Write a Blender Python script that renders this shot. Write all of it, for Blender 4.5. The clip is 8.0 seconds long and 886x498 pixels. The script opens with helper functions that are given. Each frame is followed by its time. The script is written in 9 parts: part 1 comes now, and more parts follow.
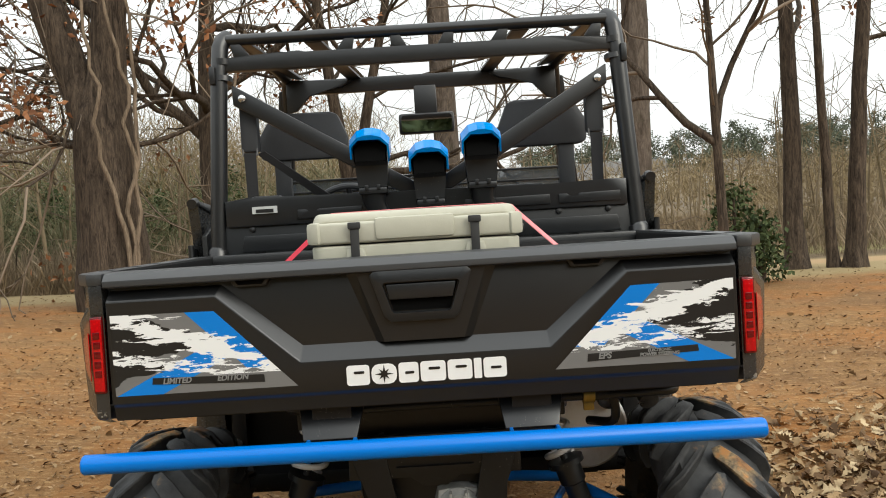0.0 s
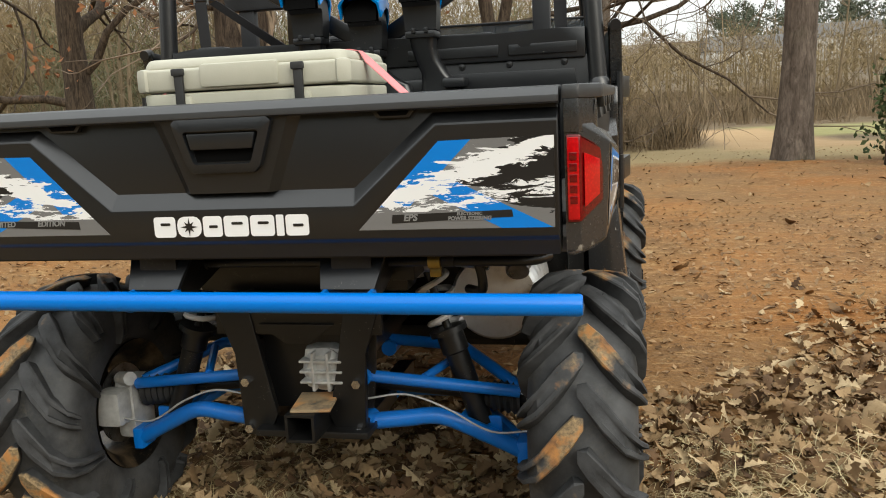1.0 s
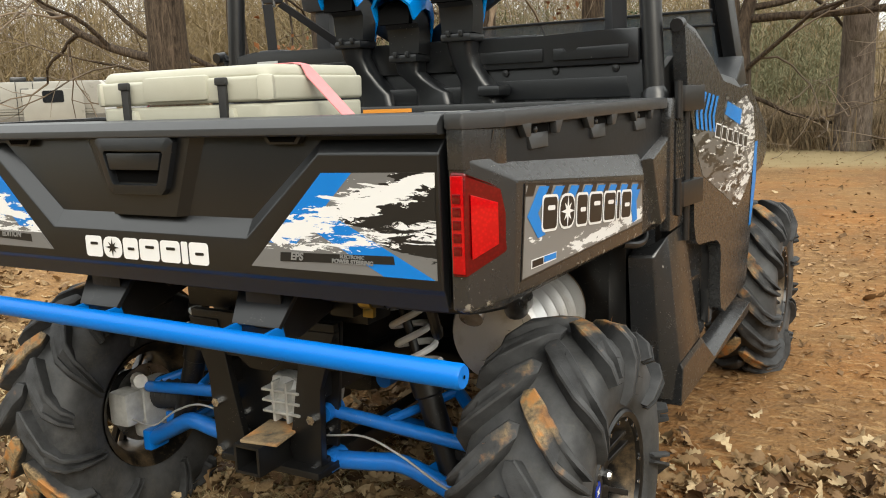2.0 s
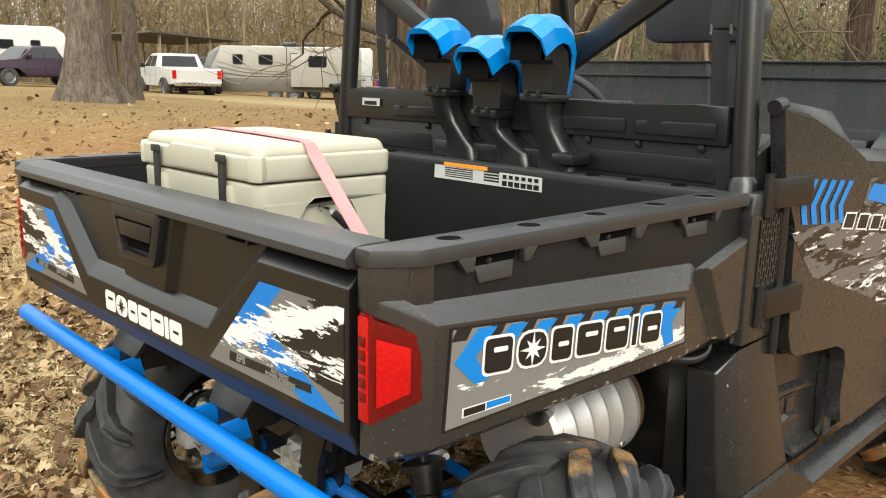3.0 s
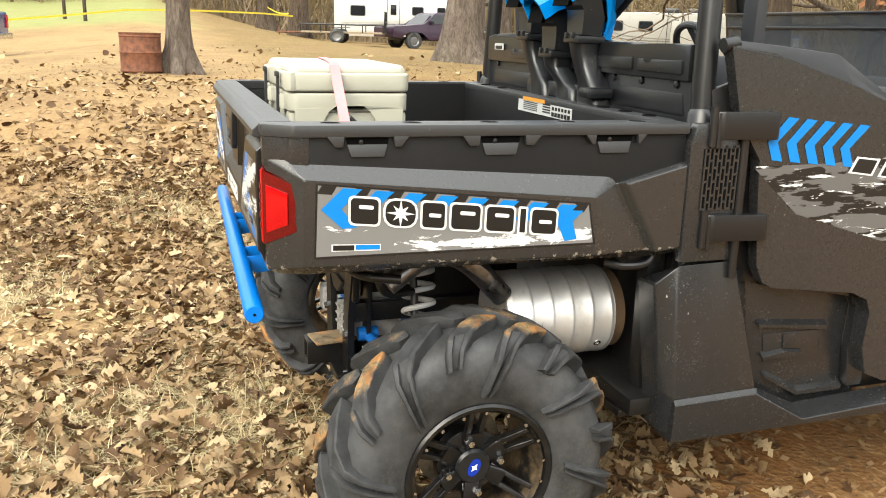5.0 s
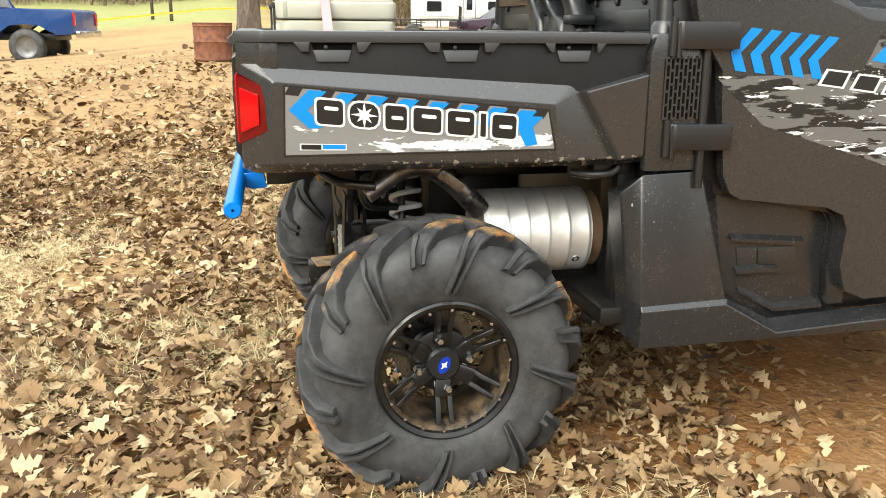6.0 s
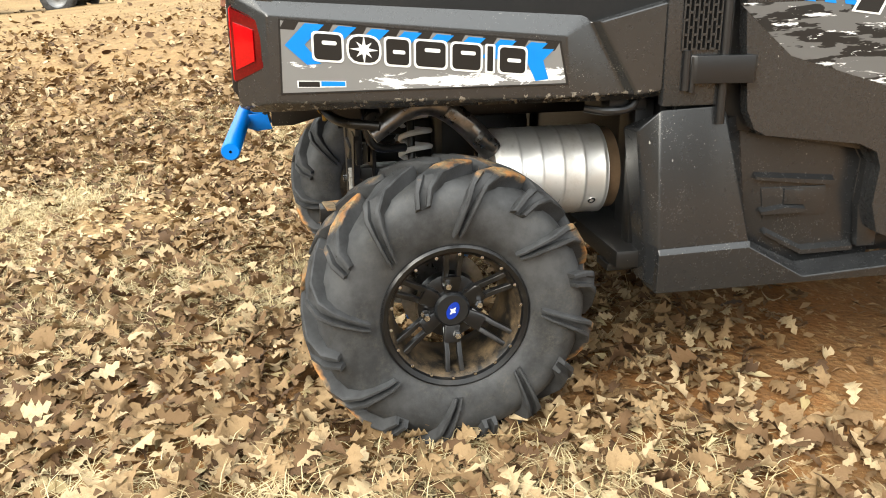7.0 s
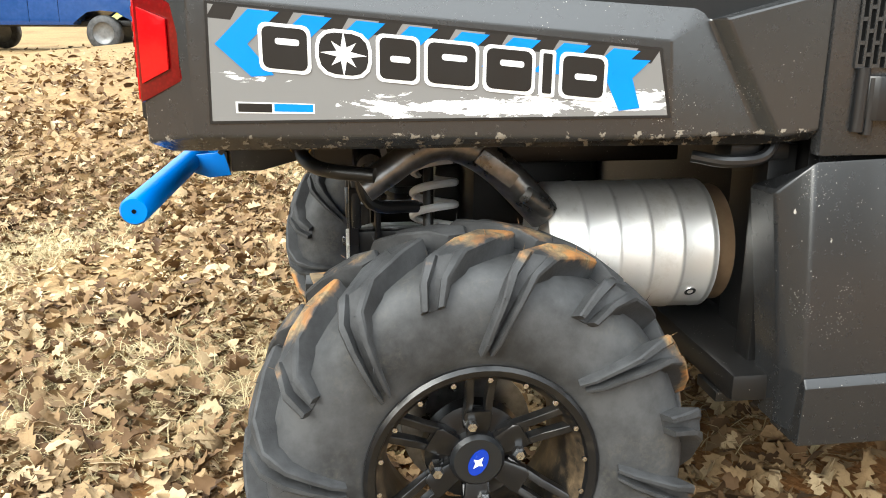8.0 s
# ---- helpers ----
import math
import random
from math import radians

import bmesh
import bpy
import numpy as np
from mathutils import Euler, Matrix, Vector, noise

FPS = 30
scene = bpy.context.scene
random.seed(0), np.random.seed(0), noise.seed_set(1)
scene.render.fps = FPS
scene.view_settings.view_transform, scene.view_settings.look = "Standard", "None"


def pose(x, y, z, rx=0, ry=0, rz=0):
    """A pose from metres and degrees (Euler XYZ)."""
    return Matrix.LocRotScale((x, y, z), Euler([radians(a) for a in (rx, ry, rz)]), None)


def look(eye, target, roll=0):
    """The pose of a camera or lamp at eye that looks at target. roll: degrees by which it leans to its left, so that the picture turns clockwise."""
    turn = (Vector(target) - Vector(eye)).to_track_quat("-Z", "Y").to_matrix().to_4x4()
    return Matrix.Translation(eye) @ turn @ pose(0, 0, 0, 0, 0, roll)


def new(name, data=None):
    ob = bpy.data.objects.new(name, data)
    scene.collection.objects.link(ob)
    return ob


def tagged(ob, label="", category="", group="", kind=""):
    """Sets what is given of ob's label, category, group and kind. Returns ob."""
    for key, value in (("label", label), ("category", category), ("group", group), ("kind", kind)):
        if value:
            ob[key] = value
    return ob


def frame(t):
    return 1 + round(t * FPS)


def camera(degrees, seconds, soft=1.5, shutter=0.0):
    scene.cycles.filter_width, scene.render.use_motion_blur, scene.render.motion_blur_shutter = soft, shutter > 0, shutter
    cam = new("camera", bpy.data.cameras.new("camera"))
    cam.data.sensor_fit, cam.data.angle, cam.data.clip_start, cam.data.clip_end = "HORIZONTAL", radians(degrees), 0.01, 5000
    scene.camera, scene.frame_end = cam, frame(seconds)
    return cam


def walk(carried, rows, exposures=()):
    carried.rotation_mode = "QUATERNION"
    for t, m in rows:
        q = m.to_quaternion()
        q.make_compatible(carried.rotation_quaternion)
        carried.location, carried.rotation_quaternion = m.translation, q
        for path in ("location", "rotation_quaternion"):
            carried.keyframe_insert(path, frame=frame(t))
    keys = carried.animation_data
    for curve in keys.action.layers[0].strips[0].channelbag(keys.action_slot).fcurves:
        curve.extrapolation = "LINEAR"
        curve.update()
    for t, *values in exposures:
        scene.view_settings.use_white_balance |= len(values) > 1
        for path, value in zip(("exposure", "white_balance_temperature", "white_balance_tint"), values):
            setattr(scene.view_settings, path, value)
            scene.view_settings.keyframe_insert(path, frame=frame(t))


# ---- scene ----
cam = camera(55.6, 8.0, 1.0)
PATH = [
    (0, (0.036, -1.83, 1.254), (0.053, 0.169, 1.193), -3.5),
    (0.5, (0.414, -1.735, 1.198), (0.218, 0.245, 0.997), -2.9),
    (1, (0.796, -1.621, 1.173), (0.383, 0.304, 0.824), -2.9),
    (1.5, (1.065, -1.368, 1.18), (0.442, 0.488, 0.773), -1.6),
    (2, (1.335, -1.168, 1.218), (0.371, 0.546, 0.858), -2.2),
    (2.2, (1.469, -1.08, 1.273), (0.361, 0.553, 0.943), -1.9),
    (3.3, (1.647, -0.609, 1.476), (0.166, 0.654, 1.017), 1.6),
    (3.5, (1.707, -0.529, 1.509), (0.158, 0.643, 1.033), 1.5),
    (4, (1.959, -0.305, 1.606), (0.262, 0.622, 1.096), 0.9),
    (4.5, (2.273, -0.266, 1.53), (0.507, 0.506, 0.995), 1.7),
    (5, (2.515, -0.198, 1.387), (0.68, 0.418, 0.885), 1.6),
    (5.2, (2.604, -0.139, 1.322), (0.746, 0.425, 0.841), 1.4),
    (6.3, (2.766, 0.045, 1.189), (0.878, 0.447, 0.666), -0.1),
    (6.5, (2.765, 0.056, 1.184), (0.874, 0.44, 0.655), -0.5),
    (7, (2.704, 0.101, 1.164), (0.837, 0.448, 0.536), -0.6),
    (7.5, (2.388, 0.142, 1.113), (0.541, 0.483, 0.425), 0.4),
    (8, (1.985, 0.264, 1.048), (0.073, 0.517, 0.518), 0.2),
]
walk(cam, [(t, look(eye, target, roll)) for t, eye, target, roll in PATH],
     [(0.0, 0.35, 6500, 5), (1.0, 0.40, 6550, 5), (2.0, 0.62, 6700, 5), (3.5, 0.96, 6800, 5),
      (4.5, 1.17, 6750, 5), (6.5, 1.27, 6550, 5), (7.5, 1.35, 6450, 5), (8.0, 1.52, 6200, 4)])

# ---- light: an overcast winter sky with a faint, wide sun ----
SUN_DIR = Vector((0.70, -0.66, 0.58)).normalized()
world = bpy.data.worlds.new("overcast_sky")
scene.world = world
world.use_nodes = True
wn, wl = world.node_tree.nodes, world.node_tree.links
sky = wn.new("ShaderNodeTexSky")
sky.sky_type, sky.sun_disc = "NISHITA", False
sky.sun_elevation = math.asin(SUN_DIR.z)
sky.sun_rotation = math.atan2(SUN_DIR.x, SUN_DIR.y)
sky.air_density, sky.dust_density = 1.5, 4.0
cloud = wn.new("ShaderNodeTexNoise")
cloud.inputs["Scale"].default_value, cloud.inputs["Detail"].default_value = 2.2, 6.0
cramp = wn.new("ShaderNodeValToRGB")
cramp.color_ramp.elements[0].position, cramp.color_ramp.elements[0].color = 0.3, (8.4, 8.5, 8.7, 1)
cramp.color_ramp.elements[1].position, cramp.color_ramp.elements[1].color = 0.7, (10.4, 10.4, 10.5, 1)
wmix = wn.new("ShaderNodeMixRGB")
wmix.inputs[0].default_value = 0.88
# an overcast dome is brighter overhead than at the horizon
coords = wn.new("ShaderNodeTexCoord")
parts = wn.new("ShaderNodeSeparateXYZ")
dome = wn.new("ShaderNodeMapRange")
dome.inputs["From Min"].default_value, dome.inputs["From Max"].default_value = 0.05, 0.9
dome.inputs["To Min"].default_value, dome.inputs["To Max"].default_value = 0.096, 0.185
wl.new(coords.outputs["Generated"], parts.inputs[0])
wl.new(parts.outputs["Z"], dome.inputs["Value"])
bg = wn["Background"]
wl.new(dome.outputs["Result"], bg.inputs["Strength"])
wl.new(cloud.outputs["Fac"], cramp.inputs["Fac"])
wl.new(sky.outputs["Color"], wmix.inputs[1])
wl.new(cramp.outputs["Color"], wmix.inputs[2])
wl.new(wmix.outputs["Color"], bg.inputs["Color"])

sun_data = bpy.data.lights.new("sun", "SUN")
sun_data.energy, sun_data.angle, sun_data.color = 1.5, radians(36), (1.0, 0.95, 0.88)
sun = new("sun", sun_data)
sun.matrix_world = look(SUN_DIR * 50, (0, 0, 0))

# ---- node and mesh helpers ----


class S:
    """A value in a node tree, with arithmetic."""

    def __init__(self, tree, sock):
        self.tree, self.sock = tree, sock

    def op(self, kind, *others):
        n = self.tree.nodes.new("ShaderNodeMath")
        n.operation = kind
        for i, o in enumerate((self, *others)):
            if isinstance(o, S):
                self.tree.links.new(o.sock, n.inputs[i])
            else:
                n.inputs[i].default_value = o
        return S(self.tree, n.outputs[0])

    def __add__(self, o): return self.op("ADD", o)
    def __sub__(self, o): return self.op("SUBTRACT", o)
    def __mul__(self, o): return self.op("MULTIPLY", o)
    def above(self, o): return self.op("GREATER_THAN", o)
    def below(self, o): return self.op("LESS_THAN", o)
    def both(self, o): return self.op("MINIMUM", o)
    def either(self, o): return self.op("MAXIMUM", o)
    def mod(self, o): return self.op("FLOORED_MODULO", o)

    def ramp(self, lo, hi):
        n = self.tree.nodes.new("ShaderNodeMapRange")
        self.tree.links.new(self.sock, n.inputs[0])
        n.inputs[1].default_value, n.inputs[2].default_value = lo, hi
        return S(self.tree, n.outputs[0])


class Mat:
    """A procedural material being put together."""

    def __init__(self, name, rough=0.6, metal=0.0, spec=0.5):
        self.m = bpy.data.materials.new(name)
        self.m.use_nodes = True
        self.t = self.m.node_tree
        self.b = self.t.nodes["Principled BSDF"]
        self.b.inputs["Roughness"].default_value = rough
        self.b.inputs["Metallic"].default_value = metal
        self.b.inputs["Specular IOR Level"].default_value = spec
        c = self.t.nodes.new("ShaderNodeTexCoord")
        self.coord = c.outputs["Object"]

    def mapped(self, scale=(1, 1, 1), turn=(0, 0, 0)):
        n = self.t.nodes.new("ShaderNodeMapping")
        n.inputs["Scale"].default_value, n.inputs["Rotation"].default_value = scale, [radians(a) for a in turn]
        self.t.links.new(self.coord, n.inputs["Vector"])
        return n.outputs[0]

    def xyz(self):
        n = self.t.nodes.new("ShaderNodeSeparateXYZ")
        self.t.links.new(self.coord, n.inputs[0])
        return [S(self.t, o) for o in n.outputs]

    def noise(self, scale, detail=4.0, rough=0.55, vector=None, warp=0.0):
        n = self.t.nodes.new("ShaderNodeTexNoise")
        n.inputs["Scale"].default_value, n.inputs["Detail"].default_value = scale, detail
        n.inputs["Roughness"].default_value, n.inputs["Distortion"].default_value = rough, warp
        self.t.links.new(vector or self.coord, n.inputs["Vector"])
        return S(self.t, n.outputs["Fac"])

    def cells(self, scale, feature="F1", vector=None):
        n = self.t.nodes.new("ShaderNodeTexVoronoi")
        n.feature = feature
        n.inputs["Scale"].default_value = scale
        self.t.links.new(vector or self.coord, n.inputs["Vector"])
        return S(self.t, n.outputs["Distance"])

    def island(self):
        return S(self.t, self.t.nodes.new("ShaderNodeNewGeometry").outputs["Random Per Island"])

    def each(self):
        return S(self.t, self.t.nodes.new("ShaderNodeObjectInfo").outputs["Random"])

    def mix(self, a, b, fac):
        n = self.t.nodes.new("ShaderNodeMix")
        n.data_type = "RGBA"
        self.t.links.new(fac.sock, n.inputs[0])
        for c, s in ((a, n.inputs[6]), (b, n.inputs[7])):
            if isinstance(c, tuple):
                s.default_value = (*c, 1)
            else:
                self.t.links.new(c, s)
        return n.outputs[2]

    def ramp(self, fac, stops):
        n = self.t.nodes.new("ShaderNodeValToRGB")
        e = n.color_ramp.elements
        while len(e) < len(stops):
            e.new(0.5)
        for i, (p, c) in enumerate(stops):
            e[i].position, e[i].color = p, (*c, 1)
        self.t.links.new(fac.sock, n.inputs[0])
        return n.outputs[0]

    def colour(self, c):
        if isinstance(c, tuple):
            self.b.inputs["Base Color"].default_value = (*c, 1)
        else:
            self.t.links.new(c, self.b.inputs["Base Color"])
        return self

    def rough(self, s):
        self.t.links.new(s.sock, self.b.inputs["Roughness"])
        return self

    def bump(self, s, strength=0.3, depth=0.002):
        n = self.t.nodes.new("ShaderNodeBump")
        n.inputs["Strength"].default_value, n.inputs["Distance"].default_value = strength, depth
        self.t.links.new(s.sock, n.inputs["Height"])
        self.t.links.new(n.outputs[0], self.b.inputs["Normal"])
        return self


def part(name, bm, material, parent=None, label="", smooth=35):
    """Links a bmesh as one mesh object under a thing or a part."""
    me = bpy.data.meshes.new(name)
    bmesh.ops.recalc_face_normals(bm, faces=bm.faces)
    bm.to_mesh(me)
    bm.free()
    me.materials.append(material)
    if smooth:
        me.shade_smooth()
        me.set_sharp_from_angle(angle=radians(smooth))
    ob = new(name, me)
    ob.parent = parent
    if label:
        ob["label"] = label
    return ob


def thing(name, label, category, at=None, group="", kind=""):
    ob = new(name)
    ob.empty_display_size = 0.1
    if at is not None:
        ob.matrix_basis = at
    return tagged(ob, label, category, group, kind)


def mesh_of(name, verts, faces, material, smooth=0):
    me = bpy.data.meshes.new(name)
    me.from_pydata([tuple(v) for v in verts], [], [tuple(int(i) for i in f) for f in faces])
    me.materials.append(material)
    if smooth:
        me.shade_smooth()
        me.set_sharp_from_angle(angle=radians(smooth))
    return new(name, me)


def fast_mesh(name, verts, tris, material):
    """A mesh of triangles from two arrays."""
    me = bpy.data.meshes.new(name)
    nt = len(tris)
    me.vertices.add(len(verts))
    me.vertices.foreach_set("co", np.ascontiguousarray(verts, dtype=np.float32).ravel())
    me.loops.add(nt * 3)
    me.loops.foreach_set("vertex_index", np.ascontiguousarray(tris, dtype=np.int32).ravel())
    me.polygons.add(nt)
    me.polygons.foreach_set("loop_start", np.arange(0, nt * 3, 3, dtype=np.int32))
    me.update(calc_edges=True)
    me.materials.append(material)
    return new(name, me)


def box(bm, c, s, rot=None, bevel=0.0):
    """A box of size s at c, turned by rot (degrees or a matrix), with rounded edges."""
    m = Matrix.Translation(c)
    if rot is not None:
        m = m @ (rot.to_4x4() if isinstance(rot, Matrix) else pose(0, 0, 0, *rot))
    g = bmesh.ops.create_cube(bm, size=1, matrix=m @ Matrix.Diagonal((*s, 1)))
    if bevel:
        es = list({e for v in g["verts"] for e in v.link_edges})
        bmesh.ops.bevel(bm, geom=es, offset=bevel, segments=2, profile=0.6, affect="EDGES", clamp_overlap=True)


def prism(bm, outline, plane, a, b, bevel=0.0, segments=2):
    """An outline in plane 'xz', 'yz' or 'xy', drawn out from a to b along the third axis."""
    def put(u, v, w):
        return {"xz": (u, w, v), "yz": (w, u, v), "xy": (u, v, w)}[plane]
    lo = [bm.verts.new(put(u, v, a)) for u, v in outline]
    hi = [bm.verts.new(put(u, v, b)) for u, v in outline]
    n = len(outline)
    fs = [bm.faces.new(lo), bm.faces.new(hi)]
    fs += [bm.faces.new((lo[i], lo[(i + 1) % n], hi[(i + 1) % n], hi[i])) for i in range(n)]
    if bevel:
        es = list({e for f in fs for e in f.edges})
        bmesh.ops.bevel(bm, geom=es, offset=bevel, segments=segments, profile=0.6, affect="EDGES", clamp_overlap=True)


def solid(bm, outline, offset, bevel=0.0):
    """A plate: a closed outline of places, thickened by the vector offset."""
    off = Vector(offset)
    lo = [bm.verts.new(p) for p in outline]
    hi = [bm.verts.new(Vector(p) + off) for p in outline]
    n = len(outline)
    fs = [bm.faces.new(lo), bm.faces.new(hi)]
    fs += [bm.faces.new((lo[i], lo[(i + 1) % n], hi[(i + 1) % n], hi[i])) for i in range(n)]
    if bevel:
        es = list({e for f in fs for e in f.edges})
        bmesh.ops.bevel(bm, geom=es, offset=bevel, segments=2, profile=0.6, affect="EDGES", clamp_overlap=True)


def folds(bm):
    """The edges where two faces meet at an angle."""
    bmesh.ops.recalc_face_normals(bm, faces=bm.faces)
    return [e for e in bm.edges if len(e.link_faces) == 2 and e.calc_face_angle(0) > 0.12]


def frames_along(pts):
    """Rotation-minimising frames along a line of places."""
    pts = [Vector(p) for p in pts]
    tans = []
    for i in range(len(pts)):
        d = pts[min(i + 1, len(pts) - 1)] - pts[max(i - 1, 0)]
        tans.append(d.normalized())
    up = Vector((0, 0, 1)) if abs(tans[0].z) < 0.9 else Vector((0, 1, 0))
    n = (up - tans[0] * up.dot(tans[0])).normalized()
    out = []
    for p, t in zip(pts, tans):
        n = (n - t * n.dot(t)).normalized()
        out.append((p, t, n, t.cross(n)))
    return out


def tube(bm, pts, r, seg=10, cap=True, flat=1.0):
    """A tube of radius r (one or a list) along places."""
    rs = r if isinstance(r, (list, tuple)) else [r] * len(pts)
    rings = []
    for (p, t, n, b), q in zip(frames_along(pts), rs):
        rings.append([bm.verts.new(p + n * (math.cos(a) * q * flat) + b * (math.sin(a) * q))
                      for a in (2 * math.pi * k / seg for k in range(seg))])
    for A, B in zip(rings, rings[1:]):
        for k in range(seg):
            bm.faces.new((A[k], A[(k + 1) % seg], B[(k + 1) % seg], B[k]))
    if cap:
        bm.faces.new(rings[0])
        bm.faces.new(rings[-1])


def curve_pts(keys, n=6):
    """A smooth line through places."""
    k = [Vector(p) for p in keys]
    k = [k[0] * 2 - k[1]] + k + [k[-1] * 2 - k[-2]]
    out = []
    for i in range(1, len(k) - 2):
        a, b, c, d = k[i - 1:i + 3]
        for j in range(n):
            t = j / n
            out.append(0.5 * (2 * b + (c - a) * t + (2 * a - 5 * b + 4 * c - d) * t * t + (3 * b - a - 3 * c + d) * t ** 3))
    return out + [k[-2]]


def lathe(bm, profile, m, seg=32):
    """Spins (radius, along) pairs round the x axis of the pose m."""
    rings = []
    for r, x in profile:
        rings.append([bm.verts.new(m @ Vector((x, r * math.cos(a), r * math.sin(a))))
                      for a in (2 * math.pi * k / seg for k in range(seg))])
    for A, B in zip(rings, rings[1:]):
        for k in range(seg):
            bm.faces.new((A[k], A[(k + 1) % seg], B[(k + 1) % seg], B[k]))


def rounded(w, h, r, seg=4, cx=0.0, cy=0.0):
    """The outline of a rounded rectangle."""
    out = []
    for sx, sy, a0 in ((1, 1, 0), (-1, 1, 90), (-1, -1, 180), (1, -1, 270)):
        for k in range(seg + 1):
            a = radians(a0 + 90 * k / seg)
            out.append((cx + sx * (w / 2 - r) + r * math.cos(a), cy + sy * (h / 2 - r) + r * math.sin(a)))
    return out


def lettering(name, text, size, m, material, parent, label="", depth=0.0004, bold=0.0, shear=0.0):
    """Words in the built-in font, as a flat mesh at the pose m, centred."""
    cu = bpy.data.curves.new(name, "FONT")
    cu.body, cu.size, cu.extrude, cu.offset, cu.shear = text, size, depth, bold, shear
    cu.align_x, cu.align_y = "CENTER", "CENTER"
    tmp = new(name, cu)
    bpy.context.view_layer.update()
    me = bpy.data.meshes.new_from_object(tmp.evaluated_get(bpy.context.evaluated_depsgraph_get()))
    bpy.data.objects.remove(tmp)
    bpy.data.curves.remove(cu)
    me.materials.clear()
    me.materials.append(material)
    ob = new(name, me)
    ob.matrix_basis = m
    ob.parent = parent
    if label:
        ob["label"] = label
    return ob

# ---- materials ----


def plain(name, c, rough=0.5, metal=0.0, spec=0.5, vary=0.15, scale=12.0, bump=0.0, bscale=300.0, depth=0.0006):
    k = Mat(name, rough, metal, spec)
    n = k.noise(scale, 6)
    lo, hi = tuple(x * (1 - vary) for x in c), tuple(min(1, x * (1 + vary)) for x in c)
    k.colour(k.mix(lo, hi, n.ramp(0.3, 0.7)))
    k.rough(n.ramp(0.2, 0.8) * 0.14 + (rough - 0.07))
    if bump:
        k.bump(k.noise(bscale, 3), bump, depth)
    return k.m


def dusty(name, c, dust, rough=0.45, amount=0.35, speck=0.0, bump=0.12, spec=0.5, mud=None):
    """Moulded plastic or paint with wiped dust, scuffs and dried mud specks."""
    k = Mat(name, rough, 0.0, spec)
    fine, wide = k.noise(60, 8, 0.7), k.noise(3.2, 5, 0.6)
    streak = k.noise(7, 6, 0.65, k.mapped((1, 1, 0.25)))
    f = (wide.ramp(0.38, 0.75) * fine.ramp(0.3, 0.75) + streak.ramp(0.62, 0.9) * 0.4) * amount
    col = k.mix(c, dust, f)
    if speck:
        dots = k.cells(230).below(0.13).both(k.noise(11, 4).above(0.70 - speck)).either(k.cells(95).below(0.075).both(k.noise(6, 3).above(0.64 - speck)))
        blot = k.noise(38, 5, 0.6).above(0.76 - speck * 0.16).either(k.noise(30, 5, 0.6, k.mapped((1, 1, 0.3))).above(0.76 - speck * 0.1))
        col = k.mix(col, (0.40, 0.37, 0.32), dots.either(blot) * 0.85)
    if mud:
        z = k.xyz()[2]
        spots = k.noise(48, 6, 0.65).above(0.575).both(z.below(mud)).either(k.noise(26, 6, 0.7).above(0.70).both(z.below(mud + 0.05)))
        col = k.mix(col, (0.27, 0.24, 0.195), spots * 0.75)
    k.colour(col)
    k.rough(f * 0.5 + fine * 0.12 + (rough - 0.06))
    k.bump(k.noise(520, 2), bump, 0.0005)
    return k.m


DUST = (0.20, 0.165, 0.13)
# rails and lips: black plastic with sky sheen painted in as a lighter base
M_RAIL = dusty("scuffed_sky_lightened_rail_plastic", (0.027, 0.0285, 0.0305), DUST, 0.40, 0.04, 0.02, 0.08, 0.7)
M_PLASTIC = dusty("black_moulded_plastic", (0.0085, 0.0096, 0.0112), DUST, 0.32, 0.012, 0.01, 0.08, 0.6)
M_SIDE = dusty("black_body_plastic", (0.0200, 0.0205, 0.0212), DUST, 0.27, 0.02, 0.035, 0.025, 0.85)
M_BEDSIDE = dusty("mud_edged_bed_side", (0.0205, 0.0210, 0.0216), DUST, 0.26, 0.02, 0.055, 0.025, 0.90, 0.888)
M_GATE = dusty("black_tailgate_plastic", (0.0042, 0.0047, 0.0054), DUST, 0.33, 0.008, 0.0, 0.08, 0.75)
M_SILL = dusty("mud_spattered_plastic", (0.0155, 0.0160, 0.0168), DUST, 0.26, 0.012, 0.12, 0.02, 0.75)
M_TUB = dusty("bed_liner_plastic", (0.0068, 0.0072, 0.0080), (0.16, 0.14, 0.11), 0.46, 0.06, 0.0, 0.12, 0.3)
M_FLOOR = dusty("dusty_bed_floor", (0.03, 0.03, 0.032), (0.26, 0.21, 0.15), 0.6, 0.75, 0.02)
M_STEEL = dusty("black_coated_steel", (0.0062, 0.0068, 0.0078), DUST, 0.34, 0.015, 0.0, 0.05, 0.7)
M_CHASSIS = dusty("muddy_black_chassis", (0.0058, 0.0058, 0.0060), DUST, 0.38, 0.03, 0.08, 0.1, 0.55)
M_SEAT = plain("black_vinyl", (0.032, 0.034, 0.038), 0.55, bump=0.2, bscale=400)
M_BELT = plain("black_webbing", (0.02, 0.02, 0.022), 0.8, bump=0.4, bscale=600)
# near-black that paints the shade of openings and gaps as flat sheets
M_DARK = plain("black_for_shaded_gaps", (0.004, 0.004, 0.004), 0.9, spec=0.05)
M_BLUE = dusty("blue_powder_coat", (0.0, 0.155, 0.58), (0.3, 0.24, 0.18), 0.3, 0.01, 0.0, 0.06, 0.3)
M_BLUE2 = dusty("blue_suspension_paint", (0.0, 0.15, 0.56), (0.16, 0.11, 0.07), 0.36, 0.22, 0.03, 0.08)
M_HOOD = plain("glossy_blue_plastic", (0.0, 0.225, 0.66), 0.13, vary=0.05)
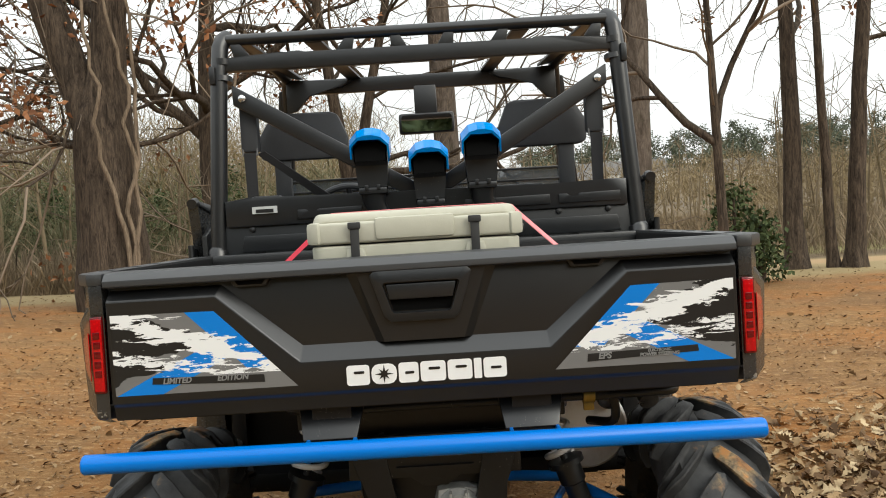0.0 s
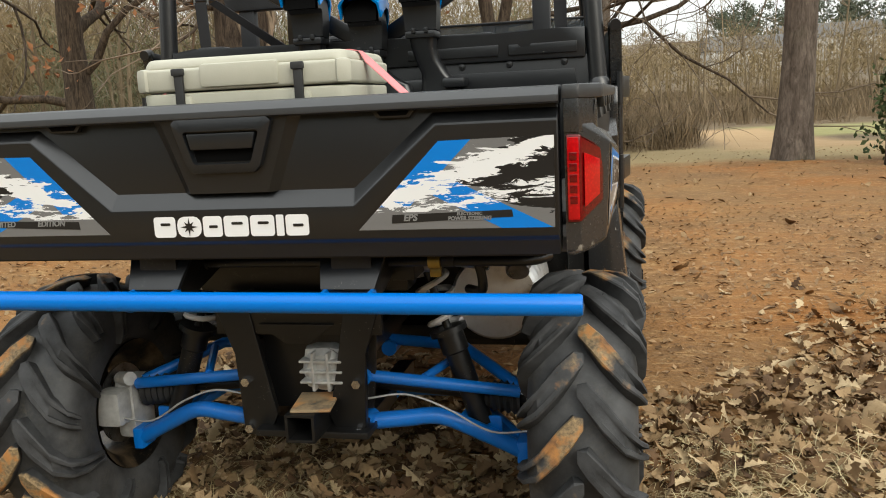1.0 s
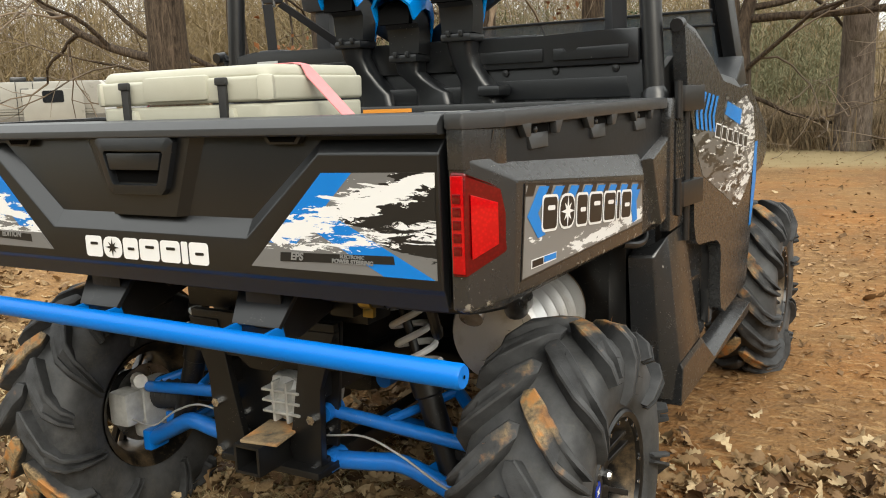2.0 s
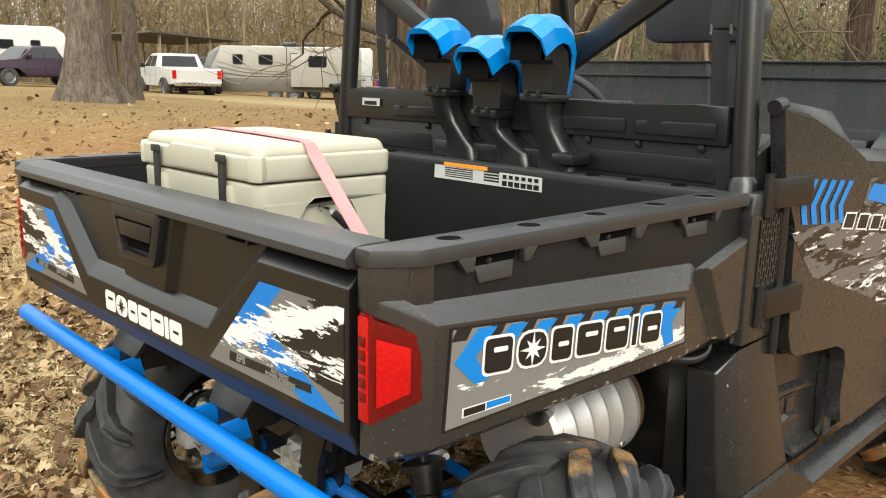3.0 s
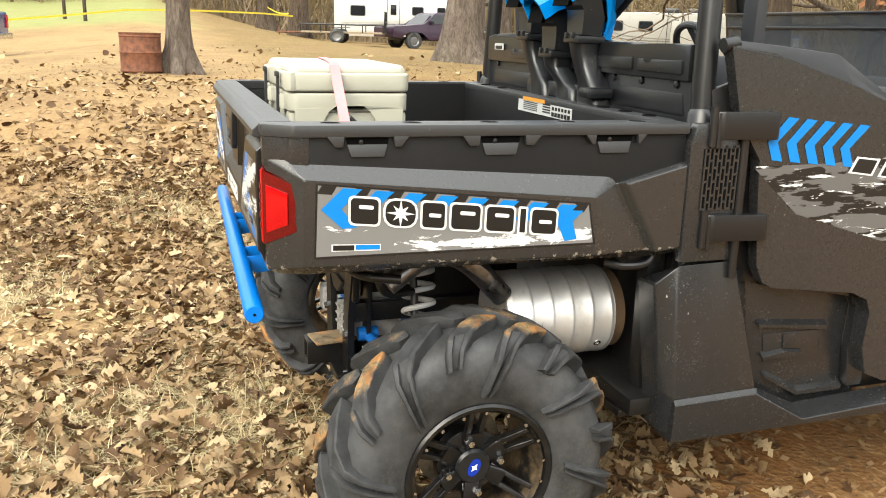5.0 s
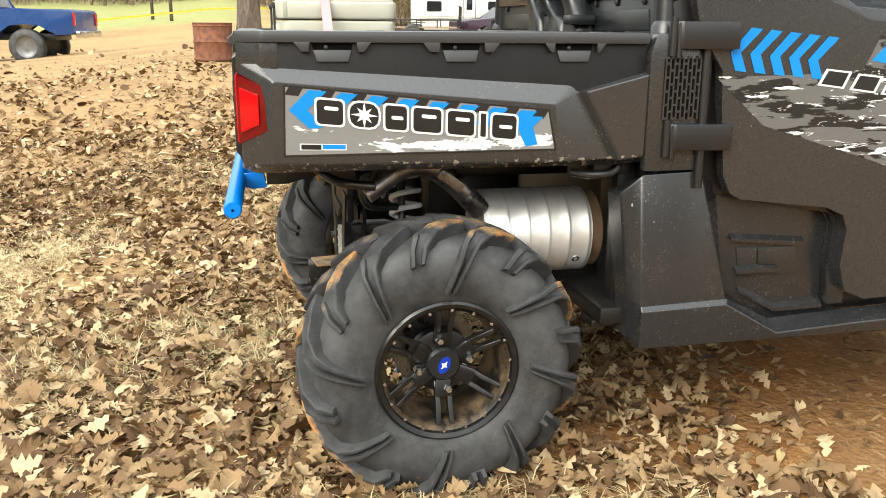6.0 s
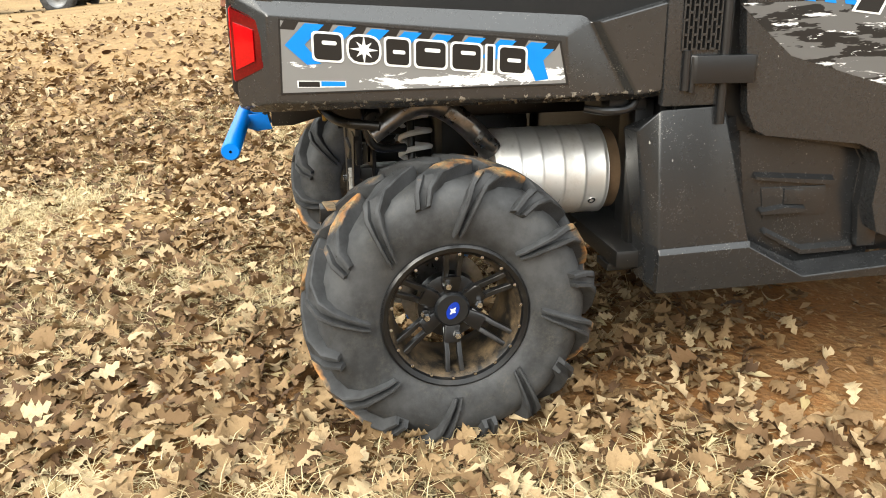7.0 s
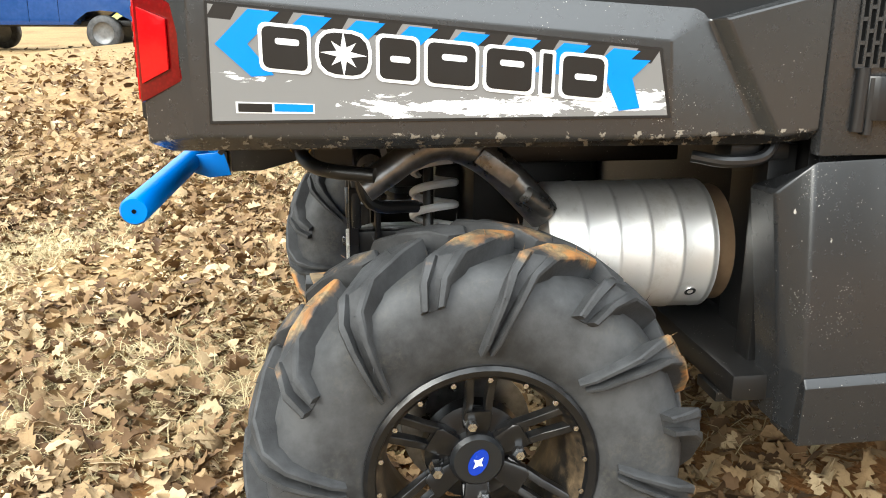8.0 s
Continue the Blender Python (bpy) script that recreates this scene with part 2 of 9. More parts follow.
M_ALU = plain("cast_aluminium", (0.52, 0.52, 0.50), 0.45, 0.35, vary=0.25, scale=30, bump=0.4, bscale=150)
M_CHROME = plain("plated_steel", (0.62, 0.62, 0.62), 0.25, 1.0, vary=0.1)
M_SPRING = plain("white_coated_spring", (0.66, 0.66, 0.66), 0.4, vary=0.1)
M_HOSE = plain("grey_braid", (0.36, 0.36, 0.35), 0.45, 0.2, vary=0.2)
M_PIPE = plain("scorched_steel_pipe", (0.25, 0.245, 0.24), 0.30, 0.9, vary=0.5, scale=24, bump=0.15, bscale=90)
M_WHITE = plain("white_paint", (0.76, 0.76, 0.75), 0.4, vary=0.04)
M_GREYDEC = plain("grey_vinyl", (0.20, 0.20, 0.195), 0.35, vary=0.05)
M_BLACKDEC = plain("black_vinyl_film", (0.012, 0.012, 0.012), 0.35, vary=0.05)
M_BLUEDEC = plain("blue_vinyl_film", (0.0, 0.20, 0.62), 0.35, vary=0.06)
M_ORANGE = plain("orange_label", (0.72, 0.28, 0.04), 0.4, vary=0.05)
M_LABEL = plain("white_label", (0.45, 0.46, 0.45), 0.4, vary=0.05)
M_STRAP = plain("faded_red_webbing", (0.72, 0.24, 0.25), 0.8, vary=0.12, bump=0.5, bscale=500)
M_STRAP2 = plain("red_webbing", (0.62, 0.02, 0.05), 0.8, vary=0.12, bump=0.5, bscale=500)
M_RUBBER_PAD = plain("black_rubber", (0.02, 0.02, 0.02), 0.6, vary=0.2)


def cooler_plastic():
    k = Mat("tan_rotomoulded_plastic", 0.5)
    n, fine = k.noise(5, 6, 0.6), k.noise(70, 5, 0.7)
    col = k.mix((0.405, 0.395, 0.315), (0.475, 0.465, 0.385), n.ramp(0.3, 0.7))
    k.colour(k.mix(col, (0.34, 0.28, 0.19), fine.ramp(0.64, 0.85) * 0.35))
    k.bump(k.noise(260, 3), 0.25, 0.001)
    return k.m


M_COOLER = cooler_plastic()


def brushed_shield():
    k = Mat("stained_galvanised_shield", 0.45, 0.8)
    n, st = k.noise(9, 7, 0.7), k.noise(16, 6, 0.7, k.mapped((1, 1, 0.25)))
    col = k.mix((0.84, 0.83, 0.81), (0.58, 0.54, 0.48), n.ramp(0.5, 0.8))
    k.colour(k.mix(col, (0.25, 0.2, 0.15), st.ramp(0.62, 0.82) * 0.45))
    k.rough(n.ramp(0.3, 0.7) * 0.22 + 0.38)
    k.bump(k.noise(50, 4), 0.15, 0.002)
    return k.m


M_SHIELD = brushed_shield()


def tyre_rubber():
    k = Mat("dusty_tyre_rubber", 0.62)
    n, f = k.noise(7, 6, 0.65), k.noise(120, 5, 0.7)
    col = k.mix((0.019, 0.0195, 0.0202), (0.066, 0.067, 0.069), n.ramp(0.38, 0.64))
    k.colour(k.mix(col, (0.13, 0.115, 0.085), f.ramp(0.42, 0.7) * k.noise(11, 5, 0.7).ramp(0.5, 0.7) * 0.5))
    k.bump(k.noise(200, 4), 0.25, 0.001)
    return k.m


def clay_caked():
    k = Mat("clay_caked_tread", 0.85)
    n, f = k.noise(26, 6, 0.65), k.noise(160, 5)
    col = k.mix((0.09, 0.075, 0.055), (0.32, 0.23, 0.13), n.ramp(0.3, 0.55))
    k.colour(k.mix(col, (0.55, 0.27, 0.09), k.noise(14, 5).ramp(0.5, 0.66)))
    k.bump(f, 0.6, 0.003)
    return k.m


def bar_rubber():
    """Tread-bar rubber: dried clay clings to the crowns."""
    k = Mat("clay_caked_tread_bar", 0.72)
    x, y, z = k.xyz()
    rad = (y * y + z * z).op("SQRT")
    n, f, e = k.noise(16, 5, 0.6), k.noise(120, 5, 0.7), k.each()
    rub = k.mix((0.016, 0.0165, 0.0172), (0.058, 0.059, 0.061), n.ramp(0.3, 0.72))
    skin = k.mix((0.12, 0.085, 0.045), (0.33, 0.225, 0.11), f.ramp(0.35, 0.65))
    clay = k.mix(skin, (0.42, 0.19, 0.055), k.noise(22, 5).ramp(0.50, 0.60))
    crown = (rad + n * 0.050 + e * 0.034).ramp(0.416, 0.428)
    k.colour(k.mix(rub, clay, crown))
    k.bump(f * 0.4 + n * 0.6, 0.6, 0.004)
    return k.m


M_TYRE, M_CLAY, M_BAR = tyre_rubber(), clay_caked(), bar_rubber()


def rim_paint():
    k = Mat("black_and_machined_rim", 0.28)
    n = k.noise(20, 5)
    k.colour(k.mix((0.006, 0.006, 0.0065), (0.03, 0.026, 0.022), n.ramp(0.5, 0.8)))
    return k.m


M_RIM = rim_paint()


def barrel_paint():
    k = Mat("bronze_rim_barrel", 0.35, 0.3)
    n, f = k.noise(13, 6, 0.65), k.noise(70, 5, 0.7)
    col = k.mix((0.012, 0.011, 0.010), (0.15, 0.105, 0.06), n.ramp(0.44, 0.66))
    k.colour(k.mix(col, (0.32, 0.23, 0.13), f.ramp(0.55, 0.8) * 0.4))
    k.rough(n * 0.3 + 0.2)
    return k.m


M_BARREL = barrel_paint()
M_BADGE = plain("dark_blue_enamel", (0.004, 0.03, 0.30), 0.25, vary=0.05)


def lens(name, c, rough=0.12):
    k = Mat(name, rough)
    k.colour(k.mix(c, tuple(x * 0.75 for x in c), k.cells(160).ramp(0.1, 0.6)))
    k.b.inputs["Coat Weight"].default_value = 0.25
    k.bump(k.cells(220), 0.15, 0.001)
    return k.m


M_LENS = lens("red_lens", (0.55, 0.003, 0.006))
M_LENS_DARK = lens("deep_red_lens", (0.15, 0.002, 0.003), 0.2)


def tinted(name, c, alpha):
    k = Mat(name, 0.08)
    k.colour(c)
    k.b.inputs["Alpha"].default_value = alpha
    return k.m


# smoked tint, lightened to blue-grey to paint in the sky's reflection
M_SHIELD_GLASS = tinted("smoked_polycarbonate", (0.075, 0.090, 0.105), 0.60)
M_GLASS = tinted("dark_window_glass", (0.015, 0.017, 0.02), 0.92)


def splash(name, flip):
    """Printed vinyl for a tailgate wing: grey ground, two blue slabs, torn black and white brush strokes."""
    k = Mat(name, 0.3)
    x, y, z = k.xyz()
    u = x * flip
    v1 = k.mapped((13, 1, 62), (0, 19 * flip, 0))
    v2 = k.mapped((20, 1, 95), (0, 12 * flip, 0))
    n1, n2, n3 = k.noise(1.0, 5, 0.65, v1, 0.5), k.noise(1.0, 5, 0.7, v2, 0.6), k.noise(0.45, 4, 0.6, v1, 0.3)
    col = k.mix((0.165, 0.162, 0.158), (0.145, 0.143, 0.14), n1)
    a, b = u - (z - 0.965), u + (z - 0.92) * 2.0
    blue = a.above(0.25).both(a.below(0.385)).both(z.above(0.968)).either(b.above(0.575).both(b.below(0.675)).both(z.below(1.03)))
    col = k.mix(col, (0.0, 0.175, 0.58), blue)
    black = (n3 * 0.10 + u * 0.28 - (z - 1.03).op("ABSOLUTE") * 0.75).above(0.178)
    col = k.mix(col, (0.012, 0.012, 0.012), black)
    t1 = (z * 0.949 - u * 0.316 - 0.822).op("ABSOLUTE")
    t2 = (z * 0.985 - u * 0.17 - 0.876).op("ABSOLUTE")
    white = (n1 * 0.17 - t1).above(0.066).either((n2 * 0.15 - t2).above(0.069)).either(n2.above(0.68))
    col = k.mix(col, (0.76, 0.76, 0.75), white.both(z.above(0.957)))
    k.colour(col)
    return k.m


def torn(name, turn=14):
    """Printed vinyl for a door: torn black and white tread marks on dark grey."""
    k = Mat(name, 0.3)
    v = k.mapped((1, 9, 52), (turn, 0, 0))
    n1, n3 = k.noise(1.0, 6, 0.7, v, 0.7), k.noise(0.5, 4, 0.6, v, 0.4)
    col = k.mix((0.115, 0.113, 0.11), (0.013, 0.013, 0.013), n3.above(0.5))
    forward = k.xyz()[1].ramp(1.55, 2.05)
    k.colour(k.mix(col, (0.74, 0.74, 0.73), (n1 + forward * 0.10).above(0.60)))
    return k.m


# ground, bark and vegetation
def ground_material():
    k = Mat("clay_soil_and_litter", 0.95, 0.0, 0.15)
    x, y, z = k.xyz()
    wide, mid, fine = k.noise(0.16, 5, 0.6), k.noise(1.3, 7, 0.65), k.noise(22, 8, 0.7)
    grit = k.cells(48)
    clay = k.mix((0.15, 0.074, 0.028), (0.285, 0.153, 0.060), mid.ramp(0.3, 0.7))
    clay = k.mix(clay, (0.285, 0.118, 0.033), k.noise(0.8, 5, 0.6).ramp(0.43, 0.60) * 0.85)
    clay = k.mix(clay, (0.12, 0.066, 0.030), k.noise(2.6, 6, 0.65).ramp(0.55, 0.72) * 0.6)
    pale = x.ramp(-6.5, -12.0)
    clay = k.mix(clay, k.mix((0.14, 0.098, 0.036), (0.22, 0.160, 0.064), mid.ramp(0.3, 0.7)), pale)
    clay = k.mix(clay, (0.27, 0.175, 0.080), wide.ramp(0.45, 0.68) * 0.6)
    tan = k.mix((0.25, 0.165, 0.075), (0.40, 0.285, 0.145), fine.ramp(0.3, 0.7))
    clay = k.mix(clay, tan, x.ramp(-0.2, -1.2).both(y.ramp(2.5, 1.0)) * 0.8)
    litter = k.mix((0.075, 0.042, 0.021), (0.26, 0.16, 0.082), fine.ramp(0.3, 0.7))
    cover = k.noise(0.55, 6, 0.7).ramp(0.42, 0.62)
    col = k.mix(clay, litter, cover * fine.ramp(0.35, 0.55) * 0.75)
    col = k.mix(col, (0.13, 0.075, 0.035), grit.below(0.2) * 0.55)
    chips = k.noise(9.0, 7, 0.75, k.mapped((1.0, 2.2, 1.0)), 0.8)
    col = k.mix(col, (0.42, 0.27, 0.125), chips.above(0.565) * 0.5)
    col = k.mix(col, (0.11, 0.052, 0.02), chips.below(0.40) * 0.5)
    edge = y + wide * 3.0 + mid * 0.8 - 1.9
    straw = edge.ramp(11.4, 12.6).both(x.ramp(-30, -18))
    field = k.mix((0.25, 0.19, 0.095), (0.36, 0.28, 0.15), mid)
    col = k.mix(col, field, straw)
    rough_ground = k.mix((0.10, 0.072, 0.042), (0.19, 0.14, 0.085), k.noise(3.0, 6, 0.7).ramp(0.3, 0.7))
    col = k.mix(col, rough_ground, edge.ramp(15.0, 18.5).both(x.ramp(-30, -18)))
    green = y.ramp(19.5, 21.5).both(y.ramp(33, 29)).both(x.ramp(4.2, 6.0))
    col = k.mix(col, k.mix((0.21, 0.22, 0.085), (0.30, 0.26, 0.12), mid), green)
    lane = (x - 4.2 + (y - 22.0) * -0.03).op("ABSOLUTE").ramp(1.5, 0.9).both(y.ramp(14.2, 15.2)).both(y.ramp(31, 28))
    cross = (y - 16.3 + x * 0.05).op("ABSOLUTE").ramp(1.3, 0.7).both(x.ramp(3.4, 4.4))
    col = k.mix(col, k.mix((0.33, 0.21, 0.105), (0.44, 0.32, 0.18), mid), lane.either(cross))
    turf = x.ramp(-34, -38).both(y.ramp(2, -1))
    col = k.mix(col, k.mix((0.17, 0.20, 0.065), (0.30, 0.28, 0.12), mid), turf)
    far = (x * x + y * y).op("SQRT").ramp(105, 135)
    col = k.mix(col, k.mix((0.13, 0.105, 0.08), (0.24, 0.20, 0.15), k.noise(0.09, 6, 0.7).ramp(0.35, 0.65)), far)
    k.colour(col)
    k.bump(fine * 0.6 + grit * 0.4, 0.7, 0.02)
    return k.m


M_GROUND = ground_material()


def leaf_material():
    k = Mat("dry_oak_leaf", 0.75, 0.0, 0.2)
    r = k.island()
    col = k.ramp(r, [(0.0, (0.075, 0.042, 0.022)), (0.22, (0.150, 0.087, 0.042)), (0.45, (0.240, 0.154, 0.076)),
                     (0.75, (0.325, 0.222, 0.116)), (1.0, (0.52, 0.40, 0.24))])
    k.colour(k.mix(col, (0.13, 0.072, 0.034), k.noise(60, 6, 0.7).ramp(0.5, 0.75) * 0.6))
    k.bump(k.noise(140, 4), 0.5, 0.003)
    return k.m


def straw_material(name, a, b):
    k = Mat(name, 0.8, 0.0, 0.2)
    k.colour(k.ramp(k.island(), [(0.0, a), (1.0, b)]))
    return k.m


M_LEAF = leaf_material()
M_STRAW = straw_material("dry_grass", (0.34, 0.26, 0.125), (0.62, 0.51, 0.30))
M_CRUMB = straw_material("leaf_fragments", (0.13, 0.072, 0.034), (0.36, 0.23, 0.12))
M_DEADLEAF = straw_material("clinging_dead_leaf", (0.14, 0.06, 0.03), (0.36, 0.17, 0.08))
M_NEEDLE = straw_material("evergreen_needles", (0.030, 0.048, 0.018), (0.085, 0.11, 0.045))
# air haze is painted in: paler and greyer than the near needles
M_FARGREEN = straw_material("haze_tinted_far_pines", (0.060, 0.072, 0.046), (0.115, 0.125, 0.085))
M_TWIG = straw_material("bare_twig", (0.12, 0.092, 0.066), (0.25, 0.195, 0.145))
M_BRUSH = straw_material("winter_brush", (0.22, 0.165, 0.105), (0.37, 0.285, 0.185))
M_BROWNBRUSH = straw_material("brown_brush", (0.19, 0.14, 0.085), (0.33, 0.245, 0.15))
# far twigs and thicket carry the haze in their colour
M_HAZE = straw_material("haze_tinted_bare_twigs", (0.16, 0.12, 0.064), (0.27, 0.202, 0.108))
M_OLIVE = straw_material("haze_tinted_olive_thicket", (0.10, 0.105, 0.055), (0.19, 0.175, 0.10))
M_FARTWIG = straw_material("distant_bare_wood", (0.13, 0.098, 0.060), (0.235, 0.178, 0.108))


def bark(name, a, b, stretch=5.0, deep=0.03, moss=0.0):
    k = Mat(name, 0.9, 0.0, 0.2)
    v = k.mapped((stretch, stretch, 1.0))
    n, f = k.noise(2.6, 8, 0.72, v, 0.8), k.noise(9, 6, 0.7, v)
    col = k.mix(a, b, n.ramp(0.36, 0.64))
    col = k.mix(col, tuple(x * 0.35 for x in a), f.ramp(0.55, 0.3) * 0.5)
    if moss:
        col = k.mix(col, (0.16, 0.17, 0.10), k.noise(1.2, 5).ramp(0.55, 0.75) * moss)
    k.colour(col)
    k.bump(n + f * 0.4, 0.9, deep)
    return k.m


M_OAK = bark("oak_bark", (0.030, 0.022, 0.016), (0.145, 0.108, 0.078), 6.5, 0.06)
M_PINE = bark("pine_bark", (0.075, 0.058, 0.045), (0.21, 0.17, 0.138), 4.0, 0.03, 0.3)
M_VINE = bark("vine_bark", (0.11, 0.082, 0.056), (0.27, 0.205, 0.145), 9.0, 0.01)
M_RUST = plain("rusty_steel", (0.16, 0.062, 0.032), 0.8, vary=0.5, scale=14, bump=0.4, bscale=60)
M_CAMPER = plain("white_gelcoat", (0.58, 0.58, 0.565), 0.3, vary=0.04, scale=2)
M_TAN = plain("tan_trim", (0.42, 0.38, 0.31), 0.4, vary=0.06)
M_GREIGE = plain("greige_gelcoat", (0.31, 0.297, 0.262), 0.32, vary=0.05, scale=2)
M_TAUPE = plain("taupe_gelcoat", (0.115, 0.104, 0.088), 0.35, vary=0.06, scale=2)
M_PURPLE = plain("plum_car_paint", (0.040, 0.022, 0.040), 0.2, vary=0.1)
M_SILVER = plain("white_car_paint", (0.54, 0.54, 0.525), 0.22, vary=0.04)
M_NAVY = plain("blue_car_paint", (0.012, 0.045, 0.16), 0.18, vary=0.1)
M_DULLRIM = plain("dull_alloy", (0.16, 0.16, 0.16), 0.4, 0.5, vary=0.2)
M_TAPE = plain("yellow_tape", (0.75, 0.62, 0.06), 0.5, vary=0.1)
M_ROOF = plain("weathered_sheet_roof", (0.09, 0.085, 0.08), 0.6, vary=0.3, scale=3)
M_HOUSE = plain("white_siding", (0.66, 0.66, 0.64), 0.6, vary=0.06, scale=1)
M_PLANK = plain("grey_trailer_plank", (0.28, 0.22, 0.15), 0.8, vary=0.25)

# ---- the ground: one sheet to the horizon ----


def rise(x, y):
    """The ground's height: level under the vehicle, a low bank towards the campers, a valley beyond the field."""
    r = max(0.0, -x - 2.5)
    k = 1.0 - math.exp(-r / 4.0)
    z = k * (0.75 - 0.03 * max(0.0, min(14.0, y - 4.0)) - 0.09 * max(0.0, min(6.0, -y - 1.0)))
    z -= k * 0.05 * max(0.0, min(10.0, y - 18.0)) * min(1.0, max(0.0, (-x - 20) / 10))
    z += 0.07 * max(0.0, min(40.0, r - 24.0)) * max(0.0, min(1.0, (9.0 - y) / 10.0))
    if y > 14:
        z += float(np.interp(y, (14, 30, 60, 100, 150, 220), (0.0, -0.35, -1.0, 0.0, 3.2, 8.0))) * min(1.0, max(0.0, (x + 34) / 25))
    far = math.hypot(x, y)
    if far > 130:
        z += 0.05 * (far - 130) * (1 - math.exp(-(far - 130) / 80))
    return z


def small(x, y):
    return 0.03 * noise.noise(Vector((x * 0.9, y * 0.9, 3.1))) + 0.012 * noise.noise(Vector((x * 3.5, y * 3.5, 7.7)))


def make_ground():
    def axis(lo, hi):
        near = list(np.arange(-7, 7.01, 0.16))
        out, s = [], 0.2
        v = 7.0
        while v < 700:
            s *= 1.09
            v += s
            out.append(v)
        return [-q for q in reversed(out)] + near + out
    xs, ys = axis(0, 0), axis(0, 0)
    verts, faces = [], []
    for y in ys:
        for x in xs:
            verts.append((x, y, rise(x, y) + small(x, y)))
    w = len(xs)
    for j in range(len(ys) - 1):
        for i in range(w - 1):
            a = j * w + i
            faces.append((a, a + 1, a + 1 + w, a + w))
    ob = mesh_of("ground", verts, faces, M_GROUND, 180)
    tagged(ob, "orange-brown clay ground with dry leaf litter and worn grass", "ground", kind="structure")


make_ground()


def floor_at(x, y):
    return rise(x, y) + small(x, y)

# ---- the utility vehicle ----
utv = thing("utility_vehicle", "black utility vehicle with cargo bed, blue decals and muddy tyres", "utility vehicle")
CX = 0.015  # the cab's middle

# cargo box: floor, walls, rails
bm = bmesh.new()
box(bm, (0, 0.515, 0.878), (1.44, 0.95, 0.03), bevel=0.004)
tub = part("cargo_floor", bm, M_FLOOR, utv, "dusty ribbed black plastic bed floor")
for i in range(13):
    bm = bmesh.new()
    box(bm, (-0.6 + i * 0.1, 0.52, 0.898), (0.055, 0.86, 0.012), bevel=0.004)
    part("floor_rib", bm, M_FLOOR, tub)
for s in (1, -1):
    bm = bmesh.new()
    prism(bm, [(s * 0.712, 0.885), (s * 0.703, 1.186), (s * 0.77, 1.186), (s * 0.77, 0.885)], "xz", 0.06, 1.0, 0.004)
    part("bed_wall", bm, M_TUB, utv)
    # the wheel-arch step inside the bed
    bm = bmesh.new()
    prism(bm, [(s * 0.71, 0.893), (s * 0.60, 0.893), (s * 0.62, 0.92), (s * 0.71, 0.925)], "xz", 0.2, 0.95, 0.006)
    part("wheel_arch", bm, M_FLOOR, tub)
bm = bmesh.new()
prism(bm, [(0.962, 0.885), (0.955, 1.186), (1.0, 1.186), (1.0, 0.885)], "yz", -0.705, 0.705, 0.004)
front_wall = part("bed_front_wall", bm, M_TUB, utv)
bm = bmesh.new()
box(bm, (0, 0.5, 0.86), (1.3, 0.9, 0.012))
part("bed_underside", bm, M_CHASSIS, utv)


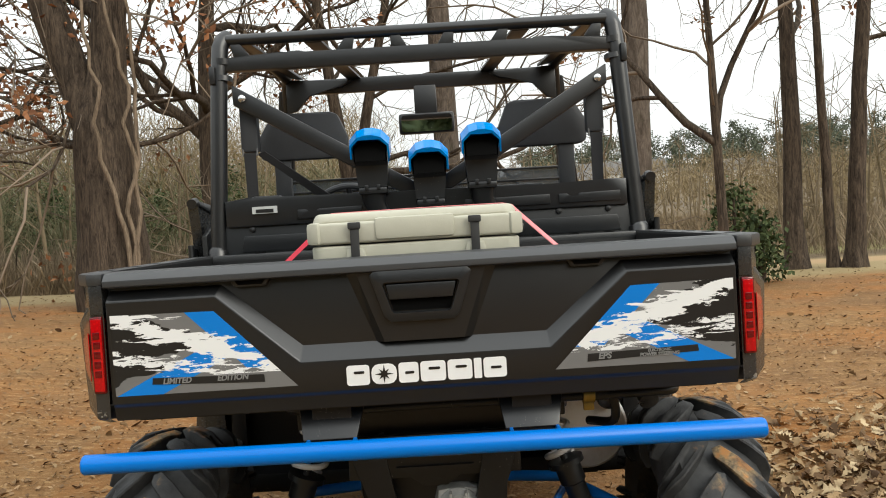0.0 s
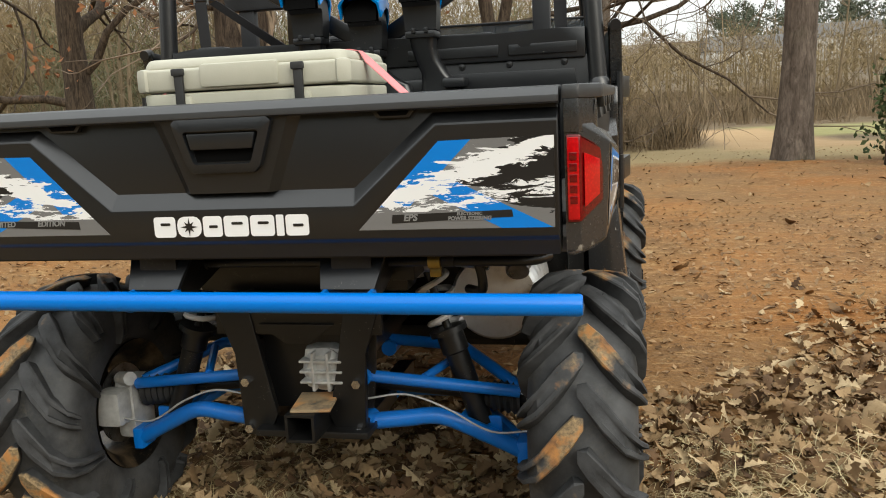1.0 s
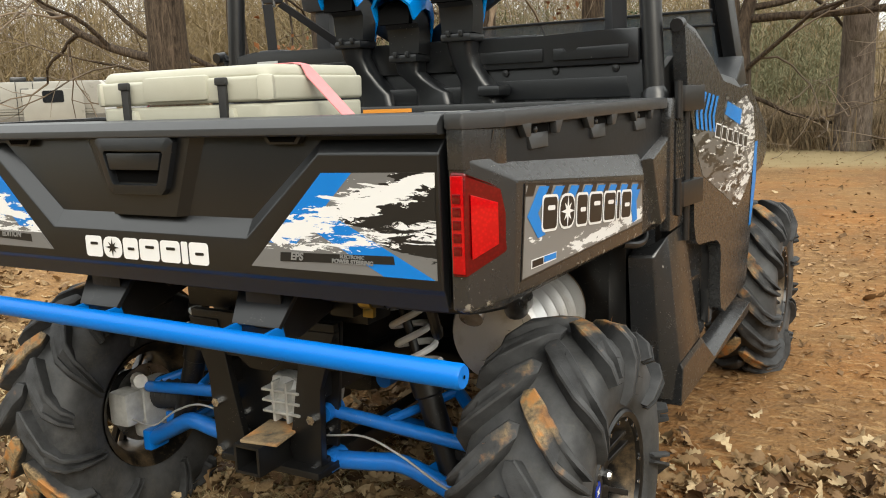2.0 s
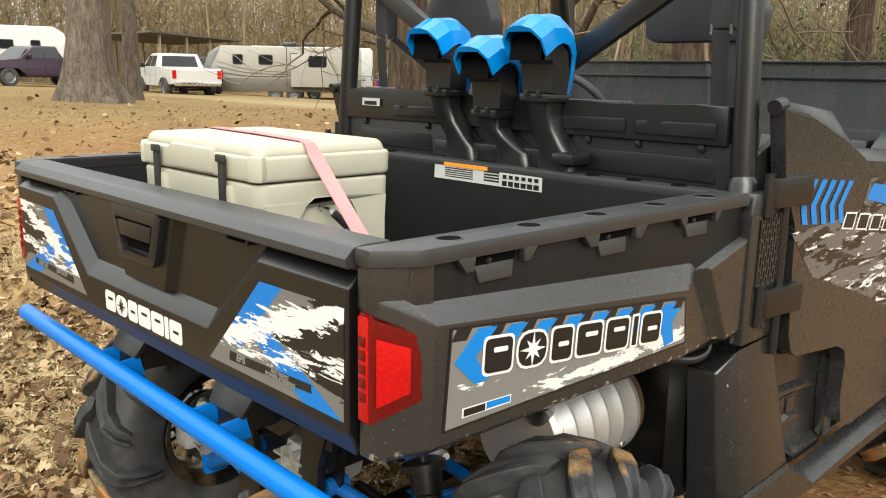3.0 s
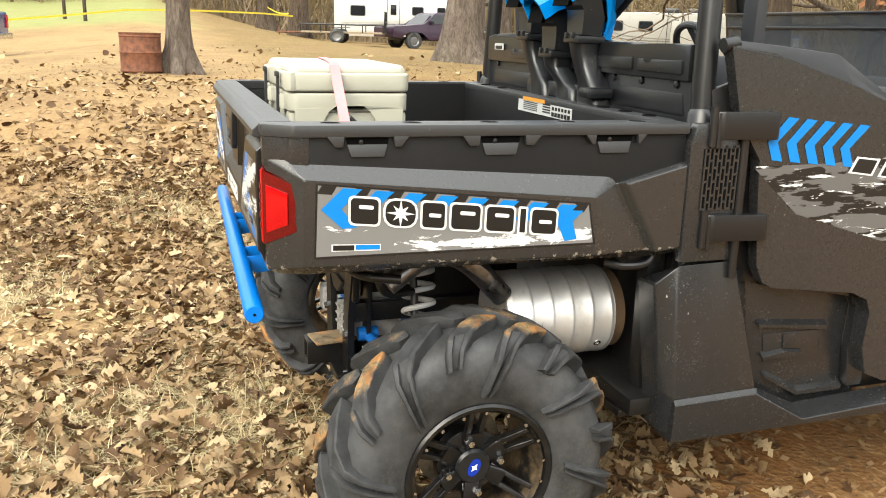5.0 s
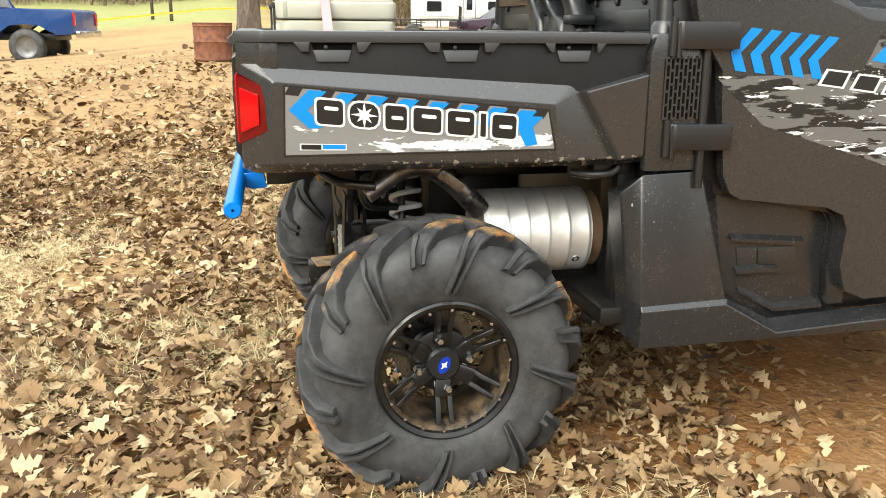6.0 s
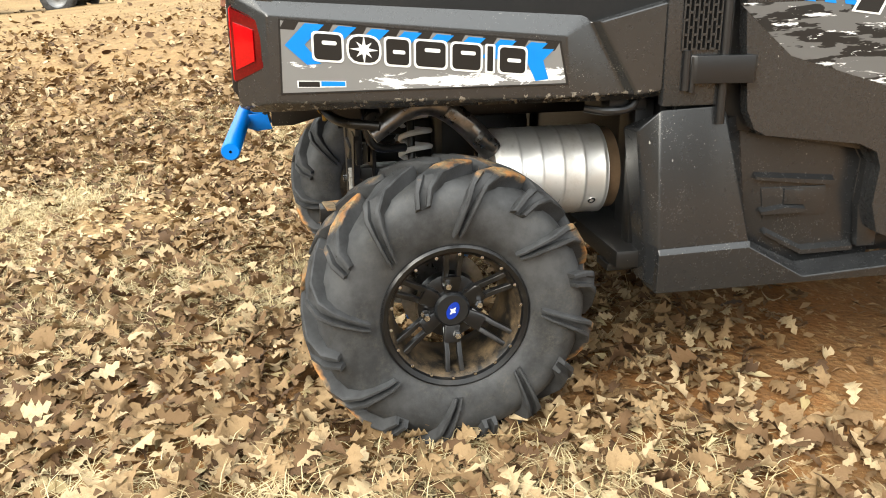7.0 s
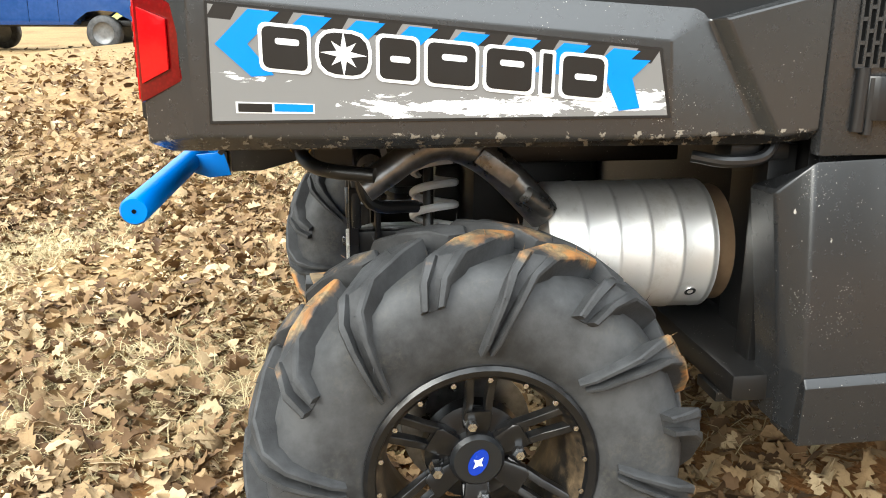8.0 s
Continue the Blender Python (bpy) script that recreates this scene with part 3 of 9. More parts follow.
def side_panel(s):
    """The outer skin of one bed side: upper wall, chamfered ridge, lower face, folded front."""
    bm = bmesh.new()
    v = lambda x, y, z: bm.verts.new((s * x, y, z))
    # upper wall
    a = [v(0.770, 0.045, 1.16), v(0.770, 0.998, 1.16), v(0.766, 0.998, 1.096), v(0.766, 0.80, 1.068), v(0.766, 0.045, 1.114)]
    bm.faces.new(a)
    # chamfered ledge
    l0, l1 = v(0.797, 0.074, 1.078), v(0.799, 0.752, 1.020)
    bm.faces.new((a[4], a[3], l1, l0))
    # lower face with the printed panel
    b0, b1 = v(0.787, 0.072, 0.885), v(0.791, 0.765, 0.877)
    bm.faces.new((l0, l1, b1, b0))
    # fold towards the groove
    g0, g1 = v(0.772, 0.818, 1.050), v(0.772, 0.912, 0.877)
    bm.faces.new((l1, g0, g1, b1))
    bm.faces.new((a[3], g0, l1))
    # front wedge
    w0, w1, w2 = v(0.796, 0.834, 1.050), v(0.789, 0.998, 1.090), v(0.788, 0.998, 0.885)
    w3 = v(0.79, 0.935, 0.877)
    bm.faces.new((g0, w0, w3, g1))
    bm.faces.new((w0, w1, w2, w3))
    bm.faces.new((a[3], a[2], w1, w0, g0))
    # rear corner down to the lamp
    c0, c1, c2 = v(0.737, 0.0, 1.118), v(0.737, 0.0, 0.872), v(0.772, 0.045, 1.118)
    bm.faces.new((a[4], l0, c0))
    bm.faces.new((c0, l0, b0, c1))
    c3, c4 = v(0.694, 0.0, 1.118), v(0.694, 0.0, 0.872)
    bm.faces.new((c0, c1, c4, c3))
    # underside lip
    u = [v(0.76, 0.08, 0.862), v(0.765, 0.935, 0.862), v(0.765, 0.998, 0.868)]
    c5, c6 = v(0.715, 0.03, 0.858), v(0.694, 0.03, 0.858)
    bm.faces.new((b0, b1, g1, w3, u[1], u[0]))
    bm.faces.new((w3, w2, u[2], u[1]))
    bm.faces.new((c1, b0, u[0], c5))
    bm.faces.new((c4, c1, c5, c6))
    bmesh.ops.bevel(bm, geom=folds(bm), offset=0.004, segments=2, profile=0.5, affect="EDGES", clamp_overlap=True)
    p = part("side_panel", bm, M_BEDSIDE, utv, "dusty black bed side with a sharp ridge", smooth=12)
    # corner post above the lamp
    bm = bmesh.new()
    prism(bm, [(s * 0.693, -0.004), (s * 0.735, -0.004), (s * 0.772, 0.052), (s * 0.772, 0.09), (s * 0.693, 0.09)], "xy", 1.10, 1.168, 0.004)
    part("corner_cap", bm, M_SIDE, p)
    # rail on top
    bm = bmesh.new()
    prism(bm, [(s * 0.690, -0.008), (s * 0.738, -0.008), (s * 0.785, 0.055), (s * 0.787, 0.999), (s * 0.705, 0.999), (s * 0.706, 0.07), (s * 0.690, 0.062)], "xy", 1.163, 1.191, 0.008)
    rail = part("bed_rail", bm, M_RAIL, utv)
    # hanging lip of the rail with three tie-down pockets
    for y0, y1 in ((0.125, 0.305), (0.425, 0.615), (0.725, 0.885)):
        m = (y0 + y1) / 2
        bm = bmesh.new()
        prism(bm, [(y0, 1.166), (y0 + 0.018, 1.143), (m - 0.055, 1.143), (m - 0.052, 1.166)], "yz", s * 0.771, s * 0.784, 0.002)
        part("rail_lip", bm, M_RAIL, rail)
        bm = bmesh.new()
        prism(bm, [(m + 0.055, 1.166), (m + 0.058, 1.143), (y1 - 0.018, 1.143), (y1, 1.166)], "yz", s * 0.771, s * 0.784, 0.002)
        part("rail_lip", bm, M_RAIL, rail)
        # flat black sheet paints the shade inside the pocket
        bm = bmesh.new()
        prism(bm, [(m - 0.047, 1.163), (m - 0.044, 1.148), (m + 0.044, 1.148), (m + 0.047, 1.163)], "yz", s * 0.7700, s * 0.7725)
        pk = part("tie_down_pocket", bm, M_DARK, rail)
        # the lip's grey is painted sky sheen under real scuffs
        bm = bmesh.new()
        solid(bm, [(s * 0.7722, m - 0.044, 1.1475), (s * 0.7722, m + 0.044, 1.1475), (s * 0.7765, m + 0.036, 1.121), (s * 0.7765, m - 0.036, 1.121)], (s * -0.008, 0, -0.002), 0.001)
        part("pocket_lip", bm, M_RAIL, rail, "scuffed plastic lip, greyed in its colour for sky sheen")
        bm = bmesh.new()
        lathe(bm, [(0.0, 0.004), (0.005, 0.003), (0.006, 0)], Matrix.Translation((s * 0.773, m - 0.015, 1.153)) @ Matrix.Diagonal((s, 1, 1, 1)), 10)
        part("bolt", bm, M_STEEL, rail)
    for y in (0.139, 0.32, 0.50, 0.69, 0.876):
        bm = bmesh.new()
        lathe(bm, [(0.0205, 0.0), (0.0215, 0.0015), (0.024, 0.0015), (0.0255, 0)], pose(s * 0.746, y, 1.1905, 0, -90, 0), 20)
        st = part("stake_hole", bm, M_RAIL, rail)
        # black disc painted as the dark of the stake hole
        bm = bmesh.new()
        lathe(bm, [(0.0, 0.0), (0.0205, 0.0004)], pose(s * 0.746, y, 1.1914, 0, -90, 0), 20)
        part("hole", bm, M_DARK, rail)
    return p


side_r, side_l = side_panel(1), side_panel(-1)


def taper(ob):
    """Draws the bed sides in a little towards the tail."""
    for o in [ob, *ob.children_recursive]:
        for q in o.data.vertices:
            a = abs(q.co.x)
            k = max(0.0, min(1.0, (a - 0.70) / 0.05)) * max(0.0, min(1.0, (0.95 - q.co.y) / 0.9))
            q.co.x -= math.copysign(0.018 * k, q.co.x)
bm = bmesh.new()
box(bm, (0, 0.982, 1.18), (1.41, 0.055, 0.022), bevel=0.005)
frail = part("front_rail", bm, M_RAIL, utv)
# no bores in the rail: black discs paint their shade
for x in (-0.55, -0.38, 0.38, 0.50, 0.62):
    bm = bmesh.new()
    lathe(bm, [(0.0, 0.0), (0.012, 0.0), (0.0125, 0.003), (0.017, 0.003), (0.019, 0)], pose(x, 0.985, 1.1912, 0, -90, 0), 16)
    part("rail_hole", bm, M_DARK, frail)

# warning label on the front wall
bm = bmesh.new()
box(bm, (0.046, 0.9555, 1.160), (0.40, 0.002, 0.050), (-1.3, 0, 0))
lab = part("warning_label", bm, M_LABEL, front_wall, "white and orange warning label")
bm = bmesh.new()
box(bm, (-0.03, 0.9538, 1.178), (0.17, 0.0015, 0.011))
part("label_header", bm, M_ORANGE, front_wall)
for i in range(5):
    bm = bmesh.new()
    box(bm, (-0.055 + 0.0 * i, 0.954, 1.168 - i * 0.006), (0.11, 0.0012, 0.0025))
    part("label_line", bm, M_BLACKDEC, front_wall)
for i in range(4):
    bm = bmesh.new()
    box(bm, (0.07, 0.9538, 1.171 - i * 0.008), (0.055, 0.0014, 0.004))
    part("label_line", bm, M_BLACKDEC, front_wall)
for i in range(6):
    bm = bmesh.new()
    box(bm, (0.118 + i * 0.022, 0.9538, 1.145), (0.017, 0.0012, 0.013))
    box(bm, (0.118 + i * 0.022, 0.9538, 1.163), (0.013, 0.0012, 0.010))
    part("label_box", bm, M_BLACKDEC, front_wall)

# tailgate
bm = bmesh.new()
box(bm, (0, 0.038, 1.026), (1.368, 0.052, 0.316), bevel=0.006)
gate = part("tailgate", bm, M_GATE, utv, "black moulded tailgate with a raised ridge")
bm = bmesh.new()
prism(bm, [(-0.020, 1.160), (-0.020, 1.173), (-0.004, 1.188), (0.012, 1.191), (0.064, 1.191), (0.064, 1.157), (-0.014, 1.157)], "yz", -0.686, 0.686, 0.002)
part("top_rail", bm, M_RAIL, gate, smooth=12)
bm = bmesh.new()
front = [(-0.684, 1.128), (-0.447, 1.128), (-0.272, 0.972), (0.272, 0.972), (0.447, 1.128), (0.684, 1.128)]
back = [(-0.684, 1.150), (-0.438, 1.150), (-0.268, 1.006), (0.268, 1.006), (0.438, 1.150), (0.684, 1.150)]
F = [bm.verts.new((x, -0.014, z)) for x, z in front]
B = [bm.verts.new((x, 0.0125, z)) for x, z in back]
for i in range(5):
    bm.faces.new((F[i], F[i + 1], B[i + 1], B[i]))
L = [bm.verts.new((x, -0.014, z)) for x, z in ((0.684, 0.905), (0.278, 0.905), (-0.278, 0.905), (-0.684, 0.905))]
bm.faces.new((F[0], F[1], F[2], L[2], L[3]))
bm.faces.new((F[2], F[3], L[1], L[2]))
bm.faces.new((F[3], F[4], F[5], L[0], L[1]))
K = [bm.verts.new((x, y, z)) for x, y, z in ((0.684, 0.004, 0.866), (0.278, 0.004, 0.866), (-0.278, 0.004, 0.866), (-0.684, 0.004, 0.866))]
J = [bm.verts.new((x, -0.006, 0.897)) for x in (0.684, 0.278, -0.278, -0.684)]
for i in range(3):
    bm.faces.new((L[i], L[i + 1], J[i + 1], J[i]))
    bm.faces.new((J[i], J[i + 1], K[i + 1], K[i]))
bm.faces.new((F[0], B[0], K[3], J[3], L[3]))
bm.faces.new((F[5], L[0], J[0], K[0], B[5]))
bmesh.ops.bevel(bm, geom=folds(bm), offset=0.003, segments=2, profile=0.5, affect="EDGES", clamp_overlap=True)
part("ridge_panel", bm, M_GATE, gate, smooth=12)
bm = bmesh.new()
solid(bm, [(-0.142, -0.004, 1.158), (-0.087, -0.004, 1.004), (0.087, -0.004, 1.004), (0.142, -0.004, 1.158)], (0, 0.02, 0))
centre = part("centre_panel", bm, M_GATE, gate, smooth=20)
for s in (1, -1):
    bm = bmesh.new()
    solid(bm, [(s * 0.142, -0.004, 1.158), (s * 0.087, -0.004, 1.004), (s * 0.106, 0.0125, 1.004), (s * 0.166, 0.0125, 1.158)], (s * -0.006, 0.006, 0))
    part("panel_edge", bm, M_GATE, centre, smooth=20)
for x in (-0.372, 0.362):
    bm = bmesh.new()
    prism(bm, [(x - 0.045, 1.160), (x - 0.033, 1.143), (x + 0.033, 1.143), (x + 0.045, 1.160)], "xz", -0.002, 0.012, 0.002)
    part("grip_notch", bm, M_PLASTIC, gate)
    # shade of the grip notch, painted as a black sheet
    bm = bmesh.new()
    prism(bm, [(x - 0.034, 1.157), (x - 0.026, 1.147), (x + 0.026, 1.147), (x + 0.034, 1.157)], "xz", -0.0035, 0.005)
    part("notch_opening", bm, M_DARK, gate)
# latch
outer = [(-0.112, 1.150), (-0.100, 1.162), (0.098, 1.162), (0.110, 1.150), (0.080, 1.060), (0.066, 1.047), (-0.070, 1.047), (-0.084, 1.060)]
inner = [(-0.084, 1.128), (-0.080, 1.133), (0.078, 1.133), (0.082, 1.128), (0.062, 1.072), (0.058, 1.067), (-0.062, 1.067), (-0.066, 1.072)]
bm = bmesh.new()
ro = [[bm.verts.new((x, y, z)) for x, z in o] for o, y in ((outer, 0.0), (outer, -0.017), (inner, -0.021), (inner, 0.012))]
for A, B2 in zip(ro, ro[1:]):
    for i in range(8):
        bm.faces.new((A[i], A[(i + 1) % 8], B2[(i + 1) % 8], B2[i]))
bmesh.ops.bevel(bm, geom=list(bm.edges), offset=0.0025, segments=2, profile=0.6, affect="EDGES", clamp_overlap=True)
part("latch_bezel", bm, M_PLASTIC, gate)
# black sheet behind the paddle paints the recess shade
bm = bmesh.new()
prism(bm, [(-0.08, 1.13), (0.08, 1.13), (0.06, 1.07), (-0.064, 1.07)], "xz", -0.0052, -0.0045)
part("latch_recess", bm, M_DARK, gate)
bm = bmesh.new()
prism(bm, [(-0.077, 1.129), (0.075, 1.129), (0.066, 1.096), (-0.070, 1.096)], "xz", -0.020, -0.007, 0.003)
part("latch_paddle", bm, M_PLASTIC, gate)

# printed panels on the tailgate
D_R, D_L = splash("printed_panel_right", 1), splash("printed_panel_left", -1)
for s, mt in ((1, D_R), (-1, D_L)):
    bm = bmesh.new()
    prism(bm, [(s * 0.452, 1.095), (s * 0.676, 1.098), (s * 0.674, 0.922), (s * 0.280, 0.922)], "xz", -0.0150, -0.0142)
    part("printed_panel", bm, mt, gate, "blue, white and black brushstroke decal on grey", smooth=0)
    bm = bmesh.new()
    prism(bm, [(s * 0.352, 0.952), (s * 0.592, 0.958), (s * 0.594, 0.944), (s * 0.350, 0.935)], "xz", -0.0158, -0.0151)
    part("caption_strip", bm, M_BLACKDEC, gate, smooth=0)
lettering("caption", "EPS", 0.019, pose(0.388, -0.0162, 0.9455, 90, 0, 0), M_GREYDEC, gate, "grey block lettering", bold=0.0006, shear=0.2)
lettering("caption", "ELECTRONIC", 0.0085, pose(0.508, -0.0162, 0.9515, 90, 0, 0), M_GREYDEC, gate, bold=0.0003, shear=0.1)
lettering("caption", "POWER STEERING", 0.0105, pose(0.508, -0.0162, 0.9425, 90, 0, 0), M_GREYDEC, gate, bold=0.0004, shear=0.1)
lettering("caption", "LIMITED", 0.017, pose(-0.54, -0.0162, 0.949, 90, 0, 0), M_GREYDEC, gate, "grey block lettering", bold=0.0005, shear=0.2)
lettering("caption", "EDITION", 0.017, pose(-0.42, -0.0162, 0.949, 90, 0, 0), M_GREYDEC, gate, bold=0.0005, shear=0.2)


def star(n=8, r=0.5, q=0.16, turn=0.0):
    return [((r if k % 2 == 0 else q) * (0.75 if k % 4 == 2 else 1) * math.sin(math.pi * k / n + turn),
             (r if k % 2 == 0 else q) * (0.75 if k % 4 == 2 else 1) * math.cos(math.pi * k / n + turn)) for k in range(2 * n)]


def wordmark(parent, put, w, h, fill, edge=None, starred=None):
    """A maker's mark as plain blocks: seven bars, one round with a star. put(u, v, lift) gives the place."""
    widths = (0.15, 0.165, 0.13, 0.165, 0.16, 0.05, 0.15)
    total, u = sum(widths) + 6 * 0.012, 0.0
    for i, q in enumerate(widths):
        a, b = (u / total - 0.5) * w, ((u + q) / total - 0.5) * w
        u += q + 0.012
        shapes = [(fill, 0.0, 0.0004)] if edge is None else [(edge, 0.0, 0.0004), (fill, 0.0048, 0.001)]
        for mt, inset, lift in shapes:
            ww, hh = (b - a) - 2 * inset, h - 2 * inset
            o = rounded(ww, hh, min(ww, hh) * (0.38 if i == 1 else 0.16), 3)
            c = (a + b) / 2
            bm = bmesh.new()
            lo = [bm.verts.new(put(c + x + y * 0.0, y, 0)) for x, y in o]
            hi = [bm.verts.new(put(c + x + y * 0.0, y, lift)) for x, y in o]
            bm.faces.new(hi)
            for k in range(len(o)):
                bm.faces.new((lo[k], lo[(k + 1) % len(o)], hi[(k + 1) % len(o)], hi[k]))
            part("mark_bar", bm, mt, parent, smooth=0)
        # slots across the wide bars
        if i not in (1, 5):
            bm = bmesh.new()
            sl = rounded((b - a) * 0.46, h * 0.13, h * 0.05, 2, (a + b) / 2 + (b - a) * 0.05, h * 0.14 if i in (0, 3, 4) else 0.0)
            bm.faces.new([bm.verts.new(put(x, y, 0.0015)) for x, y in sl])
            part("mark_slot", bm, starred, parent, smooth=0)
        if i == 1:
            bm = bmesh.new()
            c = (a + b) / 2
            pts = [bm.verts.new(put(c + x * h * 0.95, y * h * 0.95, 0.0017)) for x, y in star()]
            mid = bm.verts.new(put(c, 0, 0.0017))
            for k in range(len(pts)):
                bm.faces.new((mid, pts[k], pts[(k + 1) % len(pts)]))
            part("mark_star", bm, starred, parent, smooth=0)


wordmark(gate, lambda u, v, l: (u, -0.0142 - l, 0.936 + v), 0.348, 0.044, M_WHITE, None, M_GATE)

# tail lamps
for s in (1, -1):
    bm = bmesh.new()
    P = lambda x, y, z: bm.verts.new((s * x, y, z))
    top = [P(0.697, -0.006, 1.098), P(0.738, -0.006, 1.098), P(0.786, 0.062, 1.066)]
    bot = [P(0.697, -0.006, 0.928), P(0.738, -0.006, 0.928), P(0.784, 0.062, 0.963)]
    tb = [P(0.697, 0.02, 1.098), P(0.765, 0.07, 1.066)]
    bb = [P(0.697, 0.02, 0.928), P(0.765, 0.07, 0.963)]
    for i in range(2):
        bm.faces.new((top[i], top[i + 1], bot[i + 1], bot[i]))
    bm.faces.new((top[0], top[1], top[2], tb[1], tb[0]))
    bm.faces.new((bot[0], bot[1], bot[2], bb[1], bb[0]))
    bm.faces.new((top[0], bot[0], bb[0], tb[0]))
    bm.faces.new((top[2], bot[2], bb[1], tb[1]))
    bmesh.ops.bevel(bm, geom=list(bm.edges), offset=0.005, segments=2, profile=0.5, affect="EDGES", clamp_overlap=True)
    lamp = part("tail_lamp", bm, M_LENS_DARK, utv, "red wrap-around tail lamp")
    bm = bmesh.new()
    e = Vector((s * 0.062, -0.042, 0)).normalized() * 0.003
    solid(bm, [Vector((s * 0.7445, 0.003, 1.062)) + e, Vector((s * 0.7725, 0.045, 1.046)) + e, Vector((s * 0.772, 0.045, 0.978)) + e, Vector((s * 0.7445, 0.003, 0.957)) + e], e, 0.001)
    part("side_lens", bm, M_LENS, lamp)
    bm = bmesh.new()
    box(bm, (s * 0.7165, -0.0065, 1.013), (0.034, 0.004, 0.158), bevel=0.0018)
    part("rear_lens", bm, M_LENS, lamp)
    for i in range(5):
        bm = bmesh.new()
        box(bm, (s * 0.7165, -0.009, 0.972 + i * 0.021), (0.022, 0.004, 0.015), bevel=0.0015)
        part("diode_block", bm, M_LENS_DARK, lamp)

# side decals: grey print with black slashes, blue chevrons, torn white foot

def side_print():
    k = Mat("torn_side_print", 0.3)
    x, y, z = k.xyz()
    v = k.mapped((1, 16, 42), (4, 0, 0))
    n = k.noise(1.0, 6, 0.7, v, 0.7)
    v2 = k.mapped((1, 9, 60), (-5, 0, 0))
    n2 = k.noise(1.0, 6, 0.75, v2, 0.5)
    mid_band = (z - 0.926).op("ABSOLUTE").ramp(0.034, 0.0) * y.ramp(0.22, 0.36) * y.ramp(0.80, 0.56)
    left_band = (z + y * 0.12 - 0.989).op("ABSOLUTE").ramp(0.020, 0.0) * y.ramp(0.34, 0.14)
    right_band = (z - y * 0.15 - 0.832).op("ABSOLUTE").ramp(0.040, 0.0) * y.ramp(0.62, 0.72)
    brush = (mid_band * 0.62 + left_band * 0.40 + right_band * 0.42) + n.ramp(0.32, 0.68) * 0.42 + n2.ramp(0.32, 0.68) * 0.36
    slash = ((y * 1.0 + z * -0.62).mod(0.0785)).below(0.034).both((z + y * 0.10).above(1.058))
    col = k.mix((0.19, 0.188, 0.184), (0.016, 0.016, 0.016), slash)
    col = k.mix(col, (0.74, 0.74, 0.73), brush.above(0.80))
    k.colour(col)
    return k.m


M_SIDEPRINT = side_print()
for s, p in ((1, side_r), (-1, side_l)):
    def X(y, z, l=0.0, s=s):
        y = 0.099 + (y - 0.108) * 1.035
        g = (y - 0.072) / 0.68
        low, high = 0.787 + 0.004 * g, 0.797 + 0.002 * g
        f = (z - 0.885 + 0.008 * g) / (0.193 - 0.050 * g)
        return (s * (low + (high - low) * f + 0.0014 + l), y, z)

    bm = bmesh.new()
    solid(bm, [X(0.112, 1.066), X(0.722, 1.004), X(0.742, 0.911), X(0.108, 0.908)], (s * 0.0008, 0, 0))
    part("side_decal", bm, M_SIDEPRINT, p, "grey decal with torn white lower edge", smooth=0)
    bm = bmesh.new()
    solid(bm, [X(0.108, 1.070, -0.0002), X(0.726, 1.008, -0.0002), X(0.748, 0.907, -0.0002), X(0.104, 0.904, -0.0002)], (s * 0.0006, 0, 0))
    part("decal_border", bm, M_BLACKDEC, p, smooth=0)
    for i in range(9):
        y0 = 0.118 + i * 0.0705
        zt = 1.064 - (y0 + 0.04 - 0.112) * 0.105
        bm = bmesh.new()
        if i == 0:
            pts = [(y0 + 0.045, zt), (y0 + 0.085, zt - 0.004), (y0 + 0.042, zt - 0.046), (y0 + 0.075, zt - 0.088), (y0 + 0.045, zt - 0.09), (y0, zt - 0.046)]
        elif i == 8:
            pts = [(y0 - 0.005, zt - 0.008), (y0 + 0.028, zt - 0.010), (y0 + 0.004, zt - 0.035), (y0 + 0.018, zt - 0.078), (y0 - 0.012, zt - 0.082), (y0 - 0.034, zt - 0.036)]
        else:
            d = 0.036
            pts = [(y0 + 0.045, zt), (y0 + 0.083, zt - 0.004), (y0 + 0.040, zt - d - 0.008), (y0 + 0.002, zt - d - 0.004)]
        solid(bm, [X(a, b, 0.0012) for a, b in pts], (s * 0.0005, 0, 0))
        part("blue_chevron", bm, M_BLUEDEC, p, smooth=0)
    flip = 1
    wordmark(p, lambda u, v, l: X(0.412 + flip * u, 0.987 - u * 0.098 + v, 0.002 + l), 0.475, 0.066, M_BLACKDEC, M_WHITE, M_WHITE)
    bm = bmesh.new()
    solid(bm, [X(0.14, 0.935, 0.001), X(0.245, 0.931, 0.001), X(0.245, 0.917, 0.001), X(0.14, 0.919, 0.001)], (s * 0.0005, 0, 0))
    part("badge_strip", bm, M_WHITE, p, smooth=0)
    bm = bmesh.new()
    solid(bm, [X(0.143, 0.933, 0.0016), X(0.188, 0.9315, 0.0016), X(0.188, 0.9195, 0.0016), X(0.143, 0.921, 0.0016)], (s * 0.0004, 0, 0))
    part("badge_bar", bm, M_BLACKDEC, p, smooth=0)
    bm = bmesh.new()
    solid(bm, [X(0.191, 0.932, 0.0016), X(0.243, 0.9298, 0.0016), X(0.243, 0.9195, 0.0016), X(0.191, 0.921, 0.0016)], (s * 0.0004, 0, 0))
    part("badge_bar", bm, M_BLUEDEC, p, smooth=0)
for ob in [o for o in utv.children if o.name.split(".")[0] in ("side_panel", "bed_rail", "bed_wall", "tail_lamp")]:
    taper(ob)

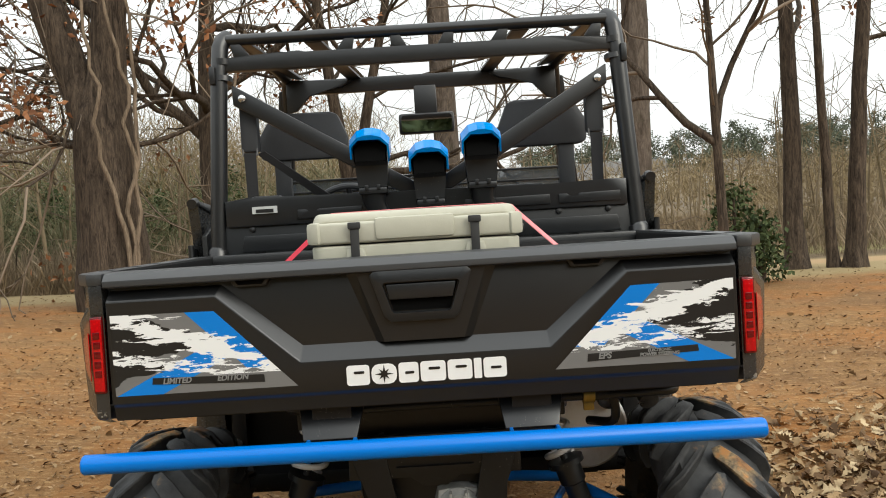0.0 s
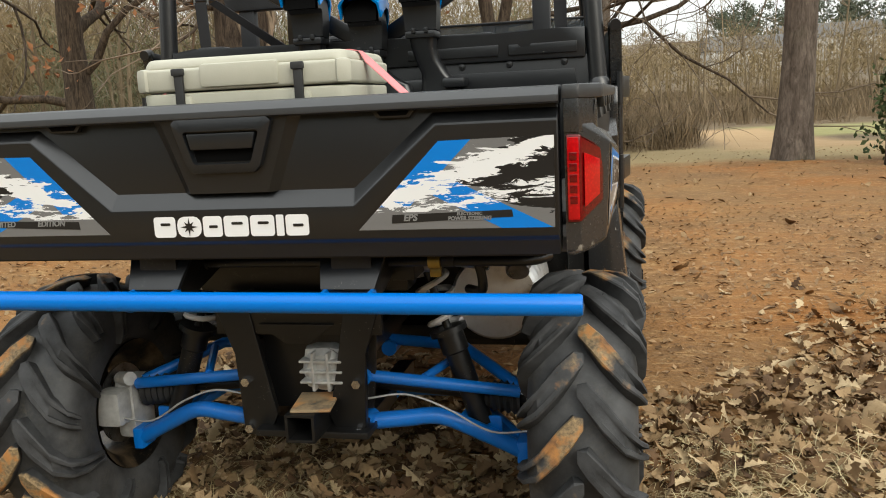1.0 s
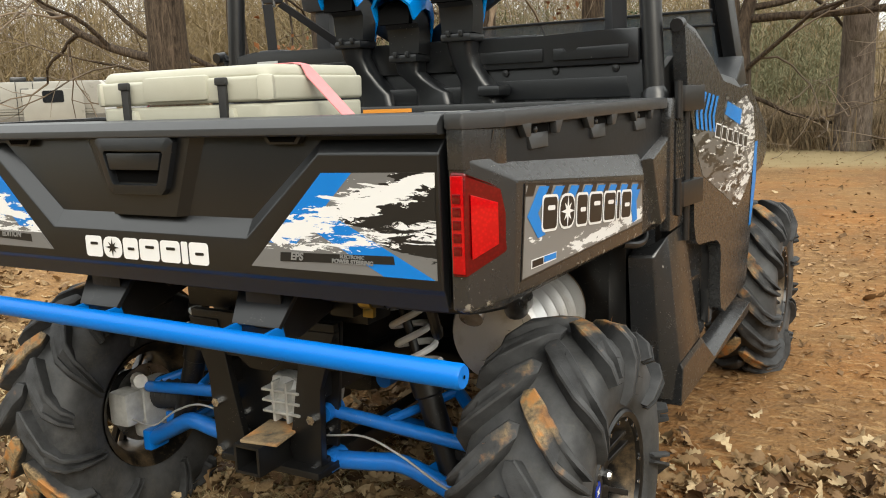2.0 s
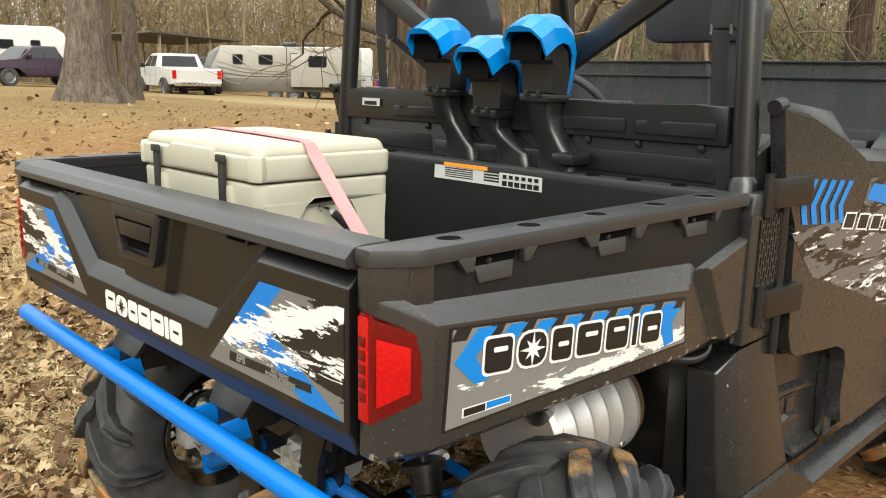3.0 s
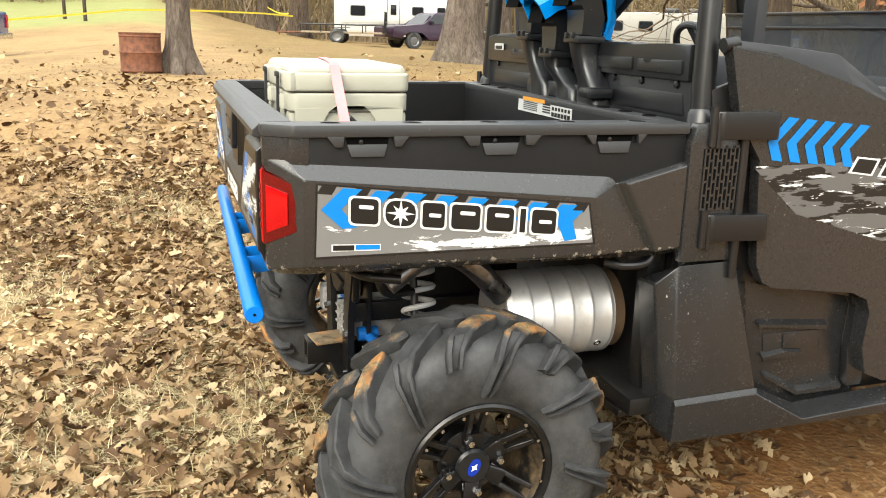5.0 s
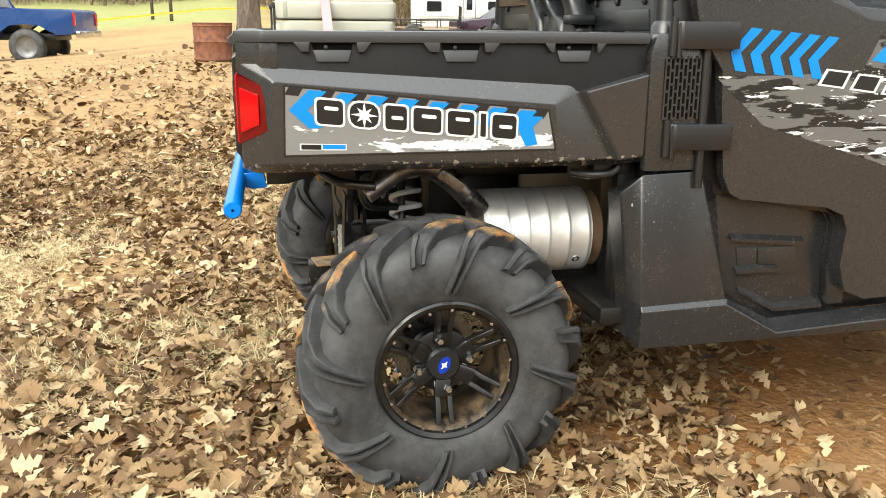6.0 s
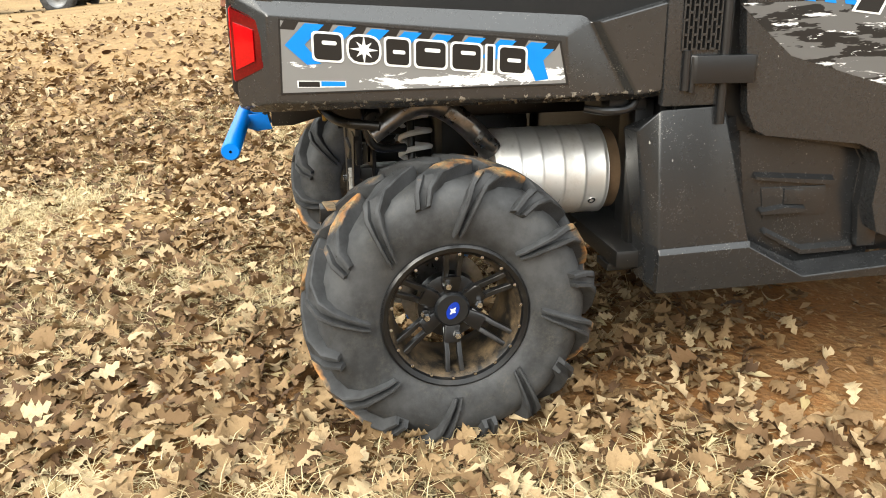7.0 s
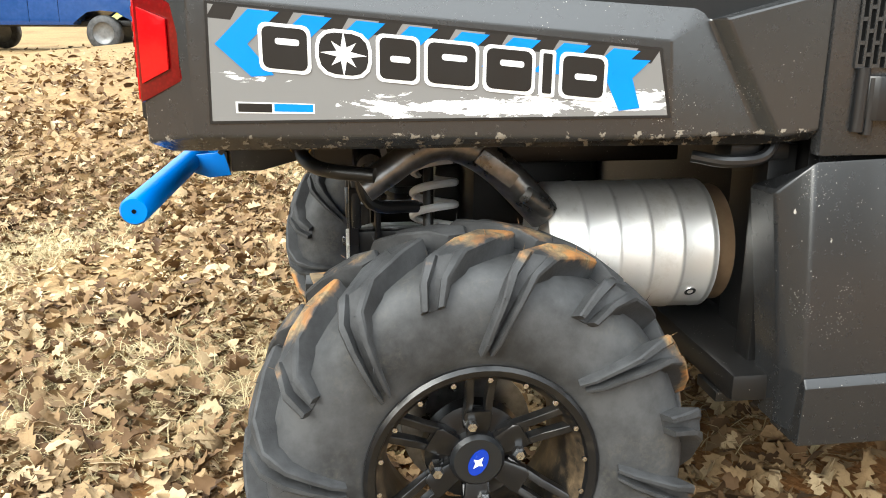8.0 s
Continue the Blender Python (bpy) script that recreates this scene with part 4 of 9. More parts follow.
# rear bumper tube and its brackets
bm = bmesh.new()
tube(bm, [(-0.764, 0.004, 0.773), (-0.760, 0.004, 0.773), (0.719, -0.03, 0.771), (0.724, -0.03, 0.771)], [0.019, 0.022, 0.022, 0.019], 24)
bar = part("bumper_tube", bm, M_BLUE, utv, "bright blue powder-coated steel tube")
# black dots paint the shade of the end holes
for x, y, z in ((0.7245, -0.03, 0.771), (-0.7645, 0.004, 0.773)):
    bm = bmesh.new()
    lathe(bm, [(0, 0.001), (0.0035, 0.001)], Matrix.Translation((x, y, z)) @ Matrix.Diagonal((1 if x > 0 else -1, 1, 1, 1)), 10)
    part("end_hole", bm, M_DARK, bar)
for x in (-0.222, 0.232):
    for dx in (-0.052, 0.052):
        bm = bmesh.new()
        prism(bm, [(-0.022, 0.755), (-0.016, 0.785), (0.05, 0.79), (0.062, 0.745), (0.02, 0.740)], "yz", x + dx - 0.004, x + dx + 0.004, 0.001)
        part("bumper_bracket", bm, M_BLUE, bar)
    bm = bmesh.new()
    box(bm, (x, 0.052, 0.766), (0.11, 0.008, 0.048), bevel=0.001)
    part("bracket_plate", bm, M_STEEL, bar)
    bm = bmesh.new()
    solid(bm, [(x - 0.078, 0.088, 0.868), (x + 0.076, 0.088, 0.868), (x + 0.056, 0.036, 0.788), (x - 0.064, 0.036, 0.788)], (0, 0.010, -0.006), 0.003)
    part("bumper_arm", bm, M_PLASTIC, utv)
    bm = bmesh.new()
    prism(bm, [(0.062, 0.75), (0.062, 0.86), (0.50, 0.86), (0.40, 0.825), (0.12, 0.75)], "yz", x - 0.045, x + 0.045, 0.003)
    part("frame_rail", bm, M_CHASSIS, utv)

# wheels


def squash(r):
    return 0.186 + (r - 0.186) * 0.985


def tyre_path(side):
    """The line of one tread bar: from past the middle over the shoulder and down the side wall."""
    out = []
    for x, r, turn, w, groove in ((0.008, 0.343, 0.03, 0.7, 0.0), (0.018, 0.348, 0.07, 1.5, 0.0), (0.045, 0.347, 0.17, 1.7, 0.0),
                                  (0.085, 0.341, 0.31, 1.5, 0.12), (0.108, 0.326, 0.385, 1.15, 0.6), (0.122, 0.302, 0.425, 1.0, 0.9),
                                  (0.1255, 0.272, 0.465, 0.95, 1.0), (0.1235, 0.240, 0.51, 0.9, 1.0), (0.119, 0.218, 0.545, 0.85, 0.9)):
        out.append((x * side, squash(r), turn, w, groove))
    return out


def lug_mesh(side, long=True):
    bm = bmesh.new()
    rings = []
    path = tyre_path(side) if long else tyre_path(side)[:5] + [tuple(q * (0.985 if j == 1 else 1) for j, q in enumerate(tyre_path(side)[5]))]
    norm = []
    for i, (x, r, *_ ) in enumerate(path):
        a, b = path[max(i - 1, 0)], path[min(i + 1, len(path) - 1)]
        dx, dr = b[0] - a[0], b[1] - a[1]
        l = math.hypot(dx, dr)
        norm.append((-dr / l * side, dx / l * side))
    for i, ((x, r, turn, w, g), (nx, nr)) in enumerate(zip(path, norm)):
        deep = 0.034 if i < 4 else 0.032 if i < 5 else 0.027 if i < 6 else 0.022 if i < 8 else 0.016
        hw = 0.0205 * w
        pts = ((-1.12, -0.25), (-1.0, 0.9), (-0.85, 1.0), (-0.46, 1.0), (-0.36, 1.0 - 0.95 * g), (0.36, 1.0 - 0.95 * g), (0.46, 1.0), (0.85, 1.0), (1.0, 0.9), (1.12, -0.25))
        ring = []
        for t, h in pts:
            rr, xx = r + nr * deep * h, x + nx * deep * h
            a = turn + t * hw / 0.35
            ring.append(bm.verts.new((xx, rr * math.cos(a), rr * math.sin(a))))
        rings.append(ring)
    for A, B2 in zip(rings, rings[1:]):
        for k in range(9):
            bm.faces.new((A[k], A[k + 1], B2[k + 1], B2[k]))
    bm.faces.new(rings[0])
    bm.faces.new(rings[-1])
    # moulding hairs
    for i, q in ((2, 3), (3, 7), (4, 3), (5, 7)) + (((6, 3), (7, 7)) if long else ()):
        p = rings[i][q].co.copy()
        d = Vector((norm[i][0] * 1.4, p.y * norm[i][1] / 0.34 + 0.25 * (q - 5), p.z * norm[i][1] / 0.34 + 0.2)).normalized() * 0.013
        e = d.orthogonal().normalized() * 0.0006
        g = d.cross(e).normalized() * 0.0006
        b0 = [bm.verts.new(p + e), bm.verts.new(p - e + g), bm.verts.new(p - e - g)]
        t0 = bm.verts.new(p + d)
        for a in range(3):
            bm.faces.new((b0[a], b0[(a + 1) % 3], t0))
    return bm


def shared(name, me, m, parent, label=""):
    ob = new(name, me)
    ob.parent, ob.matrix_basis = parent, m
    if label:
        ob["label"] = label
    return ob


def wheel(name_at, flip, spin):
    w = new("wheel")
    w.parent = utv
    w.matrix_basis = Matrix.Translation(name_at) @ pose(0, 0, 0, 0, 0, 180 if flip else 0)
    w["label"] = "black alloy wheel with a deep-lugged mud tyre caked in orange clay"
    S0 = pose(0, 0, 0, spin, 0, 0)
    bm = bmesh.new()
    prof = [(0.186, -0.105), (0.205, -0.118), (0.24, -0.124), (0.272, -0.1265), (0.302, -0.122), (0.326, -0.108), (0.341, -0.085), (0.347, -0.04),
            (0.349, 0.0), (0.347, 0.04), (0.341, 0.085), (0.326, 0.108), (0.302, 0.122), (0.272, 0.1265), (0.24, 0.124), (0.205, 0.118), (0.186, 0.105)]
    lathe(bm, [(squash(a), b) for a, b in prof], S0, 72)
    part("tyre", bm, M_TYRE, w, "dusty black mud tyre", 60)
    for side in (1, -1):
        made = [part("tread_bar", lug_mesh(side, q), M_BAR, w, "rubber tread bar with orange dried clay on its crown", 40) for q in (True, False)]
        for k in range(16):
            m = pose(0, 0, 0, spin + k * 22.5 + (11.25 if side < 0 else 0), 0, 0)
            if flip:
                m = Matrix.Diagonal((1, -1, 1, 1)) @ m
            if k < 2:
                made[k].matrix_basis = m
            else:
                shared("tread_bar", made[k % 2].data, m, w)
    # rim: lip, barrel, face ring
    bm = bmesh.new()
    lathe(bm, [(0.168, 0.100), (0.172, 0.112), (0.183, 0.117), (0.189, 0.112), (0.188, 0.100), (0.180, 0.098)], Matrix(), 56)
    rim = part("rim_lip", bm, M_RIM, w, "gloss black rim lip")
    bm = bmesh.new()
    lathe(bm, [(0.172, 0.106), (0.160, 0.092), (0.150, 0.05), (0.146, -0.02), (0.152, -0.08), (0.186, -0.112)], Matrix(), 48)
    part("rim_barrel", bm, M_BARREL, w, "muddy bronze rim barrel", 60)
    bm = bmesh.new()
    lathe(bm, [(0.0, 0.038), (0.062, 0.038), (0.085, 0.030), (0.088, 0.005), (0.07, -0.005), (0.0, -0.005)], Matrix(), 32)
    part("hub_face", bm, M_RIM, w)
    bm = bmesh.new()
    for q in (-1, 1):
        solid(bm, [(0.046, 0.05, q * 0.017 - 0.006), (0.046, 0.05, q * 0.017 + 0.006), (0.072, 0.112, q * 0.016 + 0.006), (0.096, 0.170, q * 0.019 + 0.007), (0.096, 0.170, q * 0.019 - 0.007), (0.072, 0.112, q * 0.016 - 0.006)], (-0.022, 0, 0), 0.003)
    # raised pad at the foot of the twin bars
    solid(bm, [(0.054, 0.040, -0.017), (0.054, 0.040, 0.017), (0.061, 0.080, 0.024), (0.066, 0.090, 0.020), (0.066, 0.090, -0.020), (0.061, 0.080, -0.024)], (-0.02, 0, 0), 0.004)
    sp = part("spoke", bm, M_RIM, w)
    for k in range(1, 6):
        shared("spoke", sp.data, pose(0, 0, 0, 90 + k * 60, 0, 0), w)
    sp.matrix_basis = pose(0, 0, 0, 90, 0, 0)
    bm = bmesh.new()
    lathe(bm, [(0.046, 0.03), (0.046, 0.058), (0.040, 0.065), (0.0, 0.066)], Matrix(), 24)
    part("centre_cap", bm, M_PLASTIC, w)
    bm = bmesh.new()
    pts = [(0.0682, 0.023 * math.cos(a) * 0.70 + 0.012 * math.sin(a) * 0.5, 0.023 * math.sin(a)) for a in (2 * math.pi * k / 20 for k in range(20))]
    solid(bm, pts, (-0.002, 0, 0))
    part("cap_badge", bm, M_BADGE, w)
    bm = bmesh.new()
    pp = [bm.verts.new((0.0688, x * 0.026, y * 0.026)) for x, y in star(4, 0.5, 0.2, 0.7)]
    mid = bm.verts.new((0.0688, 0, 0))
    for k in range(len(pp)):
        bm.faces.new((mid, pp[k], pp[(k + 1) % len(pp)]))
    part("badge_star", bm, M_WHITE, w, smooth=0)
    for k in range(4):
        a = radians(10 + 90 * k)
        bm = bmesh.new()
        lathe(bm, [(0.0115, 0.045), (0.0115, 0.070), (0.008, 0.077), (0.0, 0.078)], Matrix.Translation((0, 0.069 * math.cos(a), 0.069 * math.sin(a))), 6)
        part("lug_nut", bm, M_CHROME, w, "", 20)
    bolt = None
    for k in range(18):
        a = radians(20 * k + 7)
        if bolt is None:
            bm = bmesh.new()
            lathe(bm, [(0.0045, 0.0), (0.0045, 0.004), (0.0, 0.005)], Matrix(), 6)
            bolt = part("rim_bolt", bm, M_CHROME, w)
        ob = bolt if k == 0 else shared("rim_bolt", bolt.data, Matrix(), w)
        ob.matrix_basis = Matrix.Translation((0.1095, 0.1655 * math.cos(a), 0.1655 * math.sin(a)))
    return w


WHEELS = [wheel((0.705, 0.484, 0.348), False, 14), wheel((-0.705, 0.484, 0.348), True, 21),
          wheel((0.765, 2.59, 0.348), False, 33), wheel((-0.765, 2.59, 0.348), True, 2)]

# rear suspension
for s in (1, -1):
    for z0, z1, r, name in ((0.487, 0.430, 0.016, "upper_arm"), (0.362, 0.265, 0.020, "lower_arm")):
        bm = bmesh.new()
        if name == "upper_arm":
            tube(bm, [(s * 0.15, 0.36, z0), (s * 0.54, 0.42, z1)], r, 12)
            tube(bm, [(s * 0.15, 0.62, z0 + 0.02), (s * 0.36, 0.60, z0 + 0.01), (s * 0.54, 0.45, z1)], r, 12)
            tube(bm, [(s * 0.30, 0.385, z0 - 0.012), (s * 0.38, 0.585, z0 + 0.005)], r * 0.7, 10)
        else:
            tube(bm, curve_pts([(s * 0.15, 0.36, z0), (s * 0.25, 0.37, z0 + 0.008), (s * 0.34, 0.38, z0 + 0.012), (s * 0.44, 0.40, z0 - 0.035), (s * 0.555, 0.42, z1)], 4), 0.022, 12)
            tube(bm, [(s * 0.15, 0.62, z0), (s * 0.36, 0.60, z0 + 0.005), (s * 0.55, 0.46, z1)], r, 12)
            solid(bm, [(s * 0.38, 0.39, z0 - 0.01), (s * 0.40, 0.57, z0 - 0.01), (s * 0.55, 0.45, z1), (s * 0.54, 0.42, z1)], (0, 0, 0.012))
            box(bm, (s * 0.545, 0.43, z1 + 0.008), (0.03, 0.07, 0.06), bevel=0.006)
            box(bm, (s * 0.46, 0.43, z1 + 0.07), (0.06, 0.012, 0.05), bevel=0.004)
        for y in (0.36, 0.62):
            tube(bm, [(s * 0.15, y - 0.03, z0), (s * 0.15, y + 0.03, z0)], r * 1.35, 14)
        part(name, bm, M_BLUE2, utv, "blue painted tubular suspension arm")
    bm = bmesh.new()
    box(bm, (s * 0.585, 0.465, 0.352), (0.06, 0.11, 0.17), bevel=0.018)
    box(bm, (s * 0.60, 0.385, 0.372), (0.075, 0.07, 0.10), bevel=0.014)
    tube(bm, [(s * 0.55, 0.40, 0.45), (s * 0.60, 0.43, 0.44)], 0.02, 10)
    knuckle = part("wheel_carrier", bm, M_ALU, utv, "cast aluminium wheel carrier with brake caliper")
    bm = bmesh.new()
    lathe(bm, [(0.04, 0.0), (0.115, 0.0), (0.115, 0.005), (0.04, 0.005)], Matrix.Translation((s * 0.64, 0.484, 0.348)), 40)
    part("brake_disc", bm, M_PIPE, utv)
    bm = bmesh.new()
    prof = []
    for k in range(12):
        prof.append((0.030 + (0.008 if k % 2 else 0) + k * 0.0012, k * 0.009))
    lathe(bm, prof, Matrix.Translation((s * (0.44), 0.468, 0.40)) @ Matrix.Diagonal((s, 1, 1, 1)), 20)
    part("axle_boot", bm, M_RUBBER_PAD, utv)
    bm = bmesh.new()
    tube(bm, [(s * 0.10, 0.468, 0.43), (s * 0.56, 0.468, 0.395)], 0.014, 12)
    part("drive_shaft", bm, M_CHASSIS, utv)
    # shock absorber and spring
    top, low = Vector((s * 0.265, 0.46, 0.86)), Vector((s * 0.437, 0.44, 0.335))
    d = (top - low).normalized()
    bm = bmesh.new()
    tube(bm, [low, low + d * 0.20, low + d * 0.205, low + d * 0.27], [0.030, 0.030, 0.036, 0.036], 18)
    tube(bm, [low + d * 0.27, top], 0.011, 12)
    tube(bm, [low + d * 0.255, low + d * 0.27], 0.05, 20)
    tube(bm, [top - d * 0.03, top], 0.05, 20)
    shock = part("shock_absorber", bm, M_CHASSIS, utv, "black shock absorber")
    n = d.orthogonal().normalized()
    b = d.cross(n)
    bm = bmesh.new()
    turns, p0, ln = 5.6, low + d * 0.27 + Vector((0, 0.012, 0)), 0.255
    tube(bm, [p0 + d * (ln * k / 110) + (n * math.cos(2 * math.pi * turns * k / 110) + b * math.sin(2 * math.pi * turns * k / 110)) * 0.043 for k in range(111)], 0.0082, 8)
    part("coil_spring", bm, M_SPRING, shock, "white coil spring")
    # brake hose
    bm = bmesh.new()
    tube(bm, curve_pts([(s * 0.15, 0.34, 0.43), (s * 0.26, 0.34, 0.445), (s * 0.36, 0.345, 0.41), (s * 0.47, 0.36, 0.345), (s * 0.57, 0.37, 0.345)], 5), 0.0028, 8)
    part("brake_hose", bm, M_HOSE, utv, "grey braided brake hose")
    # frame side plates
    bm = bmesh.new()
    prism(bm, [(s * 0.225, 0.70), (s * 0.17, 0.56), (s * 0.165, 0.36), (s * 0.10, 0.335), (s * 0.07, 0.40), (s * 0.10, 0.54), (s * 0.13, 0.70)], "xz", 0.295, 0.315, 0.003)
    part("frame_plate", bm, M_CHASSIS, utv)
    for z in (0.487, 0.362):
        bm = bmesh.new()
        lathe(bm, [(0.012, 0), (0.012, 0.012), (0.0, 0.013)], Matrix.Translation((s * 0.148, 0.295, z)) @ pose(0, 0, 0, 0, 0, -90), 6)
        part("pivot_bolt", bm, M_CHROME, utv, smooth=20)
    bm = bmesh.new()
    box(bm, (s * 0.14, 0.56, 0.56), (0.05, 0.5, 0.06), bevel=0.006)
    box(bm, (s * 0.14, 0.56, 0.36), (0.05, 0.5, 0.05), bevel=0.006)
    box(bm, (s * 0.30, 0.60, 0.80), (0.06, 0.75, 0.07), bevel=0.006)
    part("frame_tube", bm, M_CHASSIS, utv)
bm = bmesh.new()
box(bm, (0, 0.40, 0.76), (0.56, 0.10, 0.10), bevel=0.01)
box(bm, (0, 0.31, 0.665), (0.44, 0.02, 0.11), bevel=0.004)
prism(bm, [(-0.10, 0.64), (0.10, 0.64), (0.03, 0.59), (-0.03, 0.59)], "xz", 0.29, 0.30, 0.002)
part("cross_member", bm, M_CHASSIS, utv)
# differential
bm = bmesh.new()
box(bm, (0.055, 0.40, 0.515), (0.125, 0.17, 0.125), bevel=0.04)
lathe(bm, [(0.0, -0.012), (0.040, -0.010), (0.056, 0.004), (0.060, 0.03)], Matrix.Translation((0.055, 0.316, 0.515)) @ pose(0, 0, 0, 0, 0, 90), 24)
diff = part("differential", bm, M_ALU, utv, "ribbed cast aluminium differential")
for k in range(3):
    bm = bmesh.new()
    box(bm, (0.055, 0.335, 0.488 + k * 0.027), (0.112, 0.09, 0.007), bevel=0.003)
    part("cast_rib", bm, M_ALU, diff)
for k in range(2):
    bm = bmesh.new()
    box(bm, (0.035 + k * 0.04, 0.335, 0.515), (0.008, 0.092, 0.10), bevel=0.003)
    part("cast_rib", bm, M_ALU, diff)
# hitch receiver with a mud-covered top
bm = bmesh.new()
z0 = 0.405
for dx, dz, w, h in ((0, 0.032, 0.075, 0.008), (0, -0.032, 0.075, 0.008), (0.034, 0, 0.008, 0.07), (-0.034, 0, 0.008, 0.07)):
    box(bm, (0.03 + dx, 0.29, z0 + dz), (w, 0.2, h), bevel=0.002)
box(bm, (0.03, 0.31, 0.362), (0.30, 0.10, 0.018), bevel=0.004)
hitch = part("hitch_receiver", bm, M_CHASSIS, utv, "black steel hitch receiver")
bm = bmesh.new()
box(bm, (0.045, 0.27, 0.4455), (0.10, 0.13, 0.008), (0, 0, 8), 0.003)
part("caked_mud", bm, M_CLAY, hitch)
# engine and gearbox mass under the bed
bm = bmesh.new()
box(bm, (-0.05, 0.72, 0.60), (0.36, 0.30, 0.32), bevel=0.05)
box(bm, (-0.12, 0.56, 0.62), (0.20, 0.12, 0.18), bevel=0.04)
part("gearbox", bm, M_CHASSIS, utv)
for c, l, r in (((-0.16, 0.33, 0.815), 0.13, 0.02), ((0.30, 0.34, 0.80), 0.10, 0.03), ((0.45, 0.33, 0.80), 0.08, 0.024)):
    bm = bmesh.new()
    tube(bm, [(c[0] - l / 2, c[1], c[2]), (c[0] + l / 2, c[1], c[2] - 0.01)], r, 16)
    part("stub_pipe", bm, M_PIPE if c[0] > 0 else M_CHASSIS, utv)
M_BRASS = plain("brass_plate", (0.42, 0.30, 0.08), 0.35, 0.85)
bm = bmesh.new()
tube(bm, curve_pts([(-0.40, 0.42, 0.80), (-0.34, 0.25, 0.815), (-0.26, 0.205, 0.818), (0.0, 0.20, 0.818), (0.36, 0.205, 0.815), (0.52, 0.215, 0.812), (0.60, 0.25, 0.806), (0.63, 0.33, 0.80)], 5), 0.0125, 12)
sway = part("sway_bar", bm, M_CHASSIS, utv, "black steel sway bar under the bed")
for x in (-0.215, 0.385):
    bm = bmesh.new()
    tube(bm, [(x - 0.014, 0.205, 0.817), (x + 0.014, 0.205, 0.817)], 0.021, 16)
    box(bm, (x, 0.205, 0.848), (0.026, 0.012, 0.03), bevel=0.003)
    box(bm, (x, 0.205, 0.790), (0.026, 0.012, 0.024), bevel=0.003)
    part("bar_clamp", bm, M_BRASS, sway, "brass-coloured bar clamp")
    bm = bmesh.new()
    tube(bm, [(x + 0.016, 0.205, 0.817), (x + 0.045, 0.205, 0.817)], 0.017, 14)
    part("bar_bush", bm, M_RUBBER_PAD, sway)
# closed plate behind the differential, with folded flanges
bm = bmesh.new()
solid(bm, [(-0.20, 0.352, 0.75), (-0.145, 0.352, 0.40), (0.17, 0.352, 0.40), (0.205, 0.352, 0.75)], (0, 0.012, 0), 0.002)
plate = part("frame_back_plate", bm, M_CHASSIS, utv, "muddy black steel frame plate")
for s in (1, -1):
    bm = bmesh.new()
    solid(bm, [(s * 0.13, 0.345, 0.72), (s * 0.10, 0.345, 0.60), (s * 0.112, 0.345, 0.596), (s * 0.144, 0.345, 0.716)], (0, 0.008, 0), 0.002)
    part("stiffening_rib", bm, M_CHASSIS, plate)
for x, z in ((-0.12, 0.66), (0.0, 0.70), (0.13, 0.66), (-0.03, 0.635), (0.15, 0.44), (-0.12, 0.44)):
    bm = bmesh.new()
    lathe(bm, [(0.010, 0), (0.010, 0.010), (0.0, 0.011)], Matrix.Translation((x, 0.352, z)) @ pose(0, 0, 0, 0, 0, -90), 6)
    part("plate_bolt", bm, M_CHROME, plate, smooth=20)
# silencer and pipe
bm = bmesh.new()
prof = [(0.0, 0.0), (0.116, 0.0), (0.123, 0.01)]
for k in range(5):
    y = 0.014 + k * 0.060
    prof += [(0.1250, y), (0.1250, y + 0.047), (0.1262, y + 0.049), (0.1262, y + 0.055), (0.1250, y + 0.057)]
prof += [(0.126, 0.316), (0.120, 0.318), (0.0, 0.318)]
lathe(bm, prof, Matrix.Translation((0.45, 0.648, 0.622)) @ pose(0, 0, 0, 0, 0, 90), 44)
muffler = part("silencer", bm, M_SHIELD, utv, "stained galvanised heat shield round the silencer", 50)
bm = bmesh.new()
lathe(bm, [(0.0, 0.316), (0.114, 0.316), (0.114, 0.352), (0.08, 0.362), (0.0, 0.362)], Matrix.Translation((0.45, 0.648, 0.622)) @ pose(0, 0, 0, 0, 0, 90), 40)
part("end_cap", bm, plain("rust_tinted_steel", (0.30, 0.20, 0.12), 0.45, 0.7, vary=0.3), muffler)
bm = bmesh.new()
lathe(bm, [(0.006, 0.004), (0.011, 0.004), (0.011, 0.0)], Matrix.Translation((0.553, 0.922, 0.556)) @ pose(0, 0, 0, 0, 35, 0), 14)
part("shield_bolt", bm, M_CHROME, muffler)
bm = bmesh.new()
tube(bm, curve_pts([(0.56, 0.315, 0.765), (0.555, 0.36, 0.795), (0.55, 0.41, 0.828), (0.545, 0.455, 0.838), (0.54, 0.50, 0.828), (0.53, 0.56, 0.787), (0.515, 0.645, 0.70)], 4),
     [0.026] * 7 + [0.029] * 7 + [0.031] * 11, 16)
pipe = part("exhaust_pipe", bm, M_PIPE, utv, "scorched bent steel exhaust pipe", 60)
bm = bmesh.new()
box(bm, (0.565, 0.545, 0.797), (0.02, 0.08, 0.03), (-37, 0, 0), 0.004)
tube(bm, [(0.56, 0.60, 0.748), (0.54, 0.645, 0.715)], 0.016, 12)
part("pipe_clamp", bm, M_PIPE, pipe)
bm = bmesh.new()
tube(bm, curve_pts([(0.40, 0.32, 0.86), (0.46, 0.31, 0.80), (0.47, 0.33, 0.72), (0.42, 0.42, 0.70)], 5), 0.012, 10)
part("sway_link", bm, M_CHASSIS, utv)

